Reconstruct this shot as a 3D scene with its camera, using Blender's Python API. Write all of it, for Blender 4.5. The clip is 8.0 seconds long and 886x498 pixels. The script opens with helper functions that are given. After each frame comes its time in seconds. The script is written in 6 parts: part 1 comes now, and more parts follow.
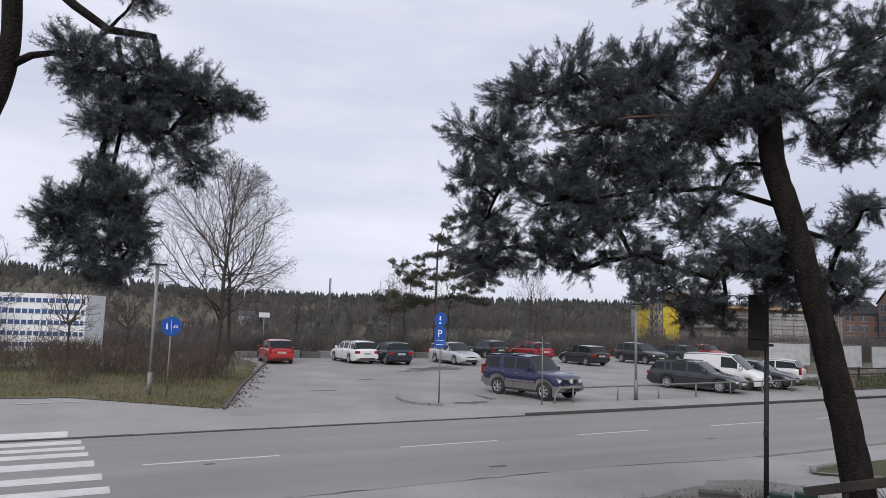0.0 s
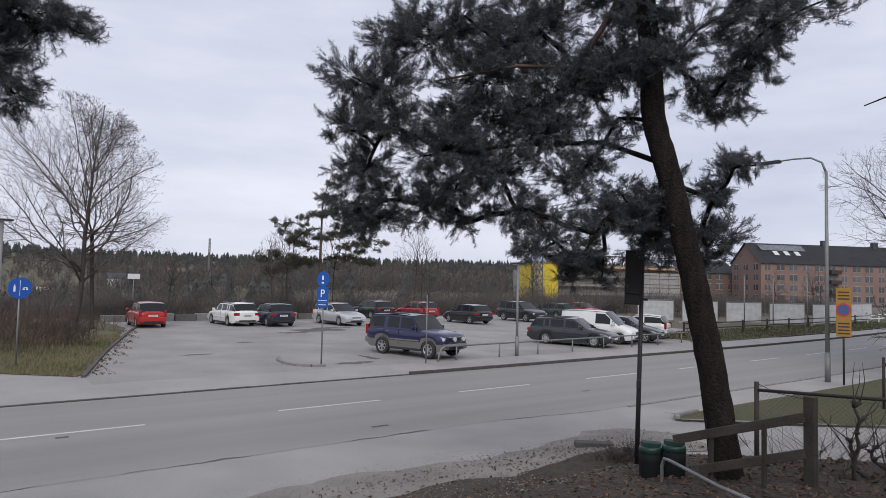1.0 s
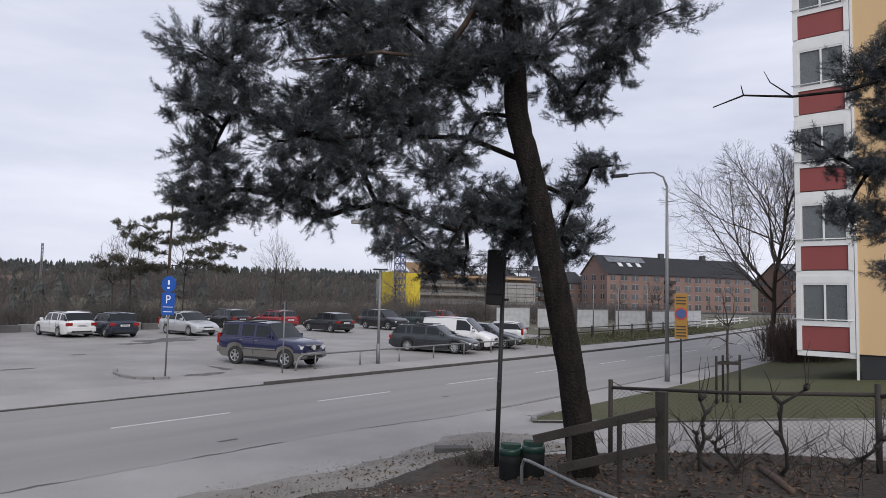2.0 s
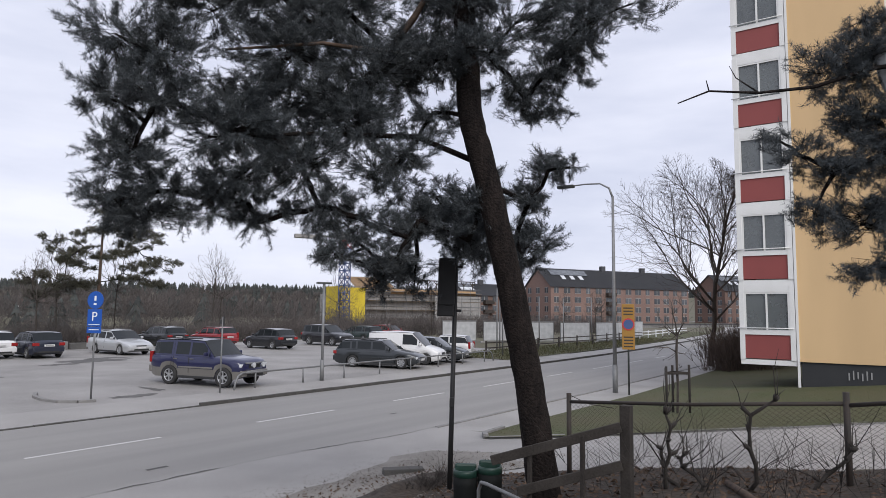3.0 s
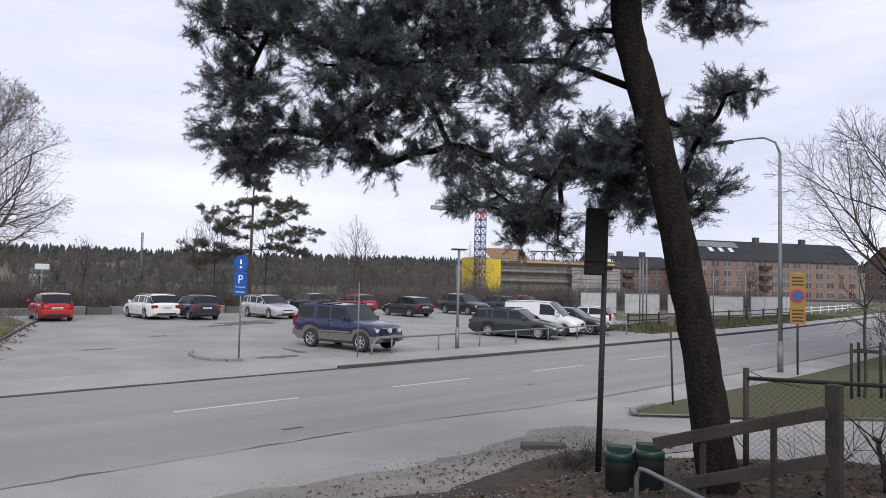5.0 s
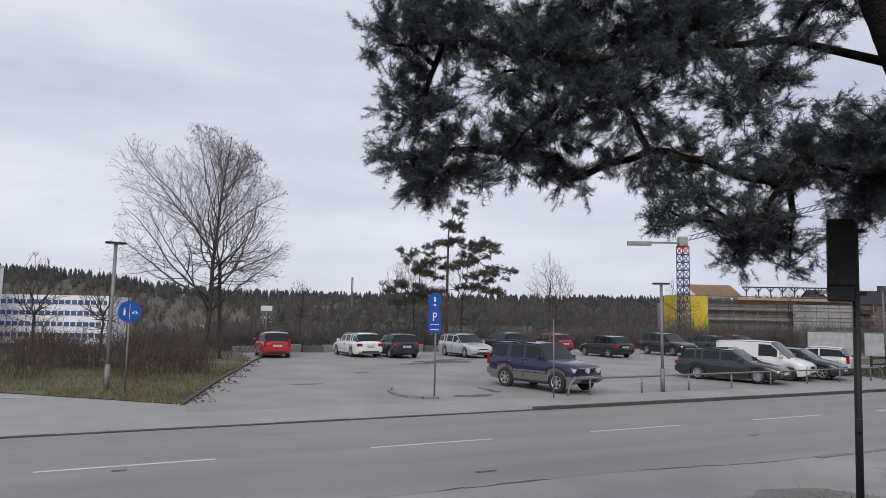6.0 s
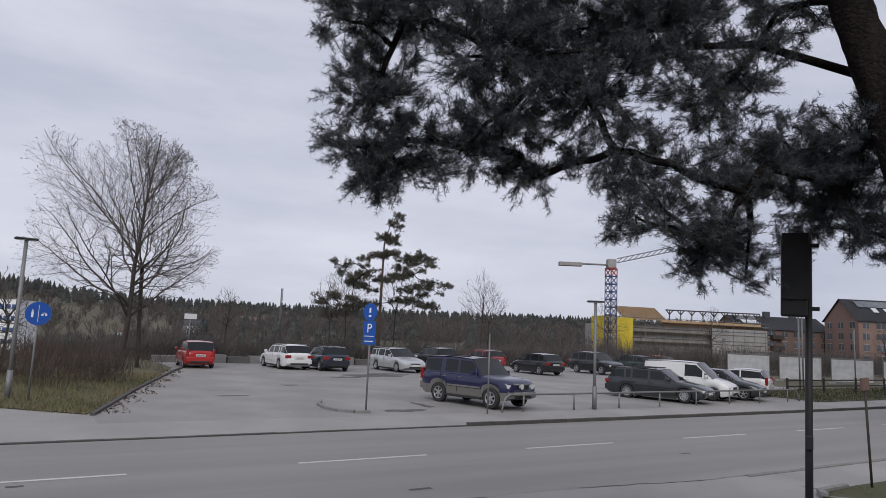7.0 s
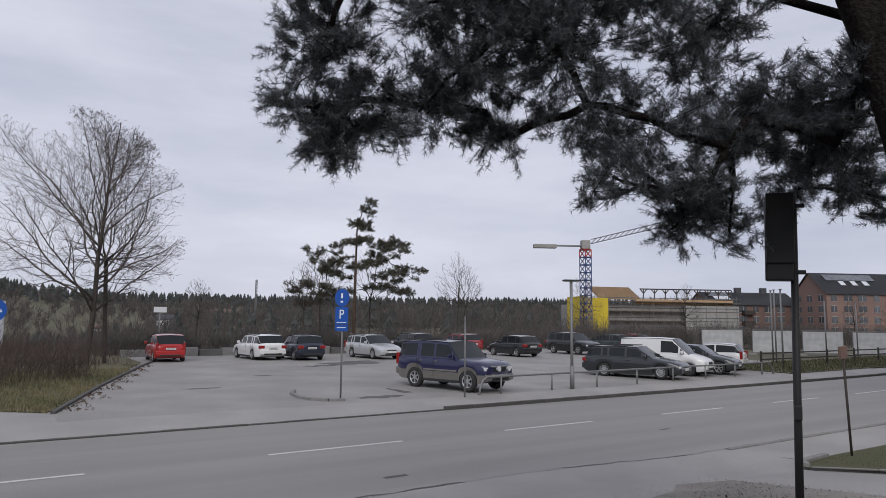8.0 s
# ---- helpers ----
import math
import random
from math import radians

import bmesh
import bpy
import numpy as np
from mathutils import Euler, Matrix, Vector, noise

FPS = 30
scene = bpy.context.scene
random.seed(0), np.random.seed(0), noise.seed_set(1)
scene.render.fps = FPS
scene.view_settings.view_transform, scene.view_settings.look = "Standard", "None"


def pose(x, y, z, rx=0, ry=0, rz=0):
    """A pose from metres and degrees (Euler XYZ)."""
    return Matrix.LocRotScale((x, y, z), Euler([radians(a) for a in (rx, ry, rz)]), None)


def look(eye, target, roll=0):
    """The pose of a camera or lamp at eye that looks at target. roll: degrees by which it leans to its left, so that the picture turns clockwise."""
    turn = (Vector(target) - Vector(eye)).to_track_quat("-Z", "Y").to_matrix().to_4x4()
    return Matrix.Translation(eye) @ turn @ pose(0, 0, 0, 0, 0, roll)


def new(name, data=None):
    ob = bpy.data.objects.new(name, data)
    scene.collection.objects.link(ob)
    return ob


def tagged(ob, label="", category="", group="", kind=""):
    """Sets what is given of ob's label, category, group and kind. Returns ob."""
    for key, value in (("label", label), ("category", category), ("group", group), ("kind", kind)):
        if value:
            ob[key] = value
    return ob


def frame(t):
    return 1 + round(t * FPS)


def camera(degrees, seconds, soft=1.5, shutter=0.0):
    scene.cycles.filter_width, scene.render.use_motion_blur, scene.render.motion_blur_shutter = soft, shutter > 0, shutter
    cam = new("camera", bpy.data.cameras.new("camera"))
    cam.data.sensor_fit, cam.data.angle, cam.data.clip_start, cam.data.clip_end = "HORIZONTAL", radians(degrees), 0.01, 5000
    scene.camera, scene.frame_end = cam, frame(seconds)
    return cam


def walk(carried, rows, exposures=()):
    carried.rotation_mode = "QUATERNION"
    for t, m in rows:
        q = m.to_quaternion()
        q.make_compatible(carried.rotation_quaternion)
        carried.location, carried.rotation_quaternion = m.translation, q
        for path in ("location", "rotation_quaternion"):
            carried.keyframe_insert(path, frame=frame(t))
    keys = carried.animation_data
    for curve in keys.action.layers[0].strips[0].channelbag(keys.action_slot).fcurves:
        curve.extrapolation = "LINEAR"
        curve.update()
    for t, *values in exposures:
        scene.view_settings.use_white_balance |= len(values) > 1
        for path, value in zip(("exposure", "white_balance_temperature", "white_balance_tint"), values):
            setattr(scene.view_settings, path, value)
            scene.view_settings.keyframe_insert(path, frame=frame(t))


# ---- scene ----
cam = camera(67.1, 8.0, soft=0.5)
PATH = [
    (0, (-7.509, -16.462, 3.376), (-6.572, -14.707, 3.588), 1.7),
    (0.2, (-7.498, -16.403, 3.354), (-6.596, -14.628, 3.544), 1.3),
    (0.5, (-7.482, -16.316, 3.322), (-6.517, -14.579, 3.551), 2.5),
    (0.7, (-7.350, -16.220, 3.317), (-6.251, -14.562, 3.522), 1.4),
    (0.8, (-7.283, -16.172, 3.315), (-6.119, -14.556, 3.491), 1.4),
    (1, (-7.151, -16.077, 3.311), (-5.925, -14.500, 3.416), 1.3),
    (1.2, (-7.041, -15.990, 3.276), (-5.820, -14.413, 3.422), 1.4),
    (1.5, (-6.876, -15.860, 3.223), (-5.642, -14.292, 3.357), 1.0),
    (1.8, (-6.804, -15.786, 3.186), (-5.410, -14.357, 3.304), 0.5),
    (2, (-6.757, -15.737, 3.161), (-5.239, -14.442, 3.304), 1.3),
    (2.2, (-6.715, -15.637, 3.146), (-5.110, -14.462, 3.354), 1.6),
    (3.3, (-6.157, -15.185, 3.075), (-4.528, -14.038, 3.249), -0.0),
    (3.5, (-6.075, -15.108, 3.037), (-4.399, -14.033, 3.229), -0.1),
    (3.8, (-5.931, -14.949, 3.002), (-4.225, -13.927, 3.217), -0.0),
    (4, (-5.835, -14.842, 2.979), (-4.116, -13.828, 3.104), 0.9),
    (4.2, (-5.765, -14.777, 2.961), (-4.074, -13.712, 3.053), 1.4),
    (4.5, (-5.660, -14.679, 2.935), (-4.107, -13.430, 3.100), -0.3),
    (4.7, (-5.595, -14.608, 2.924), (-4.154, -13.228, 3.054), 0.7),
    (5.8, (-5.059, -14.113, 2.901), (-3.958, -12.450, 3.055), 0.6),
    (6, (-4.993, -13.939, 2.803), (-4.119, -12.153, 3.010), 1.0),
    (6.2, (-5.012, -13.807, 2.777), (-4.304, -11.944, 2.944), 1.3),
    (6.5, (-5.039, -13.609, 2.738), (-4.335, -11.741, 2.855), 2.4),
    (6.8, (-4.956, -13.501, 2.711), (-4.083, -11.712, 2.906), 2.6),
    (7, (-4.902, -13.429, 2.692), (-3.858, -11.743, 2.951), 2.5),
    (7.2, (-4.838, -13.342, 2.674), (-3.726, -11.693, 2.883), 1.3),
    (7.5, (-4.741, -13.213, 2.647), (-3.604, -11.577, 2.821), 0.6),
    (7.8, (-4.623, -13.117, 2.624), (-3.548, -11.446, 2.852), 0.3),
    (8, (-4.545, -13.054, 2.608), (-3.435, -11.405, 2.828), 0.6),
]
walk(cam, [(t, look(eye, target, roll)) for t, eye, target, roll in PATH],
     [(0.0, 0.42), (0.5, 0.4), (1.0, 0.4), (2.0, 0.44), (3.5, 0.64), (4.0, 0.66), (4.5, 0.68), (6.0, 0.3), (6.5, 0.06), (7.0, 0.14), (8.0, 0.18)])

# ---------------------------------------------------------------- light
SUN_UP, SUN_TURN = radians(38), radians(215)
world = bpy.data.worlds.new("overcast")
scene.world = world
world.use_nodes = True
wn, wl = world.node_tree.nodes, world.node_tree.links
wn.clear()
w_out, w_bg = wn.new("ShaderNodeOutputWorld"), wn.new("ShaderNodeBackground")
w_sky = wn.new("ShaderNodeTexSky")
w_sky.sky_type, w_sky.sun_disc, w_sky.sun_elevation, w_sky.sun_rotation = "NISHITA", False, SUN_UP, SUN_TURN
w_co, w_map = wn.new("ShaderNodeTexCoord"), wn.new("ShaderNodeMapping")
w_map.inputs["Scale"].default_value = (1.0, 1.0, 4.5)
w_noise = wn.new("ShaderNodeTexNoise")
w_noise.inputs["Scale"].default_value, w_noise.inputs["Detail"].default_value, w_noise.inputs["Roughness"].default_value = 1.7, 6.0, 0.55
w_ramp = wn.new("ShaderNodeValToRGB")
w_ramp.color_ramp.elements[0].position, w_ramp.color_ramp.elements[0].color = 0.33, (0.45, 0.477, 0.59, 1)
w_ramp.color_ramp.elements[1].position, w_ramp.color_ramp.elements[1].color = 0.68, (0.655, 0.668, 0.762, 1)
w_scale = wn.new("ShaderNodeVectorMath")
w_scale.operation = "SCALE"
w_scale.inputs["Scale"].default_value = 0.05
w_mix = wn.new("ShaderNodeMix")
w_mix.data_type = "RGBA"
w_mix.inputs["Factor"].default_value = 0.93
wl.new(w_co.outputs["Generated"], w_map.inputs["Vector"])
wl.new(w_map.outputs["Vector"], w_noise.inputs["Vector"])
wl.new(w_noise.outputs["Fac"], w_ramp.inputs["Fac"])
wl.new(w_sky.outputs["Color"], w_scale.inputs[0])
wl.new(w_scale.outputs["Vector"], w_mix.inputs["A"])
wl.new(w_ramp.outputs["Color"], w_mix.inputs["B"])
wl.new(w_mix.outputs["Result"], w_bg.inputs["Color"])
w_bg.inputs["Strength"].default_value = 1.0
wl.new(w_bg.outputs["Background"], w_out.inputs["Surface"])
sun = new("sun", bpy.data.lights.new("sun", "SUN"))
sun.data.energy, sun.data.angle, sun.data.color = 1.45, radians(40), (1.0, 0.97, 0.93)
sun.matrix_world = pose(0, 0, 60, 90 - 38, 0, -35)


# ---------------------------------------------------------------- materials
def material(name, base, other=None, rough=0.7, scale=3.0, fine=40.0, amount=0.6, bump=0.15, metal=0.0, coat=0.0, per="", clear=0.0, spec=0.5, dist=0.01, streak=None):
    """A surface of two colours mixed at a coarse and a fine scale, with fine relief."""
    m = bpy.data.materials.new(name)
    m.use_nodes = True
    n, l = m.node_tree.nodes, m.node_tree.links
    b = n["Principled BSDF"]
    other = other or tuple(c * 0.72 for c in base)
    co = n.new("ShaderNodeTexCoord")
    big, small = n.new("ShaderNodeTexNoise"), n.new("ShaderNodeTexNoise")
    big.inputs["Scale"].default_value, big.inputs["Detail"].default_value = scale, 5.0
    small.inputs["Scale"].default_value, small.inputs["Detail"].default_value = fine, 3.0
    if streak:
        stretch = n.new("ShaderNodeMapping")
        stretch.inputs["Scale"].default_value = streak
        l.new(co.outputs["Object"], stretch.inputs["Vector"])
        l.new(stretch.outputs["Vector"], big.inputs["Vector"])
    else:
        l.new(co.outputs["Object"], big.inputs["Vector"])
    l.new(co.outputs["Object"], small.inputs["Vector"])
    add = n.new("ShaderNodeMath")
    add.operation = "MULTIPLY_ADD"
    add.inputs[1].default_value = 0.5
    half = n.new("ShaderNodeMath")
    half.operation = "MULTIPLY"
    half.inputs[1].default_value = 0.5
    l.new(big.outputs["Fac"], half.inputs[0])
    l.new(small.outputs["Fac"], add.inputs[0])
    l.new(half.outputs[0], add.inputs[2])
    spread = n.new("ShaderNodeMapRange")
    spread.inputs["From Min"].default_value, spread.inputs["From Max"].default_value = 0.36, 0.64
    spread.inputs["To Max"].default_value = amount
    l.new(add.outputs[0], spread.inputs["Value"])
    mix = n.new("ShaderNodeMix")
    mix.data_type = "RGBA"
    mix.inputs["A"].default_value, mix.inputs["B"].default_value = (*base, 1), (*other, 1)
    l.new(spread.outputs["Result"], mix.inputs["Factor"])
    colour = mix.outputs["Result"]
    if per:
        rnd = n.new("ShaderNodeNewGeometry") if per == "island" else n.new("ShaderNodeObjectInfo")
        hsv = n.new("ShaderNodeHueSaturation")
        vr = n.new("ShaderNodeMapRange")
        vr.inputs["To Min"].default_value, vr.inputs["To Max"].default_value = 0.6, 1.4
        l.new(rnd.outputs["Random Per Island" if per == "island" else "Random"], vr.inputs["Value"])
        l.new(vr.outputs["Result"], hsv.inputs["Value"])
        l.new(colour, hsv.inputs["Color"])
        colour = hsv.outputs["Color"]
    l.new(colour, b.inputs["Base Color"])
    rr = n.new("ShaderNodeMapRange")
    rr.inputs["To Min"].default_value, rr.inputs["To Max"].default_value = max(0.02, rough - 0.1), min(1.0, rough + 0.1)
    l.new(add.outputs[0], rr.inputs["Value"])
    l.new(rr.outputs["Result"], b.inputs["Roughness"])
    b.inputs["Metallic"].default_value = metal
    b.inputs["Coat Weight"].default_value = coat
    b.inputs["Transmission Weight"].default_value = clear
    b.inputs["Specular IOR Level"].default_value = spec
    if bump:
        bp = n.new("ShaderNodeBump")
        bp.inputs["Strength"].default_value, bp.inputs["Distance"].default_value = bump, dist
        l.new(small.outputs["Fac"], bp.inputs["Height"])
        l.new(bp.outputs["Normal"], b.inputs["Normal"])
    return m


M = {}
M["road"] = material("worn_asphalt", (0.172, 0.165, 0.154), (0.268, 0.257, 0.242), 0.62, 1.0, 45, 1.0, 0.4, streak=(0.05, 0.9, 1.0))
M["pavement"] = material("pale_asphalt", (0.325, 0.312, 0.298), (0.215, 0.207, 0.196), 0.68, 0.5, 50, 0.9, 0.3)
M["parking"] = material("parking_asphalt", (0.31, 0.297, 0.285), (0.185, 0.177, 0.168), 0.75, 0.4, 30, 1.0, 0.4)
M["patch"] = material("patched_asphalt", (0.07, 0.068, 0.066), (0.13, 0.125, 0.12), 0.9, 1.6, 40, 1.0, 0.3)
M["paint"] = material("road_paint", (0.62, 0.61, 0.60), (0.42, 0.41, 0.40), 0.8, 2.0, 30, 0.8, 0.2)
M["kerb"] = material("granite_kerb", (0.24, 0.235, 0.23), (0.13, 0.125, 0.12), 0.85, 2.0, 40, 0.9, 0.3)
M["kerbdark"] = material("dark_granite", (0.085, 0.082, 0.078), (0.045, 0.043, 0.04), 0.9, 2.0, 40, 0.9, 0.3)
M["dirt"] = material("leaf_litter_soil", (0.05, 0.037, 0.028), (0.016, 0.012, 0.009), 0.95, 0.9, 14, 1.0, 0.8, dist=0.03)
M["gravel"] = material("gravel", (0.265, 0.25, 0.23), (0.15, 0.137, 0.123), 0.95, 0.8, 60, 1.0, 0.5, dist=0.02)
M["ground"] = material("rough_ground", (0.115, 0.098, 0.072), (0.085, 0.085, 0.045), 0.95, 0.06, 2.5, 1.0, 0.4, dist=0.1)
M["lawn"] = material("mossy_lawn", (0.05, 0.062, 0.018), (0.078, 0.068, 0.034), 0.95, 0.5, 30, 1.0, 0.8, dist=0.03)
M["blade"] = material("grass_blade", (0.05, 0.062, 0.02), (0.10, 0.084, 0.045), 0.8, 0.8, 20, 1.0, 0.0, per="island")
M["straw"] = material("straw_grass", (0.085, 0.095, 0.036), (0.20, 0.16, 0.09), 0.8, 0.5, 20, 1.0, 0.0, per="island")
M["verge"] = material("verge_soil", (0.075, 0.08, 0.034), (0.13, 0.11, 0.066), 0.95, 0.5, 12, 1.0, 0.6, dist=0.05)
M["deadleaf"] = material("dead_leaf", (0.055, 0.03, 0.019), (0.10, 0.066, 0.043), 0.85, 2, 30, 1.0, 0.0, per="island")
# needle colour raised and blued to carry haze and lens veil
M["needle"] = material("veiled_pine_needle", (0.042, 0.052, 0.06), (0.064, 0.072, 0.077), 0.55, 1.2, 30, 1.0, 0.0, per="island")
M["needle_olive"] = material("olive_pine_needle", (0.062, 0.064, 0.044), (0.095, 0.088, 0.06), 0.6, 1.2, 30, 1.0, 0.0, per="island")
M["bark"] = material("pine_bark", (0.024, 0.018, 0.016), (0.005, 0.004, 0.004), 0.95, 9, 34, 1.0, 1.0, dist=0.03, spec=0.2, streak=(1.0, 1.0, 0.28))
M["greybark"] = material("grey_brown_bark", (0.085, 0.073, 0.065), (0.04, 0.034, 0.03), 0.95, 6, 30, 1.0, 0.6, dist=0.02, spec=0.2, streak=(1.0, 1.0, 0.3))
M["barkpale"] = material("pale_pine_bark", (0.13, 0.085, 0.058), (0.06, 0.043, 0.034), 0.9, 5, 30, 1.0, 0.5)
M["twig"] = material("bare_twig", (0.115, 0.098, 0.088), (0.07, 0.058, 0.052), 0.9, 3, 30, 1.0, 0.0, per="island")
M["shrub"] = material("brown_shrub", (0.105, 0.077, 0.062), (0.066, 0.047, 0.039), 0.9, 0.4, 10, 1.0, 0.0, per="island")
M["farwood"] = material("far_bare_wood", (0.118, 0.1, 0.092), (0.07, 0.062, 0.059), 0.95, 0.03, 0.4, 1.0, 0.0, per="island")
M["farpine"] = material("far_conifer", (0.032, 0.038, 0.036), (0.055, 0.06, 0.056), 0.9, 0.03, 0.5, 1.0, 0.0, per="island")
M["steel"] = material("galvanised_steel", (0.23, 0.235, 0.24), (0.16, 0.16, 0.16), 0.6, 5, 50, 0.8, 0.05, metal=0.4)
M["black"] = material("black_metal", (0.012, 0.012, 0.013), (0.02, 0.02, 0.02), 0.55, 4, 40, 0.6, 0.05)
M["greenpole"] = material("dark_green_pole", (0.02, 0.024, 0.022), (0.035, 0.038, 0.034), 0.55, 4, 40, 0.7, 0.05)
M["signblue"] = material("sign_blue", (0.006, 0.075, 0.36), (0.006, 0.06, 0.29), 0.45, 4, 30, 0.5, 0.0)
M["signwhite"] = material("sign_white", (0.75, 0.76, 0.78), (0.66, 0.67, 0.68), 0.45, 4, 30, 0.5, 0.0)
M["signyellow"] = material("sign_yellow", (0.32, 0.165, 0.025), (0.22, 0.115, 0.02), 0.5, 4, 30, 0.5, 0.0)
M["signred"] = material("sign_red", (0.45, 0.03, 0.03), (0.35, 0.03, 0.03), 0.5, 4, 30, 0.5, 0.0)
M["binblack"] = material("black_plastic", (0.006, 0.007, 0.007), (0.011, 0.012, 0.012), 0.7, 4, 40, 0.7, 0.05, spec=0.15)
M["bingreen"] = material("green_plastic", (0.009, 0.036, 0.026), (0.010, 0.026, 0.02), 0.45, 4, 40, 0.7, 0.05)
M["oldwood"] = material("weathered_wood", (0.036, 0.03, 0.026), (0.016, 0.013, 0.011), 0.9, 3, 45, 1.0, 0.5)
M["rust"] = material("dark_rusty_steel", (0.028, 0.025, 0.023), (0.05, 0.035, 0.027), 0.75, 6, 40, 0.9, 0.2)
M["yellowwall"] = material("yellow_plaster", (0.67, 0.465, 0.25), (0.555, 0.385, 0.21), 0.9, 0.9, 60, 0.9, 0.15, streak=(1.0, 1.0, 0.18))
M["whitewood"] = material("white_painted_wood", (0.74, 0.74, 0.73), (0.64, 0.64, 0.62), 0.6, 2, 30, 0.7, 0.05)
M["redpanel"] = material("red_panel", (0.255, 0.06, 0.056), (0.21, 0.052, 0.05), 0.7, 1.5, 40, 0.7, 0.05)
M["plinth"] = material("dark_plinth", (0.022, 0.024, 0.027), (0.035, 0.036, 0.038), 0.8, 2, 30, 0.8, 0.2)
M["glass"] = material("window_glass", (0.22, 0.24, 0.25), (0.17, 0.185, 0.19), 0.06, 1, 5, 0.5, 0.0, clear=0.55)
M["curtain"] = material("pale_curtain", (0.42, 0.43, 0.43), (0.30, 0.31, 0.31), 0.9, 2, 25, 0.9, 0.2)
# dark base colour stands in for the lack of light indoors
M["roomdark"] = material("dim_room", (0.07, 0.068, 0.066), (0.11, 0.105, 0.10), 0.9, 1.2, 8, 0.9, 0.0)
# brick red muted in the base colour to stand for distance haze
M["brick"] = material("red_brick", (0.23, 0.15, 0.125), (0.17, 0.11, 0.095), 0.9, 0.15, 3.0, 0.9, 0.1)
M["brickdark"] = material("dark_brick", (0.16, 0.1, 0.082), (0.12, 0.078, 0.066), 0.9, 0.15, 3.0, 0.9, 0.1)
M["slate"] = material("dark_roof", (0.045, 0.046, 0.052), (0.07, 0.07, 0.075), 0.6, 0.2, 2.0, 0.8, 0.1)
M["concrete"] = material("raw_concrete", (0.33, 0.32, 0.31), (0.22, 0.21, 0.20), 0.9, 0.15, 1.5, 0.9, 0.1)
M["tarpyellow"] = material("yellow_tarpaulin", (0.62, 0.47, 0.03), (0.50, 0.37, 0.03), 0.7, 0.3, 2.0, 0.9, 0.2)
M["tarpwhite"] = material("white_tarpaulin", (0.55, 0.56, 0.57), (0.33, 0.34, 0.35), 0.7, 0.35, 2.0, 0.9, 0.2)
M["plank"] = material("fresh_timber", (0.42, 0.29, 0.17), (0.33, 0.22, 0.12), 0.85, 0.6, 5, 0.9, 0.1)
M["officewhite"] = material("white_office_wall", (0.80, 0.80, 0.80), (0.68, 0.68, 0.69), 0.85, 0.05, 0.8, 0.9, 0.1)
M["officeblue"] = material("blue_window_band", (0.05, 0.11, 0.28), (0.04, 0.07, 0.15), 0.4, 0.2, 1.0, 0.9, 0.0)
M["farglass"] = material("dark_far_window", (0.05, 0.055, 0.065), (0.12, 0.13, 0.14), 0.15, 0.4, 1.0, 0.9, 0.0, per="object")
M["craneblue"] = material("crane_blue", (0.04, 0.075, 0.2), (0.06, 0.09, 0.2), 0.6, 0.5, 4, 0.8, 0.0)
M["cranered"] = material("crane_red", (0.42, 0.06, 0.05), (0.34, 0.05, 0.04), 0.6, 0.5, 4, 0.8, 0.0)
M["tyre"] = material("tyre_rubber", (0.018, 0.018, 0.019), (0.035, 0.034, 0.033), 0.85, 5, 50, 0.9, 0.2)
M["alloy"] = material("alloy_rim", (0.52, 0.53, 0.54), (0.40, 0.40, 0.41), 0.35, 5, 50, 0.7, 0.0, metal=0.7)
M["autoglass"] = material("car_window", (0.012, 0.015, 0.017), (0.02, 0.023, 0.025), 0.06, 1, 5, 0.5, 0.0, spec=0.32)
M["trim"] = material("black_trim", (0.018, 0.018, 0.019), (0.03, 0.03, 0.03), 0.6, 5, 60, 0.7, 0.1)
M["lamp"] = material("headlight", (0.62, 0.64, 0.66), (0.42, 0.43, 0.45), 0.1, 8, 40, 0.8, 0.0, spec=0.8)
M["tail"] = material("tail_light", (0.30, 0.012, 0.012), (0.18, 0.01, 0.01), 0.2, 8, 40, 0.8, 0.0, spec=0.7)
M["plate"] = material("number_plate", (0.66, 0.66, 0.65), (0.5, 0.5, 0.5), 0.5, 8, 40, 0.7, 0.0)
M["inkgrey"] = material("grey_marking", (0.3, 0.3, 0.3), (0.22, 0.22, 0.22), 0.8, 5, 30, 0.8, 0.0)


# ---------------------------------------------------------------- building blocks
def mesh_object(name, verts, faces, mat, parent=None, smooth=False):
    me = bpy.data.meshes.new(name)
    me.from_pydata([tuple(v) for v in verts], [], [tuple(f) for f in faces])
    me.materials.append(mat)
    if smooth:
        me.shade_smooth()
    ob = new(name, me)
    ob.parent = parent
    return ob


def part(name, bm, mat, parent, label=""):
    me = bpy.data.meshes.new(name)
    bm.to_mesh(me)
    bm.free()
    me.materials.append(mat)
    ob = new(name, me)
    ob.parent = parent
    return tagged(ob, label)


def empty(name, m, label="", category="", group="", kind=""):
    ob = new(name)
    ob.matrix_world = m
    return tagged(ob, label, category, group, kind)


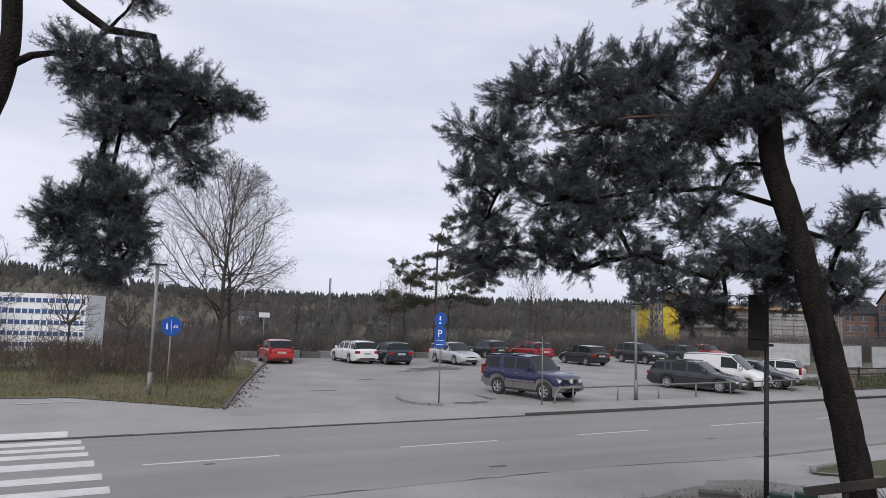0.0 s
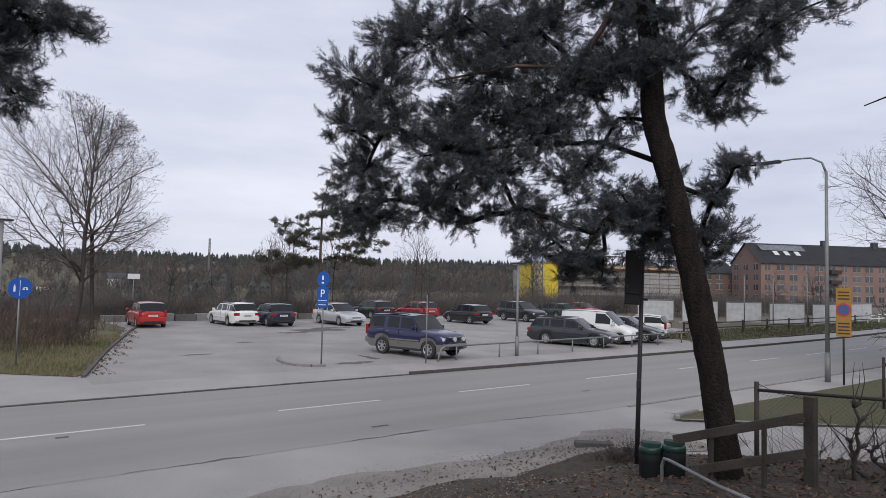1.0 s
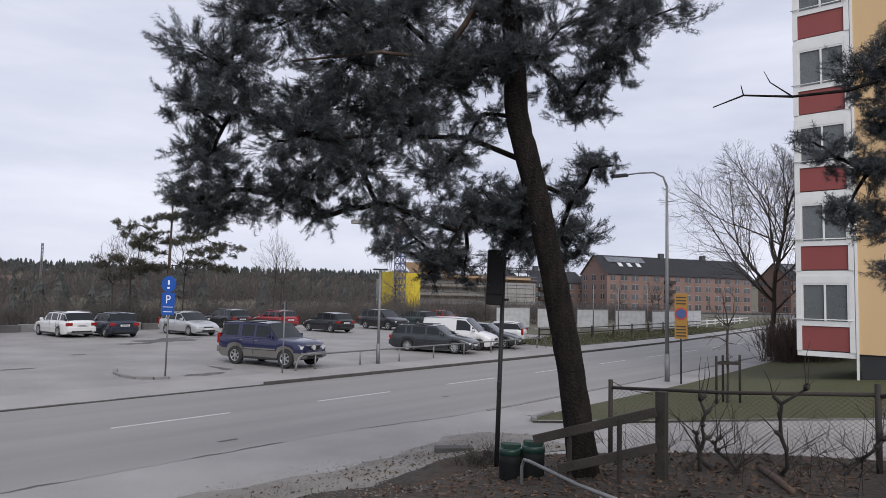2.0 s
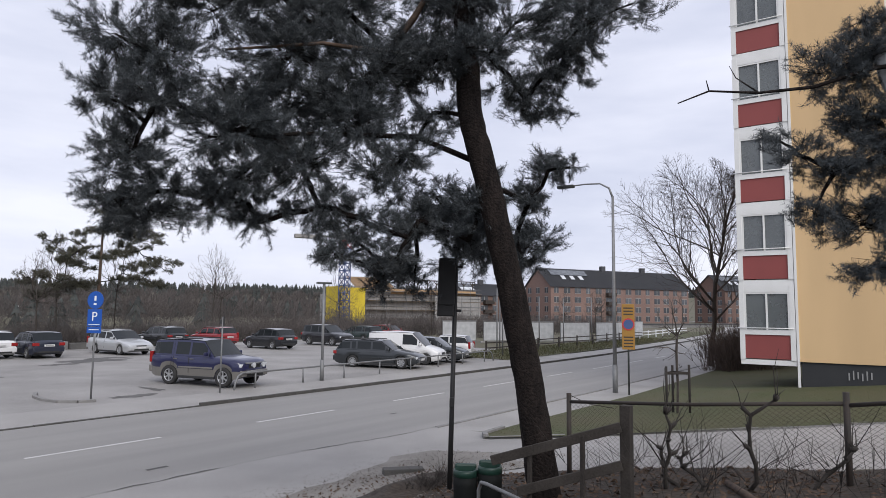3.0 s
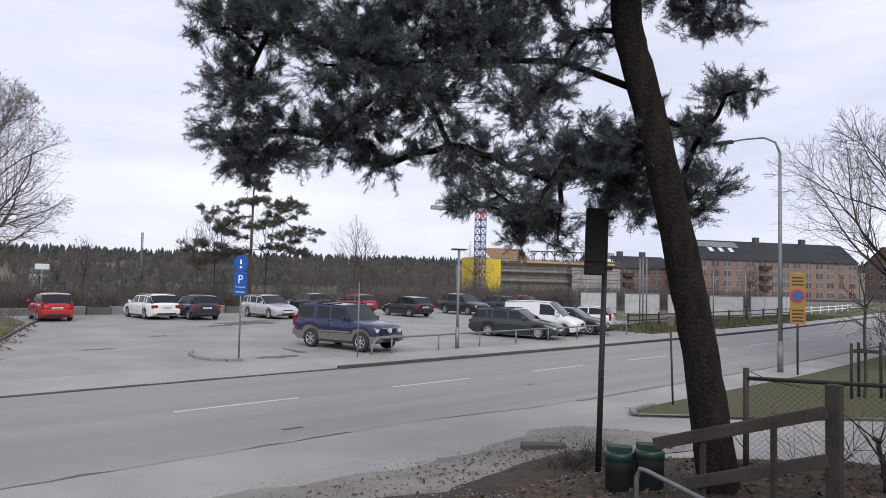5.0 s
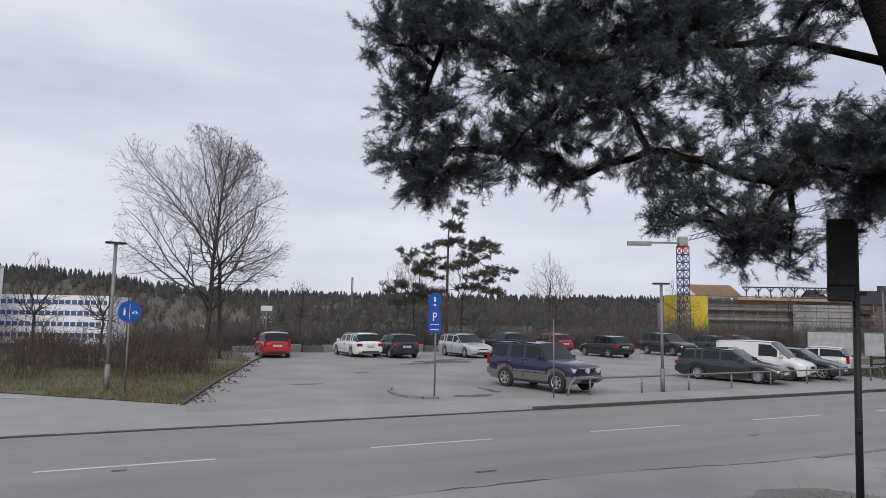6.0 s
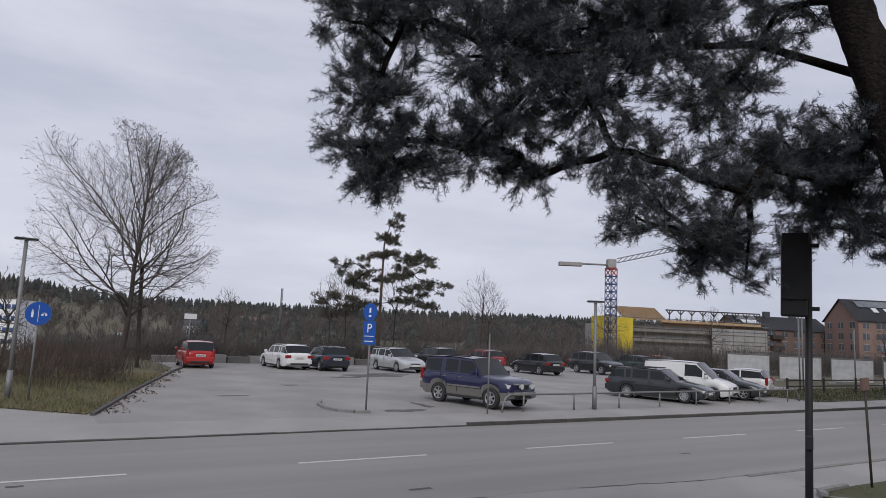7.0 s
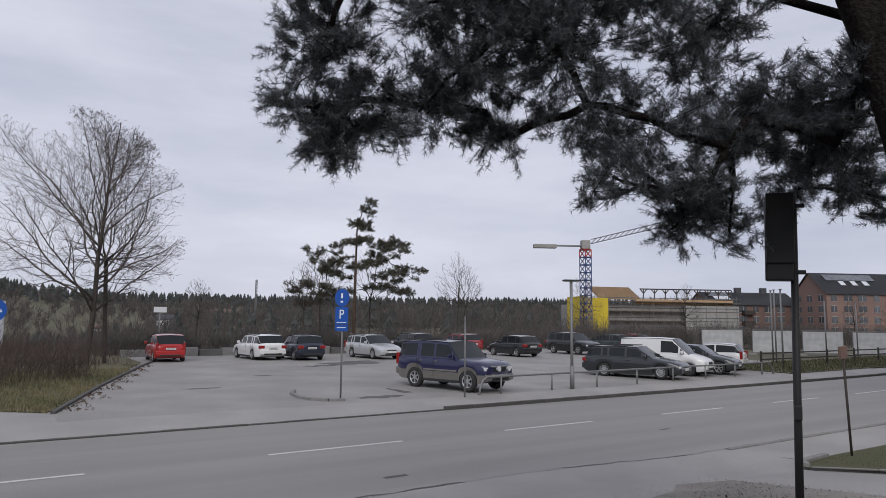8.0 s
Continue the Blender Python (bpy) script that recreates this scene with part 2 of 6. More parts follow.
def box(bm, x0, x1, y0, y1, z0, z1, m=None, bevel=0.0):
    made = bmesh.ops.create_cube(bm, size=1.0)["verts"]
    bmesh.ops.scale(bm, vec=(x1 - x0, y1 - y0, z1 - z0), verts=made)
    bmesh.ops.translate(bm, vec=((x0 + x1) / 2, (y0 + y1) / 2, (z0 + z1) / 2), verts=made)
    if bevel:
        edges = list({e for v in made for e in v.link_edges})
        made = bmesh.ops.bevel(bm, geom=edges, offset=bevel, segments=2, affect="EDGES", profile=0.6)["verts"]
    if m is not None:
        bmesh.ops.transform(bm, matrix=m, verts=list(made))
    return bm


def boxes(*rows, bevel=0.0):
    bm = bmesh.new()
    for r in rows:
        box(bm, *r, bevel=bevel)
    return bm


def tube_arrays(points, radii, sides=6, cap=True):
    """Vertices and faces of a tube through points."""
    pts = [Vector(p) for p in points]
    vs, fs = [], []
    for i, p in enumerate(pts):
        d = (pts[min(i + 1, len(pts) - 1)] - pts[max(i - 1, 0)]).normalized()
        u = d.orthogonal().normalized() if i == 0 else (u - d * u.dot(d)).normalized()
        w = d.cross(u)
        r = radii[i] if hasattr(radii, "__len__") else radii
        for k in range(sides):
            a = 2 * math.pi * k / sides
            vs.append(p + (u * math.cos(a) + w * math.sin(a)) * r)
    for i in range(len(pts) - 1):
        for k in range(sides):
            a, b = i * sides + k, i * sides + (k + 1) % sides
            fs.append((a, b, b + sides, a + sides))
    if cap:
        fs += [tuple(range(sides))[::-1], tuple(range((len(pts) - 1) * sides, len(pts) * sides))]
    return vs, fs


def tube(name, points, radii, mat, parent=None, sides=8, label=""):
    return tagged(mesh_object(name, *tube_arrays(points, radii, sides), mat, parent, smooth=sides > 5), label)


def sticks(name, a, b, ra, rb, mat, parent=None, sides=3):
    """Many thin tapered sticks from the rows of a to the rows of b as one mesh."""
    a, b = np.asarray(a, float), np.asarray(b, float)
    n = len(a)
    ra, rb = np.broadcast_to(ra, n), np.broadcast_to(rb, n)
    d = b - a
    d /= np.linalg.norm(d, axis=1, keepdims=True) + 1e-9
    u = np.cross(d, np.where(np.abs(d[:, 2:3]) > 0.9, [[1.0, 0, 0]], [[0, 0, 1.0]]))
    u /= np.linalg.norm(u, axis=1, keepdims=True) + 1e-9
    w = np.cross(d, u)
    ang = 2 * math.pi * np.arange(sides) / sides
    ring = np.cos(ang)[None, :, None] * u[:, None] + np.sin(ang)[None, :, None] * w[:, None]
    v = np.concatenate([a[:, None] + ring * ra[:, None, None], b[:, None] + ring * rb[:, None, None]], 1).reshape(-1, 3)
    k = np.arange(sides)
    f = np.stack([k, (k + 1) % sides, (k + 1) % sides + sides, k + sides], 1)
    f = (f[None] + (np.arange(n) * 2 * sides)[:, None, None]).reshape(-1, 4)
    return raw_mesh(name, v, f, mat, parent)


def raw_mesh(name, v, f, mat, parent=None):
    me = bpy.data.meshes.new(name)
    me.vertices.add(len(v))
    me.vertices.foreach_set("co", np.asarray(v, np.float32).ravel())
    size = f.shape[1]
    me.loops.add(f.size)
    me.loops.foreach_set("vertex_index", f.ravel().astype(np.int32))
    me.polygons.add(len(f))
    me.polygons.foreach_set("loop_start", np.arange(0, f.size, size, dtype=np.int32))
    me.update(calc_edges=True)
    me.materials.append(mat)
    ob = new(name, me)
    ob.parent = parent
    return ob


def smooth01(v):
    v = min(1.0, max(0.0, v))
    return v * v * (3 - 2 * v)


def ground_z(x, y):
    """Height of the land: a bank under the camera, level road and parking, a valley behind, wooded hills far off."""
    r = math.hypot(x, y)
    if y < -6:
        west = float(np.interp(y, (-60, -30, -16.5, -14.7, -13, -11, -9.5, -7.5, -6), (5, 3.5, 1.85, 1.3, 1.12, 0.8, 0.5, 0.2, 0)))
        east = float(np.interp(y, (-40, -16, -12, -6), (1.4, 1.0, 0.6, 0)))
        k = smooth01((x - 2.6) / 4.0)
        z = west * (1 - k) + east * k
    else:
        z = 0.1 + 0.012 * (min(y, 23) - 6) if y > 6 else smooth01((y - 4.2) / 1.8) * 0.1
        if y > 12:
            z += 0.25 * smooth01((-2 - x) / 6) * smooth01((y - 12) / 8)
    fall = smooth01((y - 36) / 60) * smooth01((75 - x) / 55) + smooth01((y - 24) / 50) * smooth01((-8 - x) / 20)
    z -= 10.5 * min(1.0, fall) * (1 - smooth01((r - 330) / 350))
    z += 21 * smooth01((r - 330) / 450) * (1 if y > -50 else 0.4)
    if y > 200:
        z += 15 * smooth01((r - 330) / 220) * smooth01((0.16 - math.atan2(x, y)) / 0.28)
    return z


def road_y(x):
    return 0.0 if x < 15 else 0.0008 * (x - 15) ** 2


# ---------------------------------------------------------------- ground, road, parking
gx = np.unique(np.r_[np.arange(-1400, -60, 70), np.arange(-60, -14, 4), np.arange(-14, 40, 1.0), np.arange(40, 100, 4), np.arange(100, 1500, 70)])
gy = np.unique(np.r_[np.arange(-400, -40, 60), np.arange(-40, 40, 1.0), np.arange(40, 120, 5), np.arange(120, 1600, 60)])
gv = [(x, y, ground_z(x, y) - 0.03) for y in gy for x in gx]
W = len(gx)
gf = [(j * W + i, j * W + i + 1, (j + 1) * W + i + 1, (j + 1) * W + i) for j in range(len(gy) - 1) for i in range(W - 1)]
tagged(mesh_object("ground", gv, gf, M["ground"], smooth=True), "rough brown and green ground with dead grass", "ground", kind="structure")


def strip(name, xs, near, far, lift, mat, label, kind="structure", rows=1, category="ground"):
    """A surface between two lines near(x) and far(x), laid on the land."""
    vs, fs = [], []
    for x in xs:
        for k in range(rows + 1):
            y = near(x) + (far(x) - near(x)) * k / rows
            vs.append((x, y, ground_z(x, y) + lift))
    n = rows + 1
    for i in range(len(xs) - 1):
        for k in range(rows):
            fs.append((i * n + k, (i + 1) * n + k, (i + 1) * n + k + 1, i * n + k + 1))
    return tagged(mesh_object(name, vs, fs, mat, smooth=True), label, category, kind=kind)


road_xs = list(np.arange(-90, 40, 2.0)) + list(np.arange(40, 300, 6.0))


def near_edge(x):
    return road_y(x) - 3.85 - 0.5 * smooth01((x - 3) / 5)


strip("road", road_xs, near_edge, lambda x: road_y(x) + 3.85, 0.0, M["road"], "worn grey asphalt road with pale dashes", rows=6, category="road")
strip("pavement", road_xs, lambda x: road_y(x) + 4.0, lambda x: road_y(x) + 5.95, 0.012, M["pavement"], "pale grey asphalt pavement beside the road", rows=3, category="pavement")
strip("pavement_near", list(np.arange(-60, 8.8, 1.2)) + [8.8], lambda x: -6.4 - 0.35 * math.sin(x * 0.9), lambda x: near_edge(x) - 0.02, 0.004, M["pavement"], "pale worn asphalt path along the bank", rows=4, category="pavement")
strip("pavement_east", list(np.arange(8.8, 40, 2)) + list(np.arange(40, 120, 6)), lambda x: near_edge(x) - 2.0, lambda x: near_edge(x) - 0.02, 0.004, M["pavement"], "pale asphalt pavement beside the lawn", rows=2, category="pavement")
strip("parking_ground", list(np.arange(-3, 42, 1.5)), lambda x: 5.95, lambda x: 34.0, 0.006, M["parking"], "worn grey asphalt of the car park", rows=16, category="parking lot")
def verge_near(x):
    if x > -3.0:
        return 7.6 + (x + 3.0) / 0.29
    return 7.6 + (-3.0 - x) * 0.85 if x > -8 else 11.8 + 0.2 * math.sin(x)


strip("cycle_path", list(np.arange(-40, -3, 1.5)) + [-3], lambda x: 5.95, lambda x: verge_near(x) + 0.35, 0.006, M["pavement"], "pale asphalt cycle path beside the verge", rows=6, category="path")
strip("access_lane", list(np.arange(3.2, 60, 1.4)), lambda x: -30.0, lambda x: -6.1 if x < 8.4 else -6.6 - min(9.0, 2.45 * (x - 8.2)) if x < 12 else -16.3 - 0.2 * (x - 12), 0.002, M["pavement"], "grey asphalt access lane behind the fence", rows=14, category="lane")
strip("gravel_patch", list(np.arange(-7, 6.5, 0.5)), lambda x: -9.4 - 0.3 * math.sin(1.7 * x), lambda x: -6.3 - 0.35 * math.sin(x * 0.9) + 0.15 * math.sin(4 * x), 0.012, M["gravel"], "grey gravel between path and bank", rows=8, category="gravel")
strip("bank", list(np.arange(-22, 3.4, 0.6)), lambda x: -34.0, lambda x: -8.3 - 0.35 * math.sin(1.3 * x) - 0.2 * math.sin(3.1 * x), 0.018, M["dirt"], "brown soil bank covered in dead leaves", rows=40, category="bank")


def lawn_near(x):
    return float(np.interp(x, (7.8, 8.3, 10.06, 11.5, 14, 60), (-6.6, -8.6, -12.8, -15.6, -17, -24)))


def lawn_far(x):
    return float(np.interp(x, (7.8, 8.3, 9.6, 19, 60), (-6.4, -6.12, -6.0, -6.15, -4.6)))


strip("lawn", list(np.arange(7.8, 20, 0.4)) + list(np.arange(20, 62, 2)), lawn_near, lawn_far, 0.05, M["lawn"], "mossy green lawn beside the apartment house", rows=14, category="lawn")
strip("verge", list(np.arange(-60, -14, 4)) + list(np.arange(-14, 2.6, 0.4)), verge_near, lambda x: 40.0, 0.03, M["verge"], "rough grassy verge with dead grass", rows=20, category="verge")
strip("grass_east", list(np.arange(31, 110, 3)), lambda x: road_y(x) + 6.2, lambda x: road_y(x) + 12, 0.03, M["lawn"], "thin grass strip beside the pavement", rows=4, category="lawn")


def kerb_line(pts, name, label, width=0.13, height=0.1, step=1.0, mat=None):
    """Kerb stones laid end to end along a line; each stone is a piece of the kerb."""
    top = empty(name, Matrix(), label, "kerb", kind="structure")
    pts = [Vector(p) for p in pts]
    stone = None
    for a, b in zip(pts, pts[1:]):
        run = (b - a)
        n = max(1, round(run.length / step))
        for i in range(n):
            c = a + run * ((i + 0.5) / n)
            ln = run.length / n - 0.012
            if stone is None:
                stone = part("kerb_stone", boxes((-0.5, 0.5, -width / 2, width / 2, -0.12, height), bevel=0.012), mat or M["kerb"], top)
                ob = stone
            else:
                ob = stone.copy()
                scene.collection.objects.link(ob)
                ob.parent = top
            ob.location = (c.x, c.y, ground_z(c.x, c.y) + random.uniform(-0.006, 0.006))
            half = run.normalized() * (ln / 2)
            slope = math.atan2(ground_z(c.x + half.x, c.y + half.y) - ground_z(c.x - half.x, c.y - half.y), ln)
            ob.rotation_euler = (0, -slope, math.atan2(run.y, run.x) + random.uniform(-0.006, 0.006))
            ob.scale = (ln, 1, 1)


def line_pts(xs, fy):
    return [(x, fy(x), 0) for x in xs]


kerb_line(line_pts([7, 15, 25, 35, 45, 55, 65, 80], lambda x: road_y(x) + 3.93), "kerb_far", "dark granite kerb along the pavement", height=0.105, mat=M["kerbdark"])
kerb_line(line_pts([-40, -20, 0, 7], lambda x: 3.93), "kerb_lowered", "low dark granite kerb across the driveway", height=0.03, mat=M["kerbdark"])
kerb_line(line_pts([8.6, 20, 40], lambda x: near_edge(x) - 0.06), "kerb_near", "low granite kerb on the near side", height=0.03)
kerb_line([(7.9, -6.5, 0), (8.2, -7.5, 0), (8.65, -9.1, 0), (10.15, -12.85, 0), (11.6, -15.6, 0)], "kerb_lawn", "granite kerb round the lawn's corner", height=0.05, step=0.7)
kerb_line([(7.85, -6.45, 0), (8.3, -6.12, 0), (9.4, -6.02, 0)], "kerb_corner", "rounded granite kerb of the lawn", height=0.12, step=0.5)
kerb_line([(4.5, 9.7, 0), (4.12, 8.9, 0), (3.98, 8.0, 0), (4.1, 7.2, 0), (4.5, 6.75, 0), (5.0, 6.6, 0)], "kerb_island", "low curved kerb at the parking sign", height=0.09, step=0.6)
kerb_line([(-3.0, 7.5, 0), (-1.05, 14.2, 0), (2.1, 23.9, 0), (3.0, 26.5, 0)], "kerb_verge", "mossy kerb beside the overgrown verge", height=0.08, mat=M["kerbdark"])


def decal(name, rows, mat, label, lift=0.004, category="road marking", group=""):
    """Flat painted quads; each row is x0, x1, y0, y1."""
    vs, fs = [], []
    for x0, x1, y0, y1 in rows:
        k = len(vs)
        vs += [(x, y, ground_z(x, y) + lift) for x, y in ((x0, y0), (x1, y0 + road_y(x1) - road_y(x0)), (x1, y1 + road_y(x1) - road_y(x0)), (x0, y1))]
        fs.append((k, k + 1, k + 2, k + 3))
    return tagged(mesh_object(name, vs, fs, mat), label, category, group)


for i in range(-8, 14):
    x0 = 0.17 + 5.95 * i + (0.0 if i > -1 else -0.3 if i == -1 else -3.5)
    y0 = road_y(x0)
    if x0 < -6.5 and x0 > -14:
        continue
    decal("lane_dash", [(x0, x0 + 3.05, y0 - 0.055, y0 + 0.055)], M["paint"], "worn white dash on the road", group="centre line dashes")
for y0, y1 in ((-3.62, -3.0), (-2.3, -1.75), (-1.13, -0.56), (0.2, 0.85), (1.42, 1.9), (2.25, 2.68), (3.05, 3.6)):
    decal("crossing_stripe", [(-10.6, -7.0 - 0.09 * y0, y0, y1)], M["paint"], "worn white stripe of the zebra crossing", group="zebra crossing stripes")
decal("crossing_stripe", [(-10.6, -7.6, 4.05, 4.85)], M["paint"], "worn white stripe of the zebra crossing", lift=0.02, group="zebra crossing stripes")
for x0, x1, y0, y1 in ((-10.6, -9.9, 9.9, 10.02), (-9.3, -8.8, 10.2, 10.32), (-8.6, -8.2, 10.3, 10.42), (-7.9, -7.3, 10.4, 10.5)):
    decal("path_marking", [(x0, x1, y0, y1)], M["paint"], "worn white marking on the cycle path", lift=0.02)
# patches, cracks and stains in the asphalt
for x0, x1, y0, y1 in ((1.15, 1.6, -2.95, -2.83), (-4.85, -4.6, -0.46, -0.34), (9.6, 9.95, -1.95, -1.85)):
    decal("manhole_cover", [(x0, x1, y0, y1)], M["patch"], "dark worn utility cover in the road", category="manhole")


def ragged(name, cx, cy, rx, ry, mat, label, lift=0.012, seed=0):
    rnd = random.Random(seed)
    n = 26
    vs = [(cx, cy, ground_z(cx, cy) + lift)]
    for k in range(n):
        a = 2 * math.pi * k / n
        q = rnd.uniform(0.55, 1.1)
        x, y = cx + rx * q * math.cos(a), cy + ry * q * math.sin(a)
        vs.append((x, y, ground_z(x, y) + lift))
    tagged(mesh_object(name, vs, [(0, k + 1, (k + 1) % n + 1) for k in range(n)], mat), label, "stain")


for i, (cx, cy, rx, ry) in enumerate(((12.5, 21.5, 2.2, 1.0), (10.2, 20.3, 1.2, 0.5), (13.8, 22.7, 1.5, 0.6), (5.6, 16.0, 0.5, 0.25), (8.0, 8.4, 0.25, 0.9), (6.5, 7.0, 1.0, 0.35), (16.5, 14.5, 0.8, 0.3), (2.0, 12.0, 0.9, 0.2))):
    ragged("asphalt_stain", cx, cy, rx, ry, M["patch"], "dark damp patch on the asphalt", seed=i)
# the seam of old asphalt along the near edge of the road
seam = []
for i in range(120):
    x = -12 + i * 0.2
    seam.append((x, near_edge(x) + 0.03 + 0.05 * math.sin(i * 1.3) * math.sin(i * 0.37), 0.006))
sv, sf = [], []
for i, p in enumerate(seam):
    wd = 0.022 * max(0.0, math.sin(i * 0.31) + 0.55 * math.sin(i * 0.83 + 1) + 0.25) + 0.003
    sv += [(p[0], p[1] - wd, p[2]), (p[0], p[1] + wd, p[2])]
    if i:
        sf.append((2 * i - 2, 2 * i, 2 * i + 1, 2 * i - 1))
tagged(mesh_object("asphalt_seam", sv, sf, M["patch"]), "dark cracked seam along the road's edge", "crack")


# ---------------------------------------------------------------- vehicles
def lathe(profile, sides, mat, name, parent):
    """A ring turned round the local x axis from (x, radius) pairs."""
    vs, fs = [], []
    for k in range(sides):
        a = 2 * math.pi * k / sides
        vs += [(x, r * math.cos(a), r * math.sin(a)) for x, r in profile]
    n = len(profile)
    for k in range(sides):
        for i in range(n - 1):
            a, b = k * n + i, ((k + 1) % sides) * n + i
            fs.append((a, a + 1, b + 1, b))
    return mesh_object(name, vs, fs, mat, parent, smooth=True)


def wheel_of(car, at, radius, width, side, spokes, first, rim_mat):
    """A wheel with tyre and spoked rim; later wheels share the first one's meshes."""
    hub = empty("wheel", Matrix())
    hub.parent = car
    hub.location = at
    hub.rotation_euler = (0, 0, 0 if side > 0 else math.pi)
    if first is None:
        w, r = width / 2, radius
        tyre = lathe([(-w, r * 0.62), (-w, r * 0.9), (-w * 0.8, r * 0.985), (0, r), (w * 0.8, r * 0.985), (w, r * 0.9), (w * 1.02, r * 0.78), (w * 0.9, r * 0.63)], 28, M["tyre"], "tyre", hub)
        rim = lathe([(w * 0.9, r * 0.64), (w * 0.86, r * 0.58), (w * 0.2, r * 0.55), (w * 0.15, 0.0)], 28, M["trim"], "rim", hub)
        bm = bmesh.new()
        for k in range(spokes):
            box(bm, w * 0.35, w * 0.8, -r * 0.075, r * 0.075, r * 0.08, r * 0.6, pose(0, 0, 0, 360 * k / spokes, 0, 0))
        bmesh.ops.create_cone(bm, cap_ends=True, segments=12, radius1=r * 0.17, radius2=r * 0.14, depth=w * 0.55, matrix=pose(w * 0.6, 0, 0, 0, 90, 0))
        part("spokes", bm, rim_mat, hub)
        ring = lathe([(w * 0.92, r * 0.645), (w * 0.95, r * 0.6), (w * 0.8, r * 0.55), (w * 0.7, r * 0.6)], 28, rim_mat, "rim_edge", hub)
        return hub
    for o in first.children:
        c = o.copy()
        scene.collection.objects.link(c)
        c.parent = hub
    return first


def curve_at(points, s):
    xs, ys = zip(*points)
    return float(np.interp(s, xs, ys))


def make_car(name, x, y, heading, spec, paint, label, lower=None, rails=False, extras="", tail="wide"):
    """A car: body with wheel arches, glazing, lights, bumpers, mirrors, handles and wheels. Heading: degrees clockwise from +y."""
    L, Wd, H, clear = spec["L"], spec["W"], spec["H"], spec["clear"]
    R = spec["wheel"]
    ax_f, ax_r = spec["axles"]
    car = empty(name, pose(x, y, ground_z(x, y) + 0.012, 0, 0, -heading), label, "car", "parked cars")
    yy = lambda s: L / 2 - s * L  # noqa: E731
    # stations, close together round the arches
    ss = set(np.linspace(0, 1, 25))
    for a in (ax_f, ax_r):
        ss |= {a + d * R * 1.16 / L for d in (-1.02, -1, -0.92, -0.75, -0.5, -0.2, 0.2, 0.5, 0.75, 0.92, 1, 1.02)}
    ss |= {0.012, 0.03, 0.97, 0.988}
    ss = sorted(s for s in ss if 0 <= s <= 1)

    def half_width(s):
        end = min(s, 1 - s)
        return Wd / 2 * (0.80 + 0.20 * min(1, (end / 0.10)) ** 0.55 if end < 0.10 else 1.0)

    def low(s):
        z = clear + (0.10 * max(0, 1 - s / 0.06) + 0.14 * max(0, 1 - (1 - s) / 0.06))
        for a in (ax_f, ax_r):
            d = abs(s - a) * L
            if d < R * 1.16:
                z = max(z, R * 0.95 + math.sqrt((R * 1.16) ** 2 - d * d) * 0.93)
        return z

    belt = spec["belt"]
    deck = spec["deck"]
    rows = []
    for s in ss:
        w, zb = half_width(s), low(s)
        zd = curve_at(deck, s)
        zb = min(zb, zd - 0.12)
        zs = zd - 0.05
        mid = zb + (zs - zb) * 0.55
        pts = [(0, zb), (w * 0.93, zb), (w * 0.985, zb + (mid - zb) * (0.8 if lower else 0.35)), (w, mid), (w * 0.985, zs - (zs - mid) * 0.25), (w * 0.95, zs), (w * 0.86, zd), (w * 0.45, zd + 0.025), (0, zd + 0.032)]
        rows.append([(px, yy(s), pz) for px, pz in pts])
    n = len(rows[0])
    vs, fs, lows = [], [], []
    for side in (1, -1):
        base = len(vs)
        for row in rows:
            vs += [(p[0] * side, p[1], p[2]) for p in row]
        for i in range(len(rows) - 1):
            for k in range(n - 1):
                a, b = base + i * n + k, base + (i + 1) * n + k
                f = (a, b, b + 1, a + 1)
                f = f if side < 0 else f[::-1]
                (lows if k == 1 and lower else fs).append(f)
        for i, flip in ((0, 1), (len(rows) - 1, -1)):
            f = [base + i * n + k for k in range(n)]
            fs.append(tuple(f if flip * side > 0 else f[::-1]))
    # greenhouse: roof and pillars in paint, glass between them
    w0, w1, r1, r0 = spec["cab"]      # foot of the windscreen, its top, rear end of the roof, foot of the rear window
    zb = belt

    def top(s):
        if s < w1:
            return curve_at(deck, w0) - 0.02 + (H - 0.05 - curve_at(deck, w0)) * (s - w0) / (w1 - w0)
        if s > r1:
            return curve_at(deck, r0) - 0.02 + (H - 0.06 - curve_at(deck, r0)) * (r0 - s) / (r0 - r1)
        return H - 0.05 + 0.05 * math.sin(math.pi * (s - w1) / (r1 - w1)) - 0.02 * (s - w1) / (r1 - w1)

    def skin(s, v):
        """Side of the cabin: v = 0 at the belt, 1 at the gutter."""
        zt = top(s)
        z0 = min(curve_at(deck, s), zt)
        lean = 0.15 * (zt - z0) + 0.02
        return (half_width(s) * 0.93 - lean * v, yy(s), z0 - 0.03 + (zt - z0 + 0.0) * v)

    pill = spec["pillars"]
    cols = sorted({w0, w1, r1, r0, *[p + d for p in pill for d in (-0.011, 0.011)]} | set(np.linspace(w0, r0, 15)))
    glass_faces = {}
    gv, gf = [], []

    def quad(store, a, b, c, d):
        k = len(store[0])
        store[0].extend((a, b, c, d))
        store[1].append((k, k + 1, k + 2, k + 3))

    paintstore = (gv, gf)
    for side in (1, -1):
        S = lambda s, v: (skin(s, v)[0] * side, skin(s, v)[1], skin(s, v)[2])  # noqa: E731
        for a, b in zip(cols, cols[1:]):
            m = (a + b) / 2
            is_pillar = any(abs(m - p) < 0.0112 for p in pill) or m < w0 + 0.012 or m > r0 - 0.012
            inside = w0 + 0.35 * (w1 - w0) < m < spec.get("glass_to", r0)
            bands = ((0, 0.1), (0.1, 0.88), (0.88, 1.0))
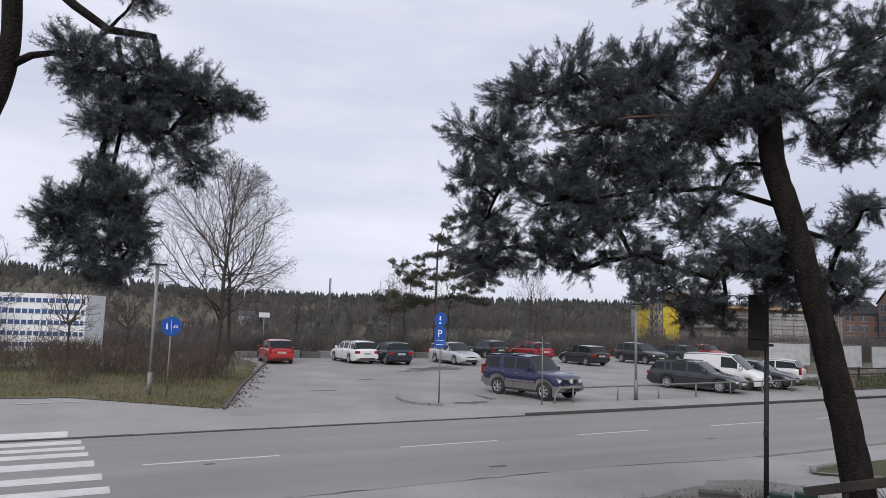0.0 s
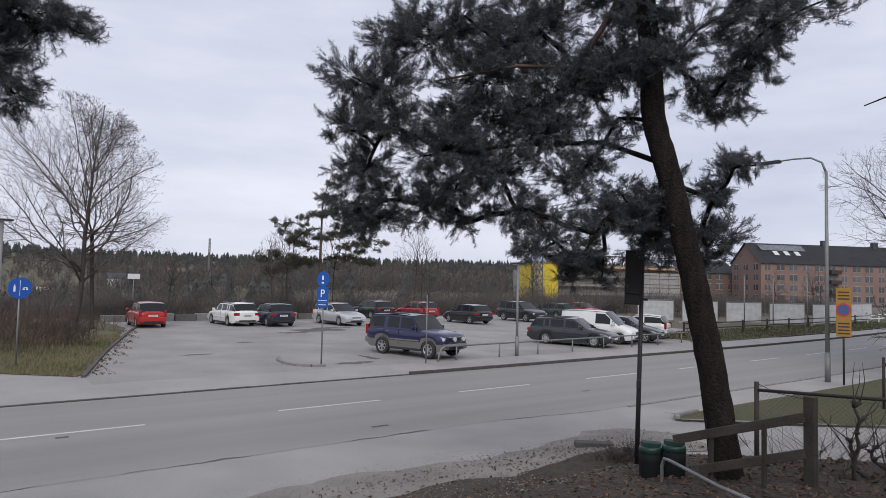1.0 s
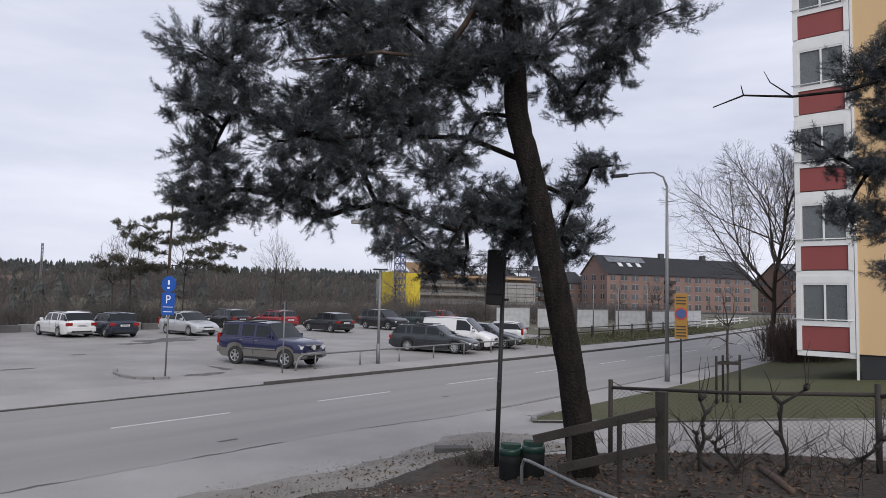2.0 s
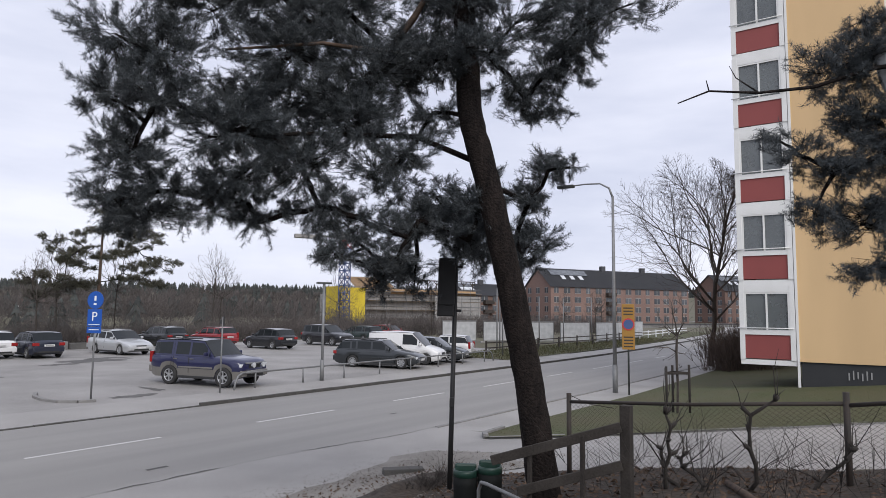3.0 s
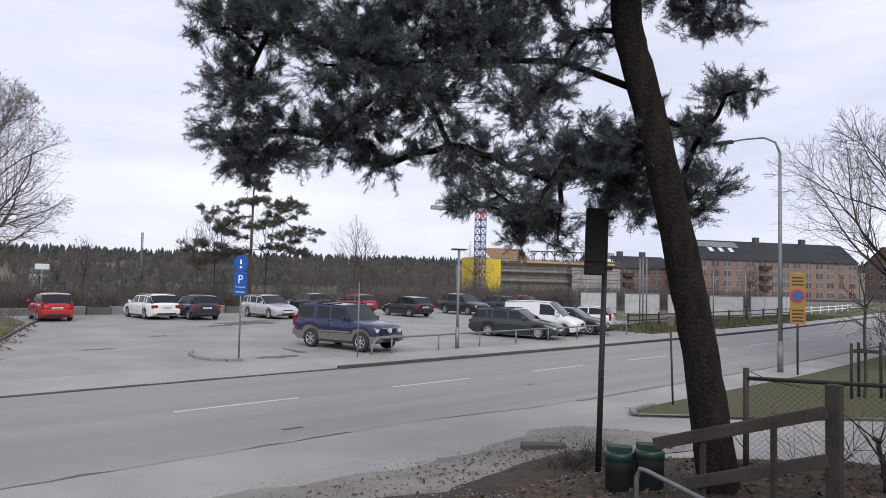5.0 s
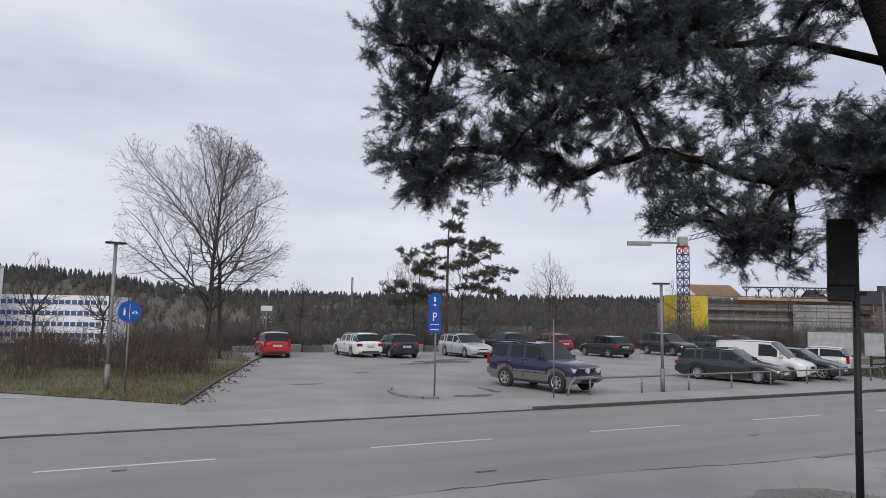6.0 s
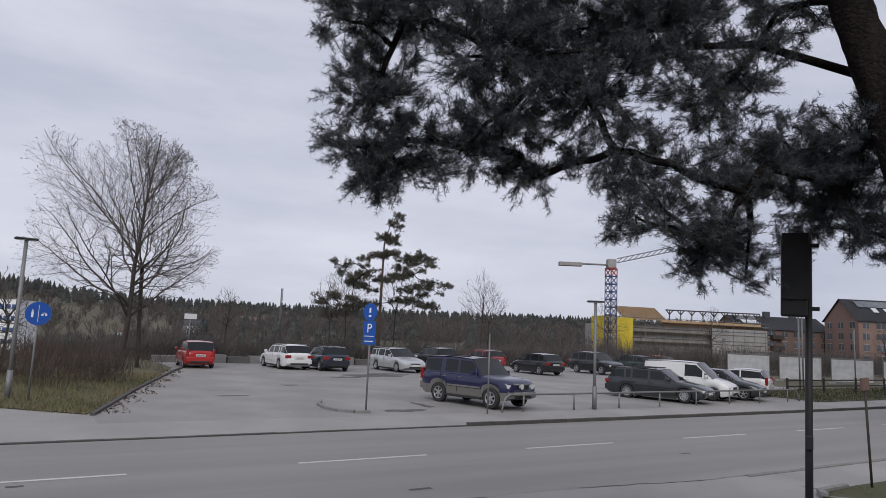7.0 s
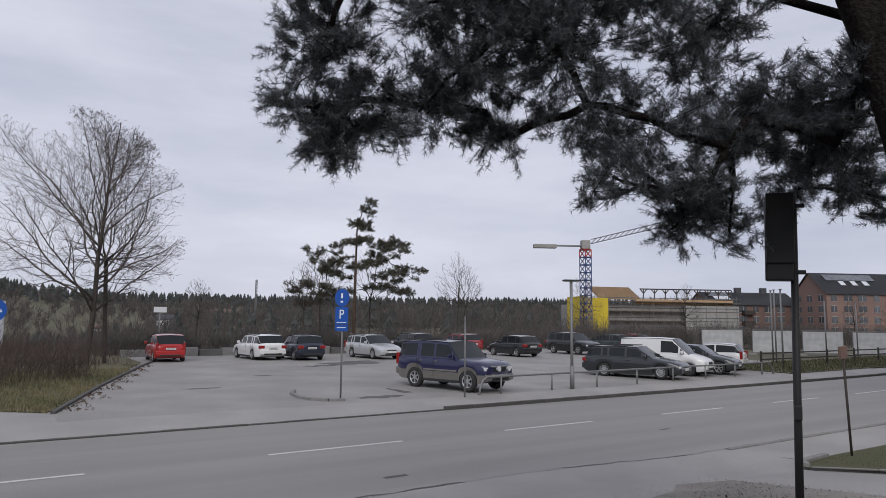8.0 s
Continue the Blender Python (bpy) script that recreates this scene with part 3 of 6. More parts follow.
            for lo, hi in bands:
                cell = [S(a, lo), S(b, lo), S(b, hi), S(a, hi)]
                cell = cell if side < 0 else cell[::-1]
                if lo == 0.1 and not is_pillar and inside:
                    idx = sum(m > p for p in pill)
                    quad(glass_faces.setdefault(("side_window", side, idx), ([], [])), *cell)
                else:
                    quad(paintstore, *cell)
    for a, b in zip(cols, cols[1:]):
        m = (a + b) / 2
        for k in range(6):
            u0, u1 = -1 + k / 3, -1 + (k + 1) / 3
            q = [(skin(s, 1)[0] * u, yy(s), top(s) - 0.0 + 0.035 * (1 - u * u)) for s, u in ((a, u0), (a, u1), (b, u1), (b, u0))]
            if m < w1:
                quad(glass_faces.setdefault(("windscreen", 0, 0), ([], [])), *q)
            elif m > r1 and m < r0 and spec.get("rear_glass", True):
                quad(glass_faces.setdefault(("rear_window", 0, 0), ([], [])), *q)
            else:
                quad(paintstore, *q)
    # thin screen pillars over the windscreen's and rear window's edges
    k = len(vs)
    vs2 = vs + gv
    fs2 = fs + [tuple(i + k for i in f) for f in gf]
    body = mesh_object("body", vs2, fs2, paint, car)
    bm = bmesh.new()
    bm.from_mesh(body.data)
    bmesh.ops.remove_doubles(bm, verts=bm.verts, dist=0.002)
    bmesh.ops.recalc_face_normals(bm, faces=bm.faces)
    bm.to_mesh(body.data)
    bm.free()
    body.data.shade_smooth()
    body.data.set_sharp_from_angle(angle=radians(38))
    if lower:
        low_ob = mesh_object("lower_panel", vs, lows, lower, car, smooth=True)
        low_ob.scale = (1.004, 1.0, 1.0)
    for (nm, side, idx), (qv, qf) in glass_faces.items():
        if len(qf):
            ob = mesh_object(nm, qv, qf, M["autoglass"], car)
            ob.data.validate()
    # dark floor and seats seen through the glass
    part("interior", boxes((-Wd * 0.42, Wd * 0.42, yy(r0) + 0.1, yy(w0) - 0.25, clear + 0.12, belt - 0.02), bevel=0.03), M["trim"], car)
    for sx in (-1, 1):
        for sy in (0.47, 0.68):
            if yy(sy) > yy(r0) + 0.5:
                part("car_seat", boxes((sx * Wd * 0.22 - 0.22, sx * Wd * 0.22 + 0.22, yy(sy) - 0.12, yy(sy), belt - 0.25, min(belt + 0.32, H - 0.22)), bevel=0.05), M["trim"], car)
    # bumpers, grille, lights, plates
    zf = curve_at(deck, 0.012)
    wf = half_width(0.02)
    part("front_bumper", boxes((-wf * 0.99, wf * 0.99, L / 2 - 0.09, L / 2 + 0.035, clear + 0.10, clear + 0.34), bevel=0.05), lower or paint, car)
    part("grille", boxes((-wf * 0.42, wf * 0.42, L / 2 - 0.06, L / 2 + 0.012, zf - 0.20, zf - 0.05), bevel=0.02), M["trim"], car)
    part("air_intake", boxes((-wf * 0.6, wf * 0.6, L / 2 - 0.02, L / 2 + 0.045, clear + 0.10, clear + 0.20), bevel=0.02), M["trim"], car)
    wr = half_width(0.98)
    part("rear_bumper", boxes((-wr * 1.0, wr * 1.0, -L / 2 - 0.045, -L / 2 + 0.12, clear + 0.16, clear + 0.44), bevel=0.05), lower or paint, car)
    part("bumper_trim", boxes((-wr * 0.7, wr * 0.7, -L / 2 - 0.05, -L / 2 + 0.05, clear + 0.12, clear + 0.22), bevel=0.02), M["trim"], car)
    for sx in (-1, 1):
        part("headlight", boxes((sx * wf * 0.74 - wf * 0.25, sx * wf * 0.74 + wf * 0.25, L / 2 - 0.26, L / 2 - 0.015, zf - 0.17, zf - 0.03), bevel=0.045), M["lamp"], car)
        zt = curve_at(deck, 0.985)
        if tail == "tall":
            part("tail_light", boxes((sx * wr * 0.93 - 0.07, sx * wr * 0.93 + 0.07, -L / 2 - 0.012, -L / 2 + 0.13, zt - 0.30, zt + 0.14), bevel=0.025), M["tail"], car)
        else:
            part("tail_light", boxes((sx * wr * 0.84 - 0.17, sx * wr * 0.84 + 0.16, -L / 2 - 0.015, -L / 2 + 0.18, zt - 0.22, zt - 0.04), bevel=0.03), M["tail"], car)
        mz = belt + 0.08
        part("wing_mirror", boxes((sx * (Wd / 2 + 0.09) - 0.09, sx * (Wd / 2 + 0.09) + 0.09, yy(w0 + 0.07) - 0.05, yy(w0 + 0.07) + 0.07, mz - 0.07, mz + 0.08), bevel=0.04), paint, car)
        for p in spec["handles"]:
            part("door_handle", boxes((sx * (Wd / 2 - 0.008) - 0.02, sx * (Wd / 2 - 0.008) + 0.02, yy(p) - 0.09, yy(p) + 0.09, belt - 0.14, belt - 0.11), bevel=0.008), lower or paint, car)
        part("side_moulding", boxes((sx * (Wd / 2 + 0.003) - 0.012, sx * (Wd / 2 + 0.003) + 0.012, yy(ax_r) + R * 1.3, yy(ax_f) - R * 1.3, (clear + belt) / 2 - 0.05, (clear + belt) / 2 + 0.01), bevel=0.008), lower or paint, car)
        part("sill", boxes((sx * Wd * 0.46 - 0.05, sx * Wd * 0.46 + 0.05, yy(ax_r) + R * 1.15, yy(ax_f) - R * 1.15, clear - 0.03, clear + 0.07), bevel=0.02), M["trim"], car)
        for dz in [p for p in pill if w1 < p < r1]:
            part("door_gap", boxes((sx * (Wd / 2 * 0.995) - 0.004, sx * (Wd / 2 * 0.995) + 0.006, yy(dz) - 0.006, yy(dz) + 0.006, clear + 0.18, belt - 0.03)), M["trim"], car)
        if rails:
            part("roof_rail", boxes((sx * Wd * 0.355 - 0.02, sx * Wd * 0.355 + 0.02, yy(r1) + 0.1, yy(w1) - 0.2, H + 0.0, H + 0.045), bevel=0.012), M["trim"] if rails == "black" else M["steel"], car)
    part("number_plate_front", boxes((-0.26, 0.26, L / 2 + 0.03, L / 2 + 0.06, clear + 0.21, clear + 0.32)), M["plate"], car)
    part("number_plate_rear", boxes((-0.26, 0.26, -L / 2 - 0.062, -L / 2 - 0.01, clear + 0.47, clear + 0.58)), M["plate"], car)
    part("plate_marking", boxes((-0.2, 0.2, -L / 2 - 0.066, -L / 2 - 0.05, clear + 0.50, clear + 0.55)), M["inkgrey"], car)
    if "spare" in extras:
        bm = bmesh.new()
        bmesh.ops.create_cone(bm, cap_ends=True, segments=28, radius1=0.36, radius2=0.34, depth=0.2, matrix=pose(0.1, -L / 2 - 0.12, belt - 0.1, 90, 0, 0))
        part("spare_wheel_cover", bm, lower or paint, car)
    if "bullbar" in extras:
        for z in (clear + 0.30, clear + 0.62):
            tube("bull_bar", [(-0.55, L / 2 - 0.02, z), (-0.45, L / 2 + 0.14, z), (0.45, L / 2 + 0.14, z), (0.55, L / 2 - 0.02, z)], 0.03, M["steel"], car)
        for sx in (-0.3, 0.3):
            bm = bmesh.new()
            bmesh.ops.create_cone(bm, cap_ends=True, segments=16, radius1=0.1, radius2=0.07, depth=0.1, matrix=pose(sx, L / 2 + 0.17, clear + 0.54, 90, 0, 0))
            part("spot_lamp", bm, M["lamp"], car)
    if "ladder" in extras:
        part("roof_rack", boxes((-0.6, 0.6, yy(0.6), yy(0.56), H, H + 0.06), bevel=0.01), M["trim"], car)
    first = None
    for a in (ax_f, ax_r):
        for sx in (1, -1):
            first = wheel_of(car, (sx * (Wd / 2 - 0.115), yy(a), R), R, 0.2, sx, spec["spokes"], first, M["alloy"] if spec["spokes"] < 12 else M["trim"])
    return car


HATCH = dict(L=3.95, W=1.7, H=1.5, clear=0.2, wheel=0.30, axles=(0.19, 0.83), belt=0.92, spokes=7,
             deck=((0, 0.60), (0.02, 0.68), (0.10, 0.80), (0.24, 0.93), (0.3, 0.93), (0.97, 0.98), (1, 0.86)),
             cab=(0.22, 0.44, 0.90, 0.985), pillars=(0.34, 0.55, 0.76), handles=(0.52, 0.72))
GOLF = dict(HATCH, L=4.25, W=1.79, H=1.46, wheel=0.315, axles=(0.19, 0.81), cab=(0.26, 0.44, 0.89, 0.985), pillars=(0.37, 0.57, 0.78), spokes=5)
ESTATE = dict(L=4.76, W=1.82, H=1.47, clear=0.19, wheel=0.32, axles=(0.19, 0.765), belt=0.92, spokes=10,
              deck=((0, 0.58), (0.02, 0.68), (0.10, 0.80), (0.27, 0.93), (0.3, 0.93), (0.97, 0.98), (1, 0.84)),
              cab=(0.27, 0.43, 0.90, 0.985), pillars=(0.37, 0.54, 0.72, 0.79), handles=(0.51, 0.69))
SUV = dict(L=4.55, W=1.86, H=1.80, clear=0.31, wheel=0.375, axles=(0.175, 0.76), belt=1.16, spokes=6,
           deck=((0, 0.86), (0.02, 0.98), (0.06, 1.06), (0.26, 1.15), (0.3, 1.16), (0.97, 1.18), (1, 1.1)),
           cab=(0.27, 0.40, 0.945, 0.99), pillars=(0.345, 0.54, 0.71, 0.735), handles=(0.51, 0.69))
CROSS = dict(SUV, L=4.6, W=1.84, H=1.66, clear=0.25, wheel=0.35, axles=(0.19, 0.775), belt=1.04, spokes=5,
             deck=((0, 0.74), (0.02, 0.84), (0.1, 0.95), (0.26, 1.04), (0.3, 1.04), (0.97, 1.06), (1, 0.98)),
             cab=(0.25, 0.42, 0.92, 0.985), pillars=(0.36, 0.55, 0.74))
VAN = dict(L=4.4, W=1.81, H=1.82, clear=0.2, wheel=0.32, axles=(0.19, 0.80), belt=1.06, spokes=14, glass_to=0.5, rear_glass=False,
           deck=((0, 0.66), (0.02, 0.78), (0.10, 0.92), (0.20, 1.05), (0.3, 1.06), (0.97, 1.06), (1, 1.0)),
           cab=(0.18, 0.37, 0.975, 0.995), pillars=(0.29, 0.51), handles=(0.47, 0.6))
CITY = dict(HATCH, L=3.5, W=1.63, H=1.47, cab=(0.2, 0.42, 0.9, 0.985), pillars=(0.33, 0.6), handles=(0.56,), spokes=8)


def car_paint(name, base, metal=0.0):
    return material(name, base, tuple(c * 0.85 for c in base), 0.32, 1.5, 300, 0.5, 0.0, metal=metal, coat=0.6)


P_RED = car_paint("red_paint", (0.40, 0.012, 0.012))
P_WHITE = car_paint("white_paint", (0.70, 0.70, 0.70))
P_NAVY = car_paint("navy_paint", (0.012, 0.016, 0.032))
P_BLACK = car_paint("black_paint", (0.010, 0.011, 0.014))
P_SILVER = car_paint("silver_paint", (0.52, 0.53, 0.54), 0.4)
P_GREY = car_paint("dark_grey_paint", (0.03, 0.034, 0.038), 0.3)
P_SUV = car_paint("dark_blue_paint", (0.010, 0.012, 0.055))
P_BEIGE = car_paint("grey_beige_lower_paint", (0.20, 0.19, 0.175), 0.3)
P_GREEN = car_paint("dark_green_paint", (0.016, 0.03, 0.028))
P_DRED = car_paint("dull_red_paint", (0.26, 0.018, 0.022))

make_car("off_road_car", 10.42, 8.42, 166.0, SUV, P_SUV, "dark blue off-road car with grey-beige lower panels and bull bar", lower=P_BEIGE, rails="black", extras="spare bullbar", tail="tall")
make_car("estate_car", 21.43, 8.79, 159.4, ESTATE, P_GREY, "dark grey estate car parked at the rail", rails="black")
make_car("delivery_van", 24.35, 9.3, 159.4, VAN, P_WHITE, "small white delivery van with closed sides", tail="tall")
make_car("hatchback", 26.75, 9.2, 159.4, GOLF, P_GREY, "dark grey hatchback beside the white van")
make_car("city_car", 29.9, 10.4, 339.4, CITY, P_WHITE, "small white city car parked nose in", tail="tall")
make_car("hatchback", 3.9, 27.9, 3, HATCH, P_RED, "bright red hatchback at the back of the car park", tail="tall")
make_car("estate_car", 9.35, 27.9, -2, ESTATE, P_WHITE, "white estate car with dark rear window", rails="steel")
make_car("hatchback", 11.55, 26.5, 4, GOLF, P_NAVY, "very dark blue hatchback beside the white estate")
make_car("estate_car", 16.3, 26.0, 178, ESTATE, P_SILVER, "silver estate car facing the road", rails="steel", tail="tall")
make_car("estate_car", 23.4, 33.0, 0, ESTATE, P_BLACK, "black estate car with silver roof rails", rails="steel")
make_car("estate_car", 26.2, 30.3, 0, GOLF, P_DRED, "dull red car with silver roof rails", rails="steel", tail="tall")
make_car("hatchback", 26.9, 24.4, 1, GOLF, P_BLACK, "black five-door hatchback with alloy wheels")
make_car("crossover_car", 33.6, 25.2, 180, CROSS, P_BLACK, "large black crossover facing the road")
make_car("estate_car", 40.0, 27.5, 0, ESTATE, P_GREEN, "dark green estate car far back in the car park")
make_car("hatchback", 46.0, 29.0, 180, GOLF, P_RED, "red hatchback far back in the car park")


# ---------------------------------------------------------------- posts, signs, rails
def disc(radius, depth, m, seg=32):
    bm = bmesh.new()
    bmesh.ops.create_cone(bm, cap_ends=True, segments=seg, radius1=radius, radius2=radius, depth=depth, matrix=m)
    return bm


def letter(text, size, m, mat, parent):
    cu = bpy.data.curves.new("letter", "FONT")
    cu.body, cu.size, cu.align_x, cu.align_y, cu.extrude = text, size, "CENTER", "CENTER", 0.002
    cu.materials.append(mat)
    ob = new("letter", cu)
    ob.parent = parent
    ob.matrix_local = m
    return ob


def post(name, x, y, height, label, category, radius=0.03, mat="steel", turn=0.0, foot=0.0):
    top = empty(name, pose(x, y, ground_z(x, y), 0, 0, turn), label, category)
    tube("pole", [(0, 0, -0.05), (0, 0, height)], radius, M[mat], top, 10)
    if foot:
        tube("pole_foot", [(0, 0, 0), (0, 0, foot)], radius * 1.5, M[mat], top, 10)
    return top


def lamp_post(x, y, height, label, turn=0):
    top = post("street_lamp", x, y, height, label, "street lamp", 0.06, "steel", turn, 0.9)
    part("lamp_head", boxes((-0.33, 0.33, -0.14, 0.14, height, height + 0.07), bevel=0.03), M["greenpole"], top, "flat dark lamp head")
    part("diffuser", boxes((-0.27, 0.27, -0.1, 0.1, height - 0.012, height + 0.004)), M["lamp"], top)
    tube("collar", [(0, 0, height - 0.25), (0, 0, height + 0.01)], 0.045, M["steel"], top, 10)
    return top


# parking sign with a round blue sign above
sg = post("parking_sign", 4.95, 6.85, 3.45, "blue parking sign under a round sign on steel pole", "road sign", 0.03, turn=-64)
part("sign_plate", boxes((-0.26, 0.26, -0.055, -0.035, 2.42, 2.98), bevel=0.008), M["signblue"], sg, "blue square parking plate")
part("sign_plate", boxes((-0.26, 0.26, -0.055, -0.035, 2.2, 2.405), bevel=0.008), M["signblue"], sg, "blue supplementary plate")
letter("P", 0.42, pose(0, -0.058, 2.73, 90, 0, 0), M["signwhite"], sg)
part("text_bar", boxes((-0.2, 0.2, -0.058, -0.054, 2.47, 2.49), (-0.18, 0.18, -0.058, -0.054, 2.30, 2.325)), M["signwhite"], sg)
bm = disc(0.29, 0.02, pose(0, -0.045, 3.28, 90, 0, 0))
part("round_plate", bm, M["signblue"], sg, "round blue path sign")
bm = boxes((-0.035, 0.035, -0.06, -0.054, 3.26, 3.42), (-0.05, 0.05, -0.06, -0.054, 3.12, 3.18))
part("symbol_bar", bm, M["signwhite"], sg)
# round path sign at the verge
sg = post("path_sign", -4.5, 10.83, 3.15, "round blue path sign on a grey pole in the verge", "road sign", 0.03, turn=4)
part("round_plate", disc(0.36, 0.02, pose(0, -0.045, 2.85 - ground_z(-4.5, 10.83), 90, 0, 0)), M["signblue"], sg, "round blue plate")
zc = 2.85 - ground_z(-4.5, 10.83)
part("symbol_bar", boxes((-0.006, 0.006, -0.06, -0.054, zc - 0.26, zc + 0.26), (-0.19, -0.13, -0.06, -0.054, zc - 0.12, zc + 0.06), (-0.175, -0.145, -0.06, -0.054, zc + 0.075, zc + 0.12), (0.08, 0.14, -0.06, -0.054, zc - 0.06, zc - 0.01), (0.18, 0.24, -0.06, -0.054, zc - 0.06, zc - 0.01), (0.1, 0.22, -0.06, -0.054, zc + 0.01, zc + 0.03)), M["signwhite"], sg)
# lamps
lamp_post(-5.05, 11.6, 5.0, "steel street lamp with flat dark head in the verge", 10)
lamp_post(14.5, 6.1, 4.2, "steel street lamp with flat dark head at the rail", -30)
ml = empty("street_lamp", pose(19.6, -5.15, 0), "tall grey street lamp with curved arm", "street lamp")
tube("pole", [(0, 0, 0), (0, 0, 4.0), (0, 0, 7.9)], [0.085, 0.07, 0.05], M["steel"], ml, 12)
tube("arm", [(0, 0, 7.85), (0, 0.15, 8.25), (0, 0.55, 8.48), (0, 1.2, 8.52), (0, 2.0, 8.5)], [0.045, 0.04, 0.035, 0.03, 0.03], M["steel"], ml, 10)
part("lamp_head", boxes((-0.12, 0.12, 1.7, 2.45, 8.43, 8.56), bevel=0.04), M["greenpole"], ml)
tube("pole_foot", [(0, 0, 0), (0, 0, 1.1)], 0.1, M["steel"], ml, 12)
# small pole with two plates seen from the side, at the rail's end
sg = post("sign_pole", 9.07, 5.75, 2.75, "thin steel pole with two small dark plates", "sign", 0.028, turn=60)
part("sign_plate", boxes((-0.17, 0.17, -0.05, -0.03, 2.42, 2.8), bevel=0.006), M["black"], sg)
part("sign_plate", boxes((0.02, 0.55, 0.02, 0.05, 2.5, 2.66), bevel=0.006), M["black"], sg)
# yellow sign across the road
sg = post("no_stopping_sign", 19.1, -5.9, 3.2, "yellow board with a round blue and red sign", "road sign", 0.035, "greenpole", -62)
part("sign_board", boxes((-0.24, 0.24, -0.06, -0.04, 1.75, 3.5), bevel=0.01), M["signyellow"], sg, "faded yellow board")
part("round_plate", disc(0.235, 0.016, pose(0, -0.066, 2.72, 90, 0, 0)), M["signred"], sg, "red ring")
part("round_centre", disc(0.185, 0.016, pose(0, -0.072, 2.72, 90, 0, 0)), M["craneblue"], sg, "dark blue centre")
part("text_bar", boxes(*[(-0.18, 0.18, -0.064, -0.058, z, z + 0.05) for z in (3.32, 3.2, 3.08, 2.2, 2.08, 1.96, 1.84)]), M["rust"], sg)
# thin leaning pole with a small red box on the lawn's corner
sg = empty("marker_pole", pose(9.75, -6.35, ground_z(9.75, -6.35), 0, -4, 0), "thin leaning pole with a small box on top", "pole")
tube("pole", [(0, 0, -0.05), (0, 0, 2.15)], 0.025, M["rust"], sg, 8)
part("marker_box", boxes((-0.13, 0.13, -0.03, 0.03, 1.95, 2.2), bevel=0.01), M["brickdark"], sg, "small dull red box")
# poles by the far pavement
for x, y, h in ((33.4, 8.2, 4.6), (38.8, 11.9, 4.8), (39.9, 12.3, 4.9), (47, 12.5, 4.4), (54, 13.5, 4.4), (62, 14, 4.6)):
    sg = post("grey_pole", x, y, h, "slim grey metal pole beside the pavement", "pole", 0.05)
    part("pole_cap", boxes((-0.07, 0.07, -0.07, 0.07, h, h + 0.05), bevel=0.015), M["steel"], sg)
sg = post("far_sign", 5.9, 40.0, 3.4, "small white sign on a post behind the car park", "sign", 0.04)
part("sign_plate", boxes((-0.45, 0.45, -0.06, -0.04, 3.0, 3.4)), M["signwhite"], sg)

# the low tubular rail in front of the parked cars
rail = empty("guard_rail", Matrix(), "low galvanised tubular rail along the car park", "rail")
ra, rb = Vector((10.2, 5.95)), Vector((29.6, 6.9))
pts = []
for i in range(41):
    p = ra.lerp(rb, i / 40)
    pts.append((p.x, p.y, ground_z(p.x, p.y) + 0.62))
end1 = [(ra.x - 0.38, ra.y - 0.02, ground_z(ra.x, ra.y) - 0.05), (ra.x - 0.33, ra.y - 0.02, ground_z(ra.x, ra.y) + 0.25), (ra.x - 0.2, ra.y - 0.01, ground_z(ra.x, ra.y) + 0.52)]
end2 = [(rb.x + 0.25, rb.y + 0.01, ground_z(rb.x, rb.y) + 0.5), (rb.x + 0.45, rb.y + 0.02, ground_z(rb.x, rb.y) + 0.2), (rb.x + 0.5, rb.y + 0.02, ground_z(rb.x, rb.y) - 0.05)]
tube("top_tube", end1 + pts + end2, 0.038, M["steel"], rail, 8)
for i in range(8):
    p = ra.lerp(rb, (i + 0.25) / 7.5)
    g = ground_z(p.x, p.y)
    tube("rail_post", [(p.x, p.y, g - 0.05), (p.x, p.y, g + 0.6)], 0.034, M["steel"], rail, 8)

# black signal box on its pole
sb = empty("signal_box", pose(1.96, -9.5, ground_z(1.96, -9.5), 0, 1.2, -58), "black signal box on a dark slim pole", "signal")
z0 = ground_z(1.96, -9.5)
tube("pole", [(0, 0, -0.1), (0, 0, 1.2), (0, 0, 3.92 - z0)], [0.04, 0.037, 0.034], M["black"], sb, 12)
part("housing", boxes((-0.26, -0.01, -0.1, 0.04, 3.05 - z0, 3.9 - z0), bevel=0.02), M["black"], sb, "matt black housing")
part("back_plate", boxes((-0.25, 0.0, -0.13, -0.104, 3.22 - z0, 3.92 - z0), bevel=0.01), M["black"], sb)
for bz in (3.78, 3.12):
    part("bracket", boxes((-0.1, 0.1, -0.03, 0.03, bz - z0, bz + 0.04 - z0), bevel=0.005), M["black"], sb)
part("push_button", boxes((-0.035, 0.035, -0.085, -0.035, 1.72 - z0, 1.86 - z0), bevel=0.01), M["black"], sb)

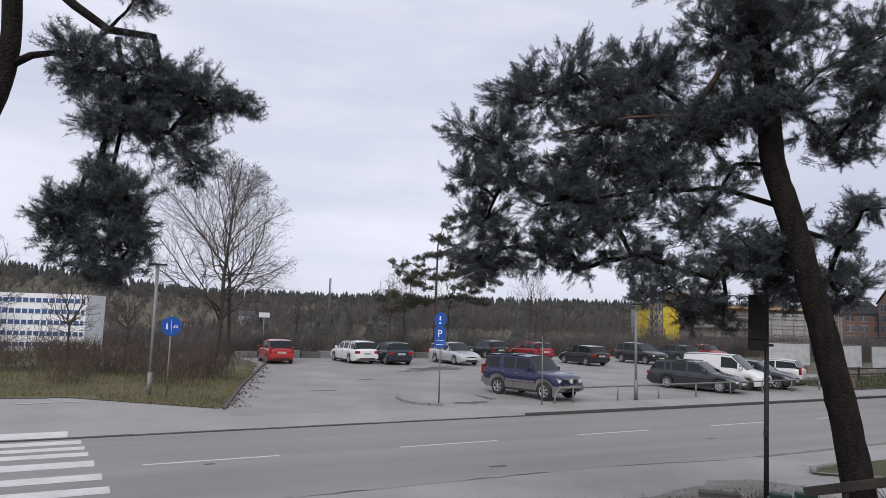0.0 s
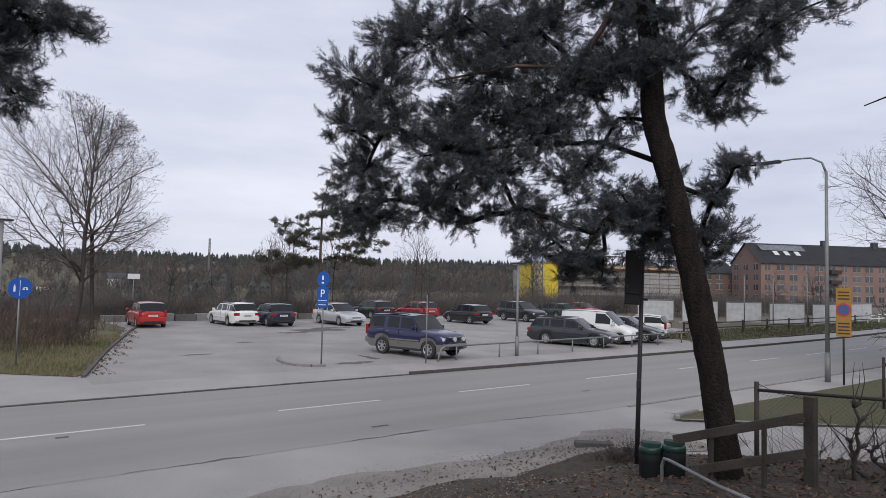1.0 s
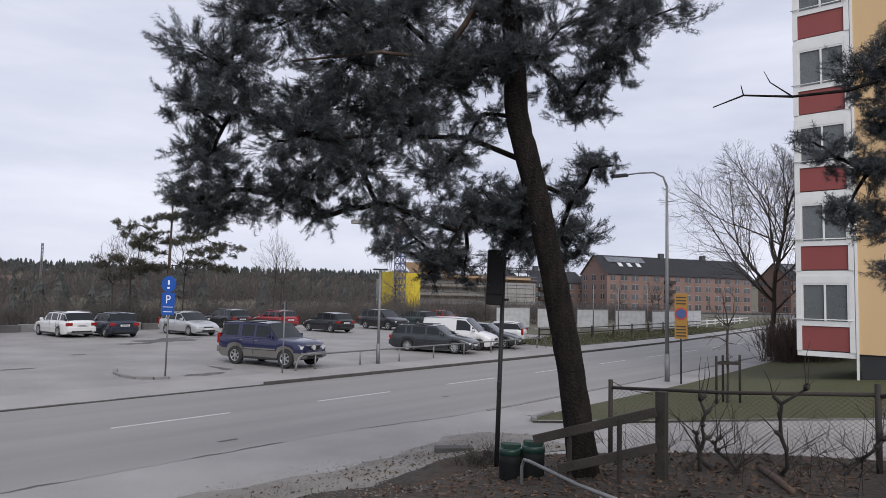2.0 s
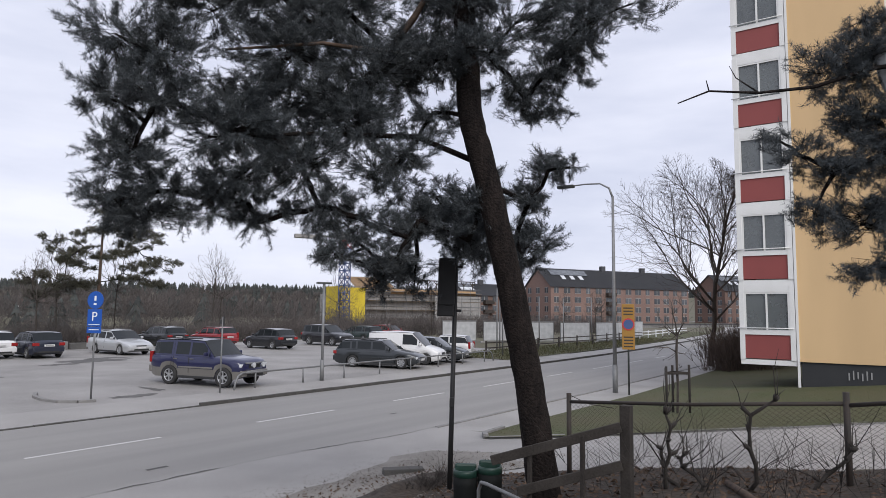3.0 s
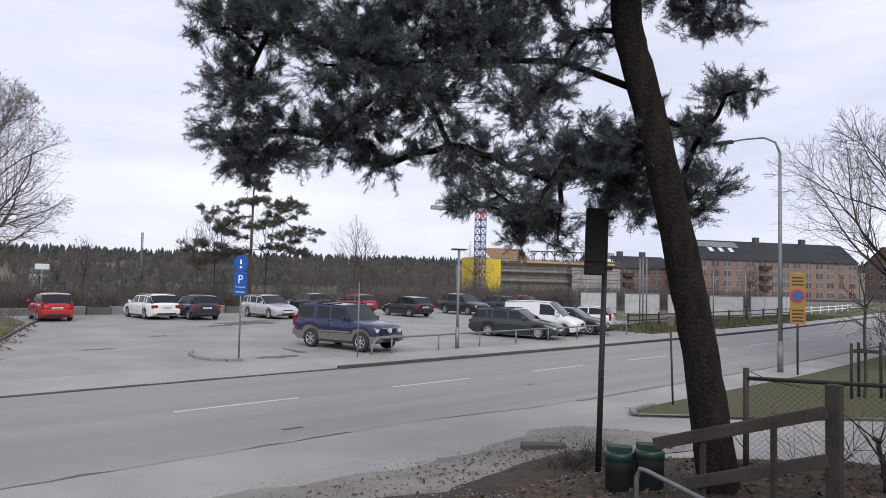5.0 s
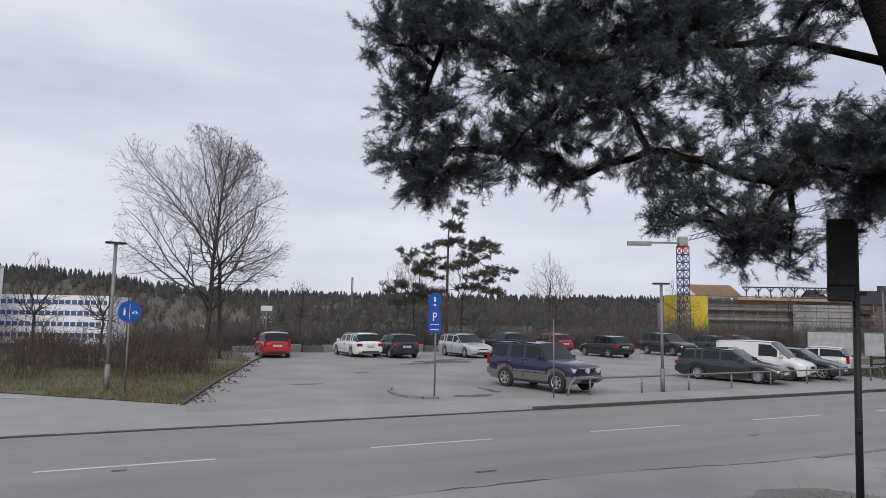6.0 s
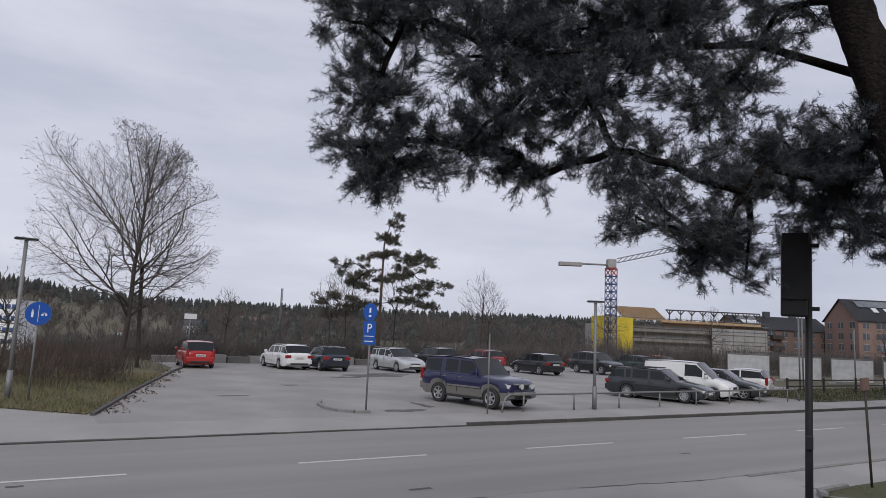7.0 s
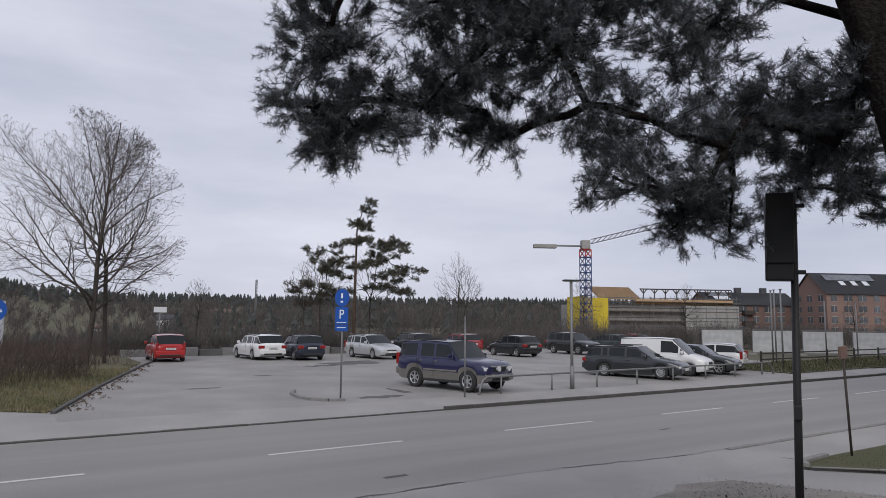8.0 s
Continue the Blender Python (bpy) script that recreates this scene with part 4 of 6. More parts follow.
# twin litter bins
for bx, by in ((1.0, -10.42), (1.14, -10.7)):
    g = ground_z(bx, by) - 0.26
    bn = empty("litter_bin", pose(bx, by, g, 0, 0, -58), "black plastic litter bin with a green rim", "bin", "litter bins")
    vs, fs = tube_arrays([(0, 0, 0.0), (0, 0, 0.05), (0, 0, 0.5), (0, 0, 0.61)], [0.135, 0.14, 0.155, 0.155], 18)
    mesh_object("bin_body", vs, fs, M["binblack"], bn, smooth=True)
    prof = [(0.14, 0.6), (0.158, 0.61), (0.158, 0.67), (0.15, 0.69), (0.125, 0.69), (0.12, 0.55)]
    vs, fs = [], []
    for k in range(20):
        a = 2 * math.pi * k / 20
        vs += [(r * math.cos(a), r * math.sin(a), z) for r, z in prof]
    for k in range(20):
        for i in range(len(prof) - 1):
            a, b = k * len(prof) + i, ((k + 1) % 20) * len(prof) + i
            fs.append((a, b, b + 1, a + 1))
    mesh_object("rim", vs, fs, M["bingreen"], bn, smooth=True)
    part("hood", boxes((-0.14, 0.14, 0.08, 0.155, 0.62, 0.74), bevel=0.025), M["bingreen"], bn)

# wooden rail fence and bent tube
wf = empty("wooden_fence", Matrix(), "old grey-brown wooden rail fence at the bank", "fence")


def beam(name, a, b, w, h, mat, parent):
    a, b = Vector(a), Vector(b)
    d = b - a
    m = Matrix.Translation((a + b) / 2) @ d.to_track_quat("X", "Z").to_matrix().to_4x4()
    bm = boxes((-d.length / 2, d.length / 2, -w / 2, w / 2, -h / 2, h / 2), bevel=0.008)
    bmesh.ops.transform(bm, matrix=m, verts=bm.verts)
    return part(name, bm, mat, parent)


beam("rail", (0.42, -11.16, 1.42), (1.02, -12.48, 1.86), 0.045, 0.11, M["oldwood"], wf)
beam("rail", (0.52, -11.45, 1.1), (1.04, -12.48, 1.44), 0.045, 0.11, M["oldwood"], wf)
for x, y, w, zt in ((1.14, -12.5, 0.12, 2.09), (0.62, -11.55, 0.05, 1.55), (0.84, -12.1, 0.05, 1.75)):
    g = ground_z(x, y)
    part("fence_post", boxes((x - w / 2, x + w / 2, y - w / 2, y + w / 2, g - 0.1, zt), bevel=0.012), M["oldwood"], wf)
bt = empty("bent_tube_rail", Matrix(), "bent grey steel tube rail beside the bins", "rail")
tube("tube", [(0.56, -10.9, 0.45), (0.56, -10.9, 1.02), (0.54, -10.95, 1.12), (0.45, -11.08, 1.14), (-0.14, -12.1, 1.16), (-0.7, -13.0, 1.25)], 0.022, M["steel"], bt, 10)
tube("leg", [(-0.4, -12.5, 0.95), (-0.4, -12.5, 1.18)], 0.02, M["steel"], bt, 8)

# chain-link fence
cf = empty("chain_link_fence", Matrix(), "rusty chain-link fence with steel posts and top bar", "fence")
fa, fb = Vector((2.63, -11.1, 0)), Vector((2.16, -14.56, 0))
fc = Vector((1.9, -17.6, 0))
for (a, za), (b, zb) in (((fa, 1.93), (fb, 2.23)), ((fb, 2.23), (fc, 2.75))):
    d = b - a
    ga, gb = ground_z(a.x, a.y), ground_z(b.x, b.y)
    tube("top_bar", [(a.x, a.y, za - 0.07), ((a.x + b.x) / 2, (a.y + b.y) / 2, (za + zb) / 2 - 0.085), (b.x, b.y, zb - 0.05)], 0.024, M["rust"], cf, 8)
    A, B = [], []
    n = int(d.length / 0.075)
    for i in range(-24, n + 24):
        for sgn in (1, -1):
            u0 = i * 0.075
            u1 = u0 + sgn * 1.2
            (ua, va), (ub, vb) = (u0, 0.0), (u1, 1.0)
            ts = sorted((max(0, min(1, (0 - ua) / (ub - ua))), max(0, min(1, (d.length - ua) / (ub - ua)))))
            if ts[1] - ts[0] < 0.02:
                continue
            for t, store in ((ts[0], A), (ts[1], B)):
                u, v = ua + (ub - ua) * t, va + (vb - va) * t
                q = u / d.length
                zz0, zz1 = ga + (gb - ga) * q + 0.03, za - 0.08 + (zb - za) * q
                sag = 0.02 * math.sin(u * 4.0)
                store.append((a.x + d.x * q + sag, a.y + d.y * q, zz0 + (zz1 - zz0) * v))
    sticks("wire_mesh", A, B, 0.0018, 0.0018, M["rust"], cf, 3)
for p, zt in ((fa, 1.98), (fb, 2.3), (fc, 2.85)):
    tube("fence_post", [(p.x, p.y, ground_z(p.x, p.y) - 0.1), (p.x, p.y, zt)], 0.034, M["rust"], cf, 10)
tube("wire", [(fa.x, fa.y, 1.96), (2.6, -11.4, 1.86), (2.54, -11.8, 1.84)], 0.005, M["rust"], cf, 5)

# park lantern at the fence
ln = empty("park_lantern", pose(1.72, -15.12, ground_z(1.72, -15.12), 0, -1.5, 0), "tall dark post with a boxy lantern", "street lamp")
tube("pole", [(0, 0, -0.1), (0, 0, 0.9), (0, 0, 0.95), (0, 0, 3.95)], [0.055, 0.055, 0.04, 0.035], M["greenpole"], ln, 12)
vs, fs = tube_arrays([(0, 0, 3.95), (0, 0, 4.1), (0, 0, 4.32)], [0.06, 0.11, 0.13], 12)
mesh_object("shade", vs, fs, M["lamp"], ln)
vs, fs = tube_arrays([(0, 0, 4.32), (0, 0, 4.36), (0, 0, 4.42)], [0.17, 0.16, 0.03], 12)
mesh_object("cap", vs, fs, M["greenpole"], ln)

# young tree tied to three stakes on the lawn
st = empty("tree_support", Matrix(), "three wooden stakes with cross bars round a young tree", "stake")
for x, y in ((12.35, -9.45), (12.75, -9.95), (12.9, -9.45)):
    g = ground_z(x, y)
    tube("stake", [(x, y, g), (x, y, g + 1.35)], 0.035, M["oldwood"], st, 8)
for a, b in (((12.35, -9.45), (12.75, -9.95)), ((12.75, -9.95), (12.9, -9.45)), ((12.35, -9.45), (12.9, -9.45))):
    g = ground_z(12.6, -9.6)
    beam("cross_bar", (a[0], a[1], g + 1.15), (b[0], b[1], g + 1.15), 0.03, 0.07, M["oldwood"], st)
# stone slab at the bank's edge
part_slab = part("stone_slab", boxes((-0.37, 0.37, -0.13, 0.13, -0.05, 0.08), bevel=0.02), M["kerbdark"], None)
part_slab.matrix_world = pose(3.42, -7.45, ground_z(3.42, -7.45) + 0.02, 0, 0, -43)
tagged(part_slab, "flat dark stone slab lying in the gravel", "stone")


# ---------------------------------------------------------------- yellow apartment house
def window_unit(parent, x, y0, y1, z0, z1, mullions=1, curtain=True, frame=0.07):
    """A window in a wall that faces -x: frame, mullions, panes, sill, and a curtained recess behind."""
    win = empty("window", Matrix())
    win.parent = parent
    rows = [(x - 0.05, x + 0.05, y0, y1, z0, z0 + frame), (x - 0.05, x + 0.05, y0, y1, z1 - frame, z1), (x - 0.05, x + 0.05, y0, y0 + frame, z0 + frame, z1 - frame), (x - 0.05, x + 0.05, y1 - frame, y1, z0 + frame, z1 - frame)]
    step = (y1 - y0) / (mullions + 1)
    for k in range(mullions):
        ym = y0 + step * (k + 1)
        rows.append((x - 0.05, x + 0.05, ym - frame / 2, ym + frame / 2, z0 + frame, z1 - frame))
    part("frame", boxes(*rows), M["whitewood"], win)
    for k in range(mullions + 1):
        p = part("pane", boxes((x + 0.0, x + 0.012, y0 + step * k + frame * 0.4, y0 + step * (k + 1) - frame * 0.4, z0 + frame * 0.8, z1 - frame * 0.8)), M["glass"], win)
        p.visible_shadow = False
    return win


house = empty("apartment_house", Matrix(), "tall yellow plastered apartment house with glazed balconies and red panels", "building")
HX, HY, HZ, ST = 20.4, -11.62, 1.5, 2.89
FLOORS = 7
TOP = HZ + ST * FLOORS
# gable wall with real window openings, built from piers and spandrels
wins = ((-16.95, -14.65),)
WL = -25.0
rows = [(HX, HX + 0.35, wins[0][1], HY, HZ, TOP), (HX, HX + 0.35, WL, wins[0][0], HZ, TOP)]
for f in range(FLOORS):
    z = HZ + f * ST
    rows += [(HX, HX + 0.35, wins[0][0], wins[0][1], z, z + 0.60), (HX, HX + 0.35, wins[0][0], wins[0][1], z + 2.3, z + ST)]
for row in rows:
    part("gable_wall", boxes(row), M["yellowwall"], house, "warm yellow plaster")
part("side_wall", boxes((HX + 0.35, HX + 30, HY - 0.35, HY, HZ, TOP), (HX + 0.35, HX + 30, WL, WL + 0.35, HZ, TOP), (HX + 29.6, HX + 30, WL + 0.35, HY - 0.35, HZ, TOP)), M["yellowwall"], house)
part("plinth", boxes((HX + 0.06, HX + 29.9, WL + 0.06, HY - 0.06, -0.3, HZ)), M["plinth"], house, "dark painted plinth")
part("roof", boxes((HX - 0.3, HX + 30.3, WL - 0.3, HY + 0.3, TOP, TOP + 0.3)), M["slate"], house)
part("graffiti_bars", boxes(*[(HX + 0.04, HX + 0.07, HY - 1.5 - 0.13 * k, HY - 1.46 - 0.13 * k, 0.95 + 0.03 * (k % 3), 1.2 + 0.04 * ((k * 2) % 3)) for k in range(6)]), M["inkgrey"], house, "pale scribbled bars")
for f in range(FLOORS):
    z = HZ + f * ST
    w = window_unit(house, HX + 0.10, wins[0][0], wins[0][1], z + 0.60, z + 2.3, 1)
    part("sill", boxes((HX - 0.07, HX + 0.05, wins[0][0] - 0.05, wins[0][1] + 0.05, z + 0.54, z + 0.595)), M["whitewood"], w)
    part("curtain", boxes((HX + 0.24, HX + 0.26, wins[0][0] + 0.9, wins[0][1], z + 0.6, z + 2.3)), M["curtain"], w)
    # backing panel coloured dark so the room reads as unlit
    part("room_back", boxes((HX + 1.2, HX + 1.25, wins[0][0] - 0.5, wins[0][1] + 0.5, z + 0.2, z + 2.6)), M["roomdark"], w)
# stack of glazed balconies on the long side; the glazed end stands flush with the gable
BY0, BY1 = HY + 0.08, -9.72
for f in range(FLOORS):
    z = HZ - 0.06 + f * ST
    bal = empty("balcony", Matrix())
    bal.parent = house
    part("slab", boxes((HX - 0.02, HX + 4.6, BY0, BY1 + 0.02, z - 0.1, z + 0.08)), M["whitewood"], bal)
    part("corner_board", boxes((HX - 0.05, HX + 0.12, BY0, BY0 + 0.17, z + 0.08, z + ST - 0.1)), M["whitewood"], bal)
    part("corner_board", boxes((HX - 0.05, HX + 0.12, BY1 - 0.14, BY1 + 0.03, z + 0.08, z + ST - 0.1)), M["whitewood"], bal)
    part("parapet_panel", boxes((HX + 0.0, HX + 0.05, BY0 + 0.17, BY1 - 0.14, z + 0.12, z + 0.98)), M["redpanel"], bal, "brick-red parapet panel")
    part("parapet_panel", boxes((HX + 0.12, HX + 4.5, BY1 - 0.05, BY1, z + 0.12, z + 0.98)), M["redpanel"], bal)
    part("parapet_cap", boxes((HX - 0.04, HX + 0.1, BY0 + 0.17, BY1 - 0.14, z + 0.98, z + 1.1)), M["whitewood"], bal)
    part("head_board", boxes((HX - 0.04, HX + 0.1, BY0 + 0.17, BY1 - 0.14, z + 2.52, z + 2.79)), M["whitewood"], bal)
    tube("rail_bar", [(HX - 0.09, BY0 + 0.05, z + 1.22), (HX - 0.09, BY1 + 0.08, z + 1.22)], 0.018, M["whitewood"], bal, 6)
    w = window_unit(bal, HX + 0.02, BY0 + 0.17, BY1 - 0.14, z + 1.1, z + 2.52, 1, frame=0.06)
    part("glazing_front", boxes((HX + 0.14, HX + 4.5, BY1 - 0.02, BY1 - 0.005, z + 1.0, z + 2.7)), M["glass"], bal).visible_shadow = False
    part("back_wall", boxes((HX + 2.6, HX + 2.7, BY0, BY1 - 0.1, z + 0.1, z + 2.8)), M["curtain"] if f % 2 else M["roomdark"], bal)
    if f in (0, 1, 3):
        part("blind", boxes((HX + 0.1, HX + 0.12, BY0 + (0.2 if f else 0.9), BY1 - 0.2, z + 1.12, z + 2.5)), M["curtain"], bal, "drawn grey blind")
    elif f in (2, 4):
        part("blind", boxes((HX + 0.1, HX + 0.12, BY0 + 0.2, BY1 - 0.2, z + 1.95, z + 2.5)), M["curtain"], bal, "half-drawn grey blind")
part("downpipe", boxes((HX - 0.06, HX + 0.0, HY - 0.02, HY + 0.06, 0.6, TOP)), M["whitewood"], house)


# ---------------------------------------------------------------- far buildings
def far_house(name, corner, along, length, depth, eave, ridge, floors, bays, wall, label, z0=0.0, hip=False, gable_bays=3):
    """A long brick house: walls, pitched roof, and each window as a recessed pane with frame. corner: nearest gable corner; along: direction of the long side."""
    top = empty(name, Matrix(), label, "building")
    u = Vector((math.cos(along), math.sin(along), 0))
    v = Vector((-math.sin(along), math.cos(along), 0))
    c = Vector(corner)
    m = Matrix(((u.x, v.x, 0, c.x), (u.y, v.y, 0, c.y), (0, 0, 1, z0), (0, 0, 0, 1)))
    bm = bmesh.new()
    vs = [bm.verts.new(m @ Vector(p)) for p in ((0, 0, 0), (length, 0, 0), (length, depth, 0), (0, depth, 0), (0, 0, eave), (length, 0, eave), (length, depth, eave), (0, depth, eave), (0, depth / 2, ridge), (length, depth / 2, ridge))]
    for f in ((0, 1, 5, 4), (2, 3, 7, 6), (3, 0, 4, 8, 7), (1, 2, 6, 9, 5)):
        bm.faces.new([vs[i] for i in f])
    part("outer_wall", bm, wall, top)
    bm = bmesh.new()
    o = 0.5
    vs = [bm.verts.new(m @ Vector(p)) for p in ((-o, -o, eave - 0.2), (length + o, -o, eave - 0.2), (length + o, depth / 2, ridge + 0.15), (-o, depth / 2, ridge + 0.15), (-o, depth + o, eave - 0.2), (length + o, depth + o, eave - 0.2))]
    bm.faces.new([vs[i] for i in (0, 1, 2, 3)])
    bm.faces.new([vs[i] for i in (3, 2, 5, 4)])
    bmesh.ops.solidify(bm, geom=bm.faces[:], thickness=0.3)
    roof = part("roof", bm, M["slate"], top)
    fh = eave / floors
    pane = None

    def put(px, py, pz, w, h, turn):
        nonlocal pane
        if pane is None:
            pane = part("window", boxes((-0.5, 0.5, -0.05, 0.12, 0, 1)), M["farglass"], top)
            ob = pane
        else:
            ob = pane.copy()
            scene.collection.objects.link(ob)
            ob.parent = top
        ob.matrix_basis = m @ pose(px, py, pz, 0, 0, turn) @ Matrix.Diagonal((w, 1, h, 1))
        fr = part("window_frame", boxes((-0.5, 0.5, -0.09, -0.052, -0.03, 0.03), (-0.5, 0.5, -0.09, -0.052, 0.95, 1.02), (-0.03, 0.03, -0.09, -0.052, 0.03, 0.95)), M["concrete"], top) if not frames else frames[0].copy()
        if frames:
            scene.collection.objects.link(fr)
            fr.parent = top
        frames.append(fr)
        fr.matrix_basis = ob.matrix_basis.copy()

    frames = []
    for f in range(floors):
        for b in range(bays):
            w = 2.3 if b % 3 else 1.6
            put((b + 0.5) * length / bays, 0, f * fh + 0.75, w, 1.75, 0)
        for b in range(gable_bays):
            put(0, depth - (b + 0.5) * depth / gable_bays, f * fh + 0.75, 1.8, 1.75, -90)
    for k in range(3):
        part("roof_window", box(bmesh.new(), -0.7, 0.7, -0.9, 0.9, 0, 0.12, m @ pose(length * (0.12 + 0.06 * k), depth * 0.22, eave + (ridge - eave) * 0.44 + 0.35, math.degrees(math.atan2(ridge - eave, depth / 2)), 0, 0)), M["lamp"], top)
    part("solar_panel", box(bmesh.new(), 0, length * 0.25, -1.3, 1.3, 0, 0.12, m @ pose(length * 0.05, depth * 0.36, eave + (ridge - eave) * 0.72 + 0.35, math.degrees(math.atan2(ridge - eave, depth / 2)), 0, 0)), M["farglass"], top)
    part("chimney", box(bmesh.new(), -0.8, 0.8, -0.6, 0.6, 0, 2.0, m @ pose(length * 0.45, depth * 0.5, ridge - 0.5)), M["slate"], top)
    part("chimney", box(bmesh.new(), -0.8, 0.8, -0.6, 0.6, 0, 2.0, m @ pose(length * 0.75, depth * 0.5, ridge - 0.5)), M["slate"], top)
    # stacked balconies on the long side
    for f in range(1, floors):
        part("balcony", box(bmesh.new(), -1.6, 1.6, -1.5, 0, 0, 1.1, m @ pose(length * 0.4, 0, f * fh + 0.1)), M["rust"], top)
    return top


far_house("brick_apartment_house", (173, 74.3, 0), math.atan2(-26.1, 48.3), 55, 13.5, 11.2, 16.8, 4, 14, M["brick"], "long red brick apartment house with dark pitched roof")
far_house("brick_apartment_house", (159, 98, 0), math.atan2(-10, 20), 26, 13, 8.5, 12.0, 3, 7, M["brickdark"], "dark red brick apartment house with grey roof")
far_house("brick_apartment_house", (236, 40, 0), math.atan2(-26, 48), 50, 13.5, 11.5, 17.0, 4, 12, M["brickdark"], "far brick apartment house behind bare trees")

# house under construction with yellow tarpaulin, scaffold and timber roof
site = empty("unfinished_building", Matrix(), "unfinished concrete building with scaffold, yellow tarpaulin and timber roof", "building")
sa = math.atan2(81.6 - 94.7, 141.8 - 104.4)
sm = Matrix.Translation((104.4, 94.7, 0)) @ Matrix.Rotation(sa, 4, "Z") @ Matrix.Translation((3.0, 0, 0))
part("concrete_wall", box(bmesh.new(), 0.5, 39, 0.6, 16, -1, 7.4, sm), M["concrete"], site)
part("tarpaulin", box(bmesh.new(), -1.2, -0.9, -1.0, 9, -1, 9.0, sm), M["tarpyellow"], site, "bright yellow tarpaulin")
part("tarpaulin", box(bmesh.new(), -0.9, 4.0, -1.3, -1.0, -1, 8.6, sm), M["tarpyellow"], site)
part("dust_net", box(bmesh.new(), 24, 38.5, -1.1, -0.95, 0, 7.2, sm), M["concrete"], site, "grey dust net")
bm = bmesh.new()
vs = [bm.verts.new(sm @ Vector(p)) for p in ((3, 1, 8.4), (14, 1, 8.4), (14, 7, 11.6), (3, 7, 11.6))]
bm.faces.new(vs)
bmesh.ops.solidify(bm, geom=bm.faces[:], thickness=0.25)
part("timber_roof", bm, M["plank"], site, "fresh plywood roof")
A, B = [], []
for k in range(14):
    u = 1.5 + k * 2.8
    A.append(sm @ Vector((u, -1.2, -0.5))); B.append(sm @ Vector((u, -1.2, 9.4)))
    A.append(sm @ Vector((u, 0.4, -0.5))); B.append(sm @ Vector((u, 0.4, 9.4)))
for z in (1.5, 2.2, 3.6, 4.4, 5.8, 6.6, 8.0, 8.8):
    for yy0 in (-1.2, 0.4):
        A.append(sm @ Vector((0, yy0, z))); B.append(sm @ Vector((39, yy0, z)))
sticks("scaffold_tube_web", A, B, 0.05, 0.05, M["steel"], site, 4)
for z in (1.4, 3.5, 5.7, 7.9):
    part("scaffold_deck", box(bmesh.new(), 0, 39, -1.15, 0.35, z, z + 0.08, sm), M["plank"], site)
A, B = [], []
for k in range(9):
    u = 15 + k * 2.9
    A.append(sm @ Vector((u, 2, 8.0))); B.append(sm @ Vector((u, 2, 11.0)))
    A.append(sm @ Vector((u, 2, 10.0))); B.append(sm @ Vector((u + 0.9, 2, 11.0)))
    A.append(sm @ Vector((u, 2, 10.0))); B.append(sm @ Vector((u - 0.9, 2, 11.0)))
A.append(sm @ Vector((14, 2, 11.0))); B.append(sm @ Vector((39, 2, 11.2)))
sticks("steel_frame", A, B, 0.14, 0.14, M["rust"], site, 4)
part("parapet_boards", box(bmesh.new(), 12, 38, 0.3, 0.6, 7.4, 8.6, sm), M["plank"], site)

# tower crane
crane = empty("tower_crane", Matrix(), "tower crane with blue lattice mast and red top", "crane")
cx, cy = 98.2, 86.0
A, B, C, E2 = [], [], [], []
hw = 0.85
cor = [(cx - hw, cy - hw), (cx + hw, cy - hw), (cx + hw, cy + hw), (cx - hw, cy + hw)]
for k in range(12):
    z0c, z1c = k * 1.6 - 1, (k + 1) * 1.6 - 1
    for i in range(4):
        a, b = cor[i], cor[(i + 1) % 4]
        store = (A, B) if k < 11 else (C, E2)
        store[0].append((*a, z0c)); store[1].append((*a, z1c))
        store[0].append((*a, z0c)); store[1].append((*b, z1c))
        store[0].append((*a, z1c)); store[1].append((*b, z1c))
sticks("mast", A, B, 0.12, 0.12, M["craneblue"], crane, 4)
sticks("mast_top", C, E2, 0.14, 0.14, M["cranered"], crane, 4)
ja = math.atan2(91.45 - 86, 88.96 - 98.2)
jm = Matrix.Translation((cx, cy, 18.3)) @ Matrix.Rotation(ja, 4, "Z")
part("cab", box(bmesh.new(), -0.9, 0.9, -0.9, 0.9, 0.0, 1.9, jm, 0.2), M["concrete"], crane)
part("counter_jib", box(bmesh.new(), 0.8, 11, -0.5, 0.5, 0.55, 0.8, jm), M["steel"], crane)
part("ballast", box(bmesh.new(), 6.2, 11, -0.7, 0.7, 0.1, 0.9, jm, 0.1), M["concrete"], crane)
A, B = [], []
far = [jm @ Vector((-1.2, 0, 1.2)), Vector((112, 60, 24.8))]
for k in range(24):
    p, q = far[0].lerp(far[1], k / 24), far[0].lerp(far[1], (k + 1) / 24)
    up = Vector((0, 0, 0.9))
    A += [p, p + up, p]; B += [q, q + up, q + up]
sticks("jib", A, B, 0.09, 0.09, M["steel"], crane, 4)

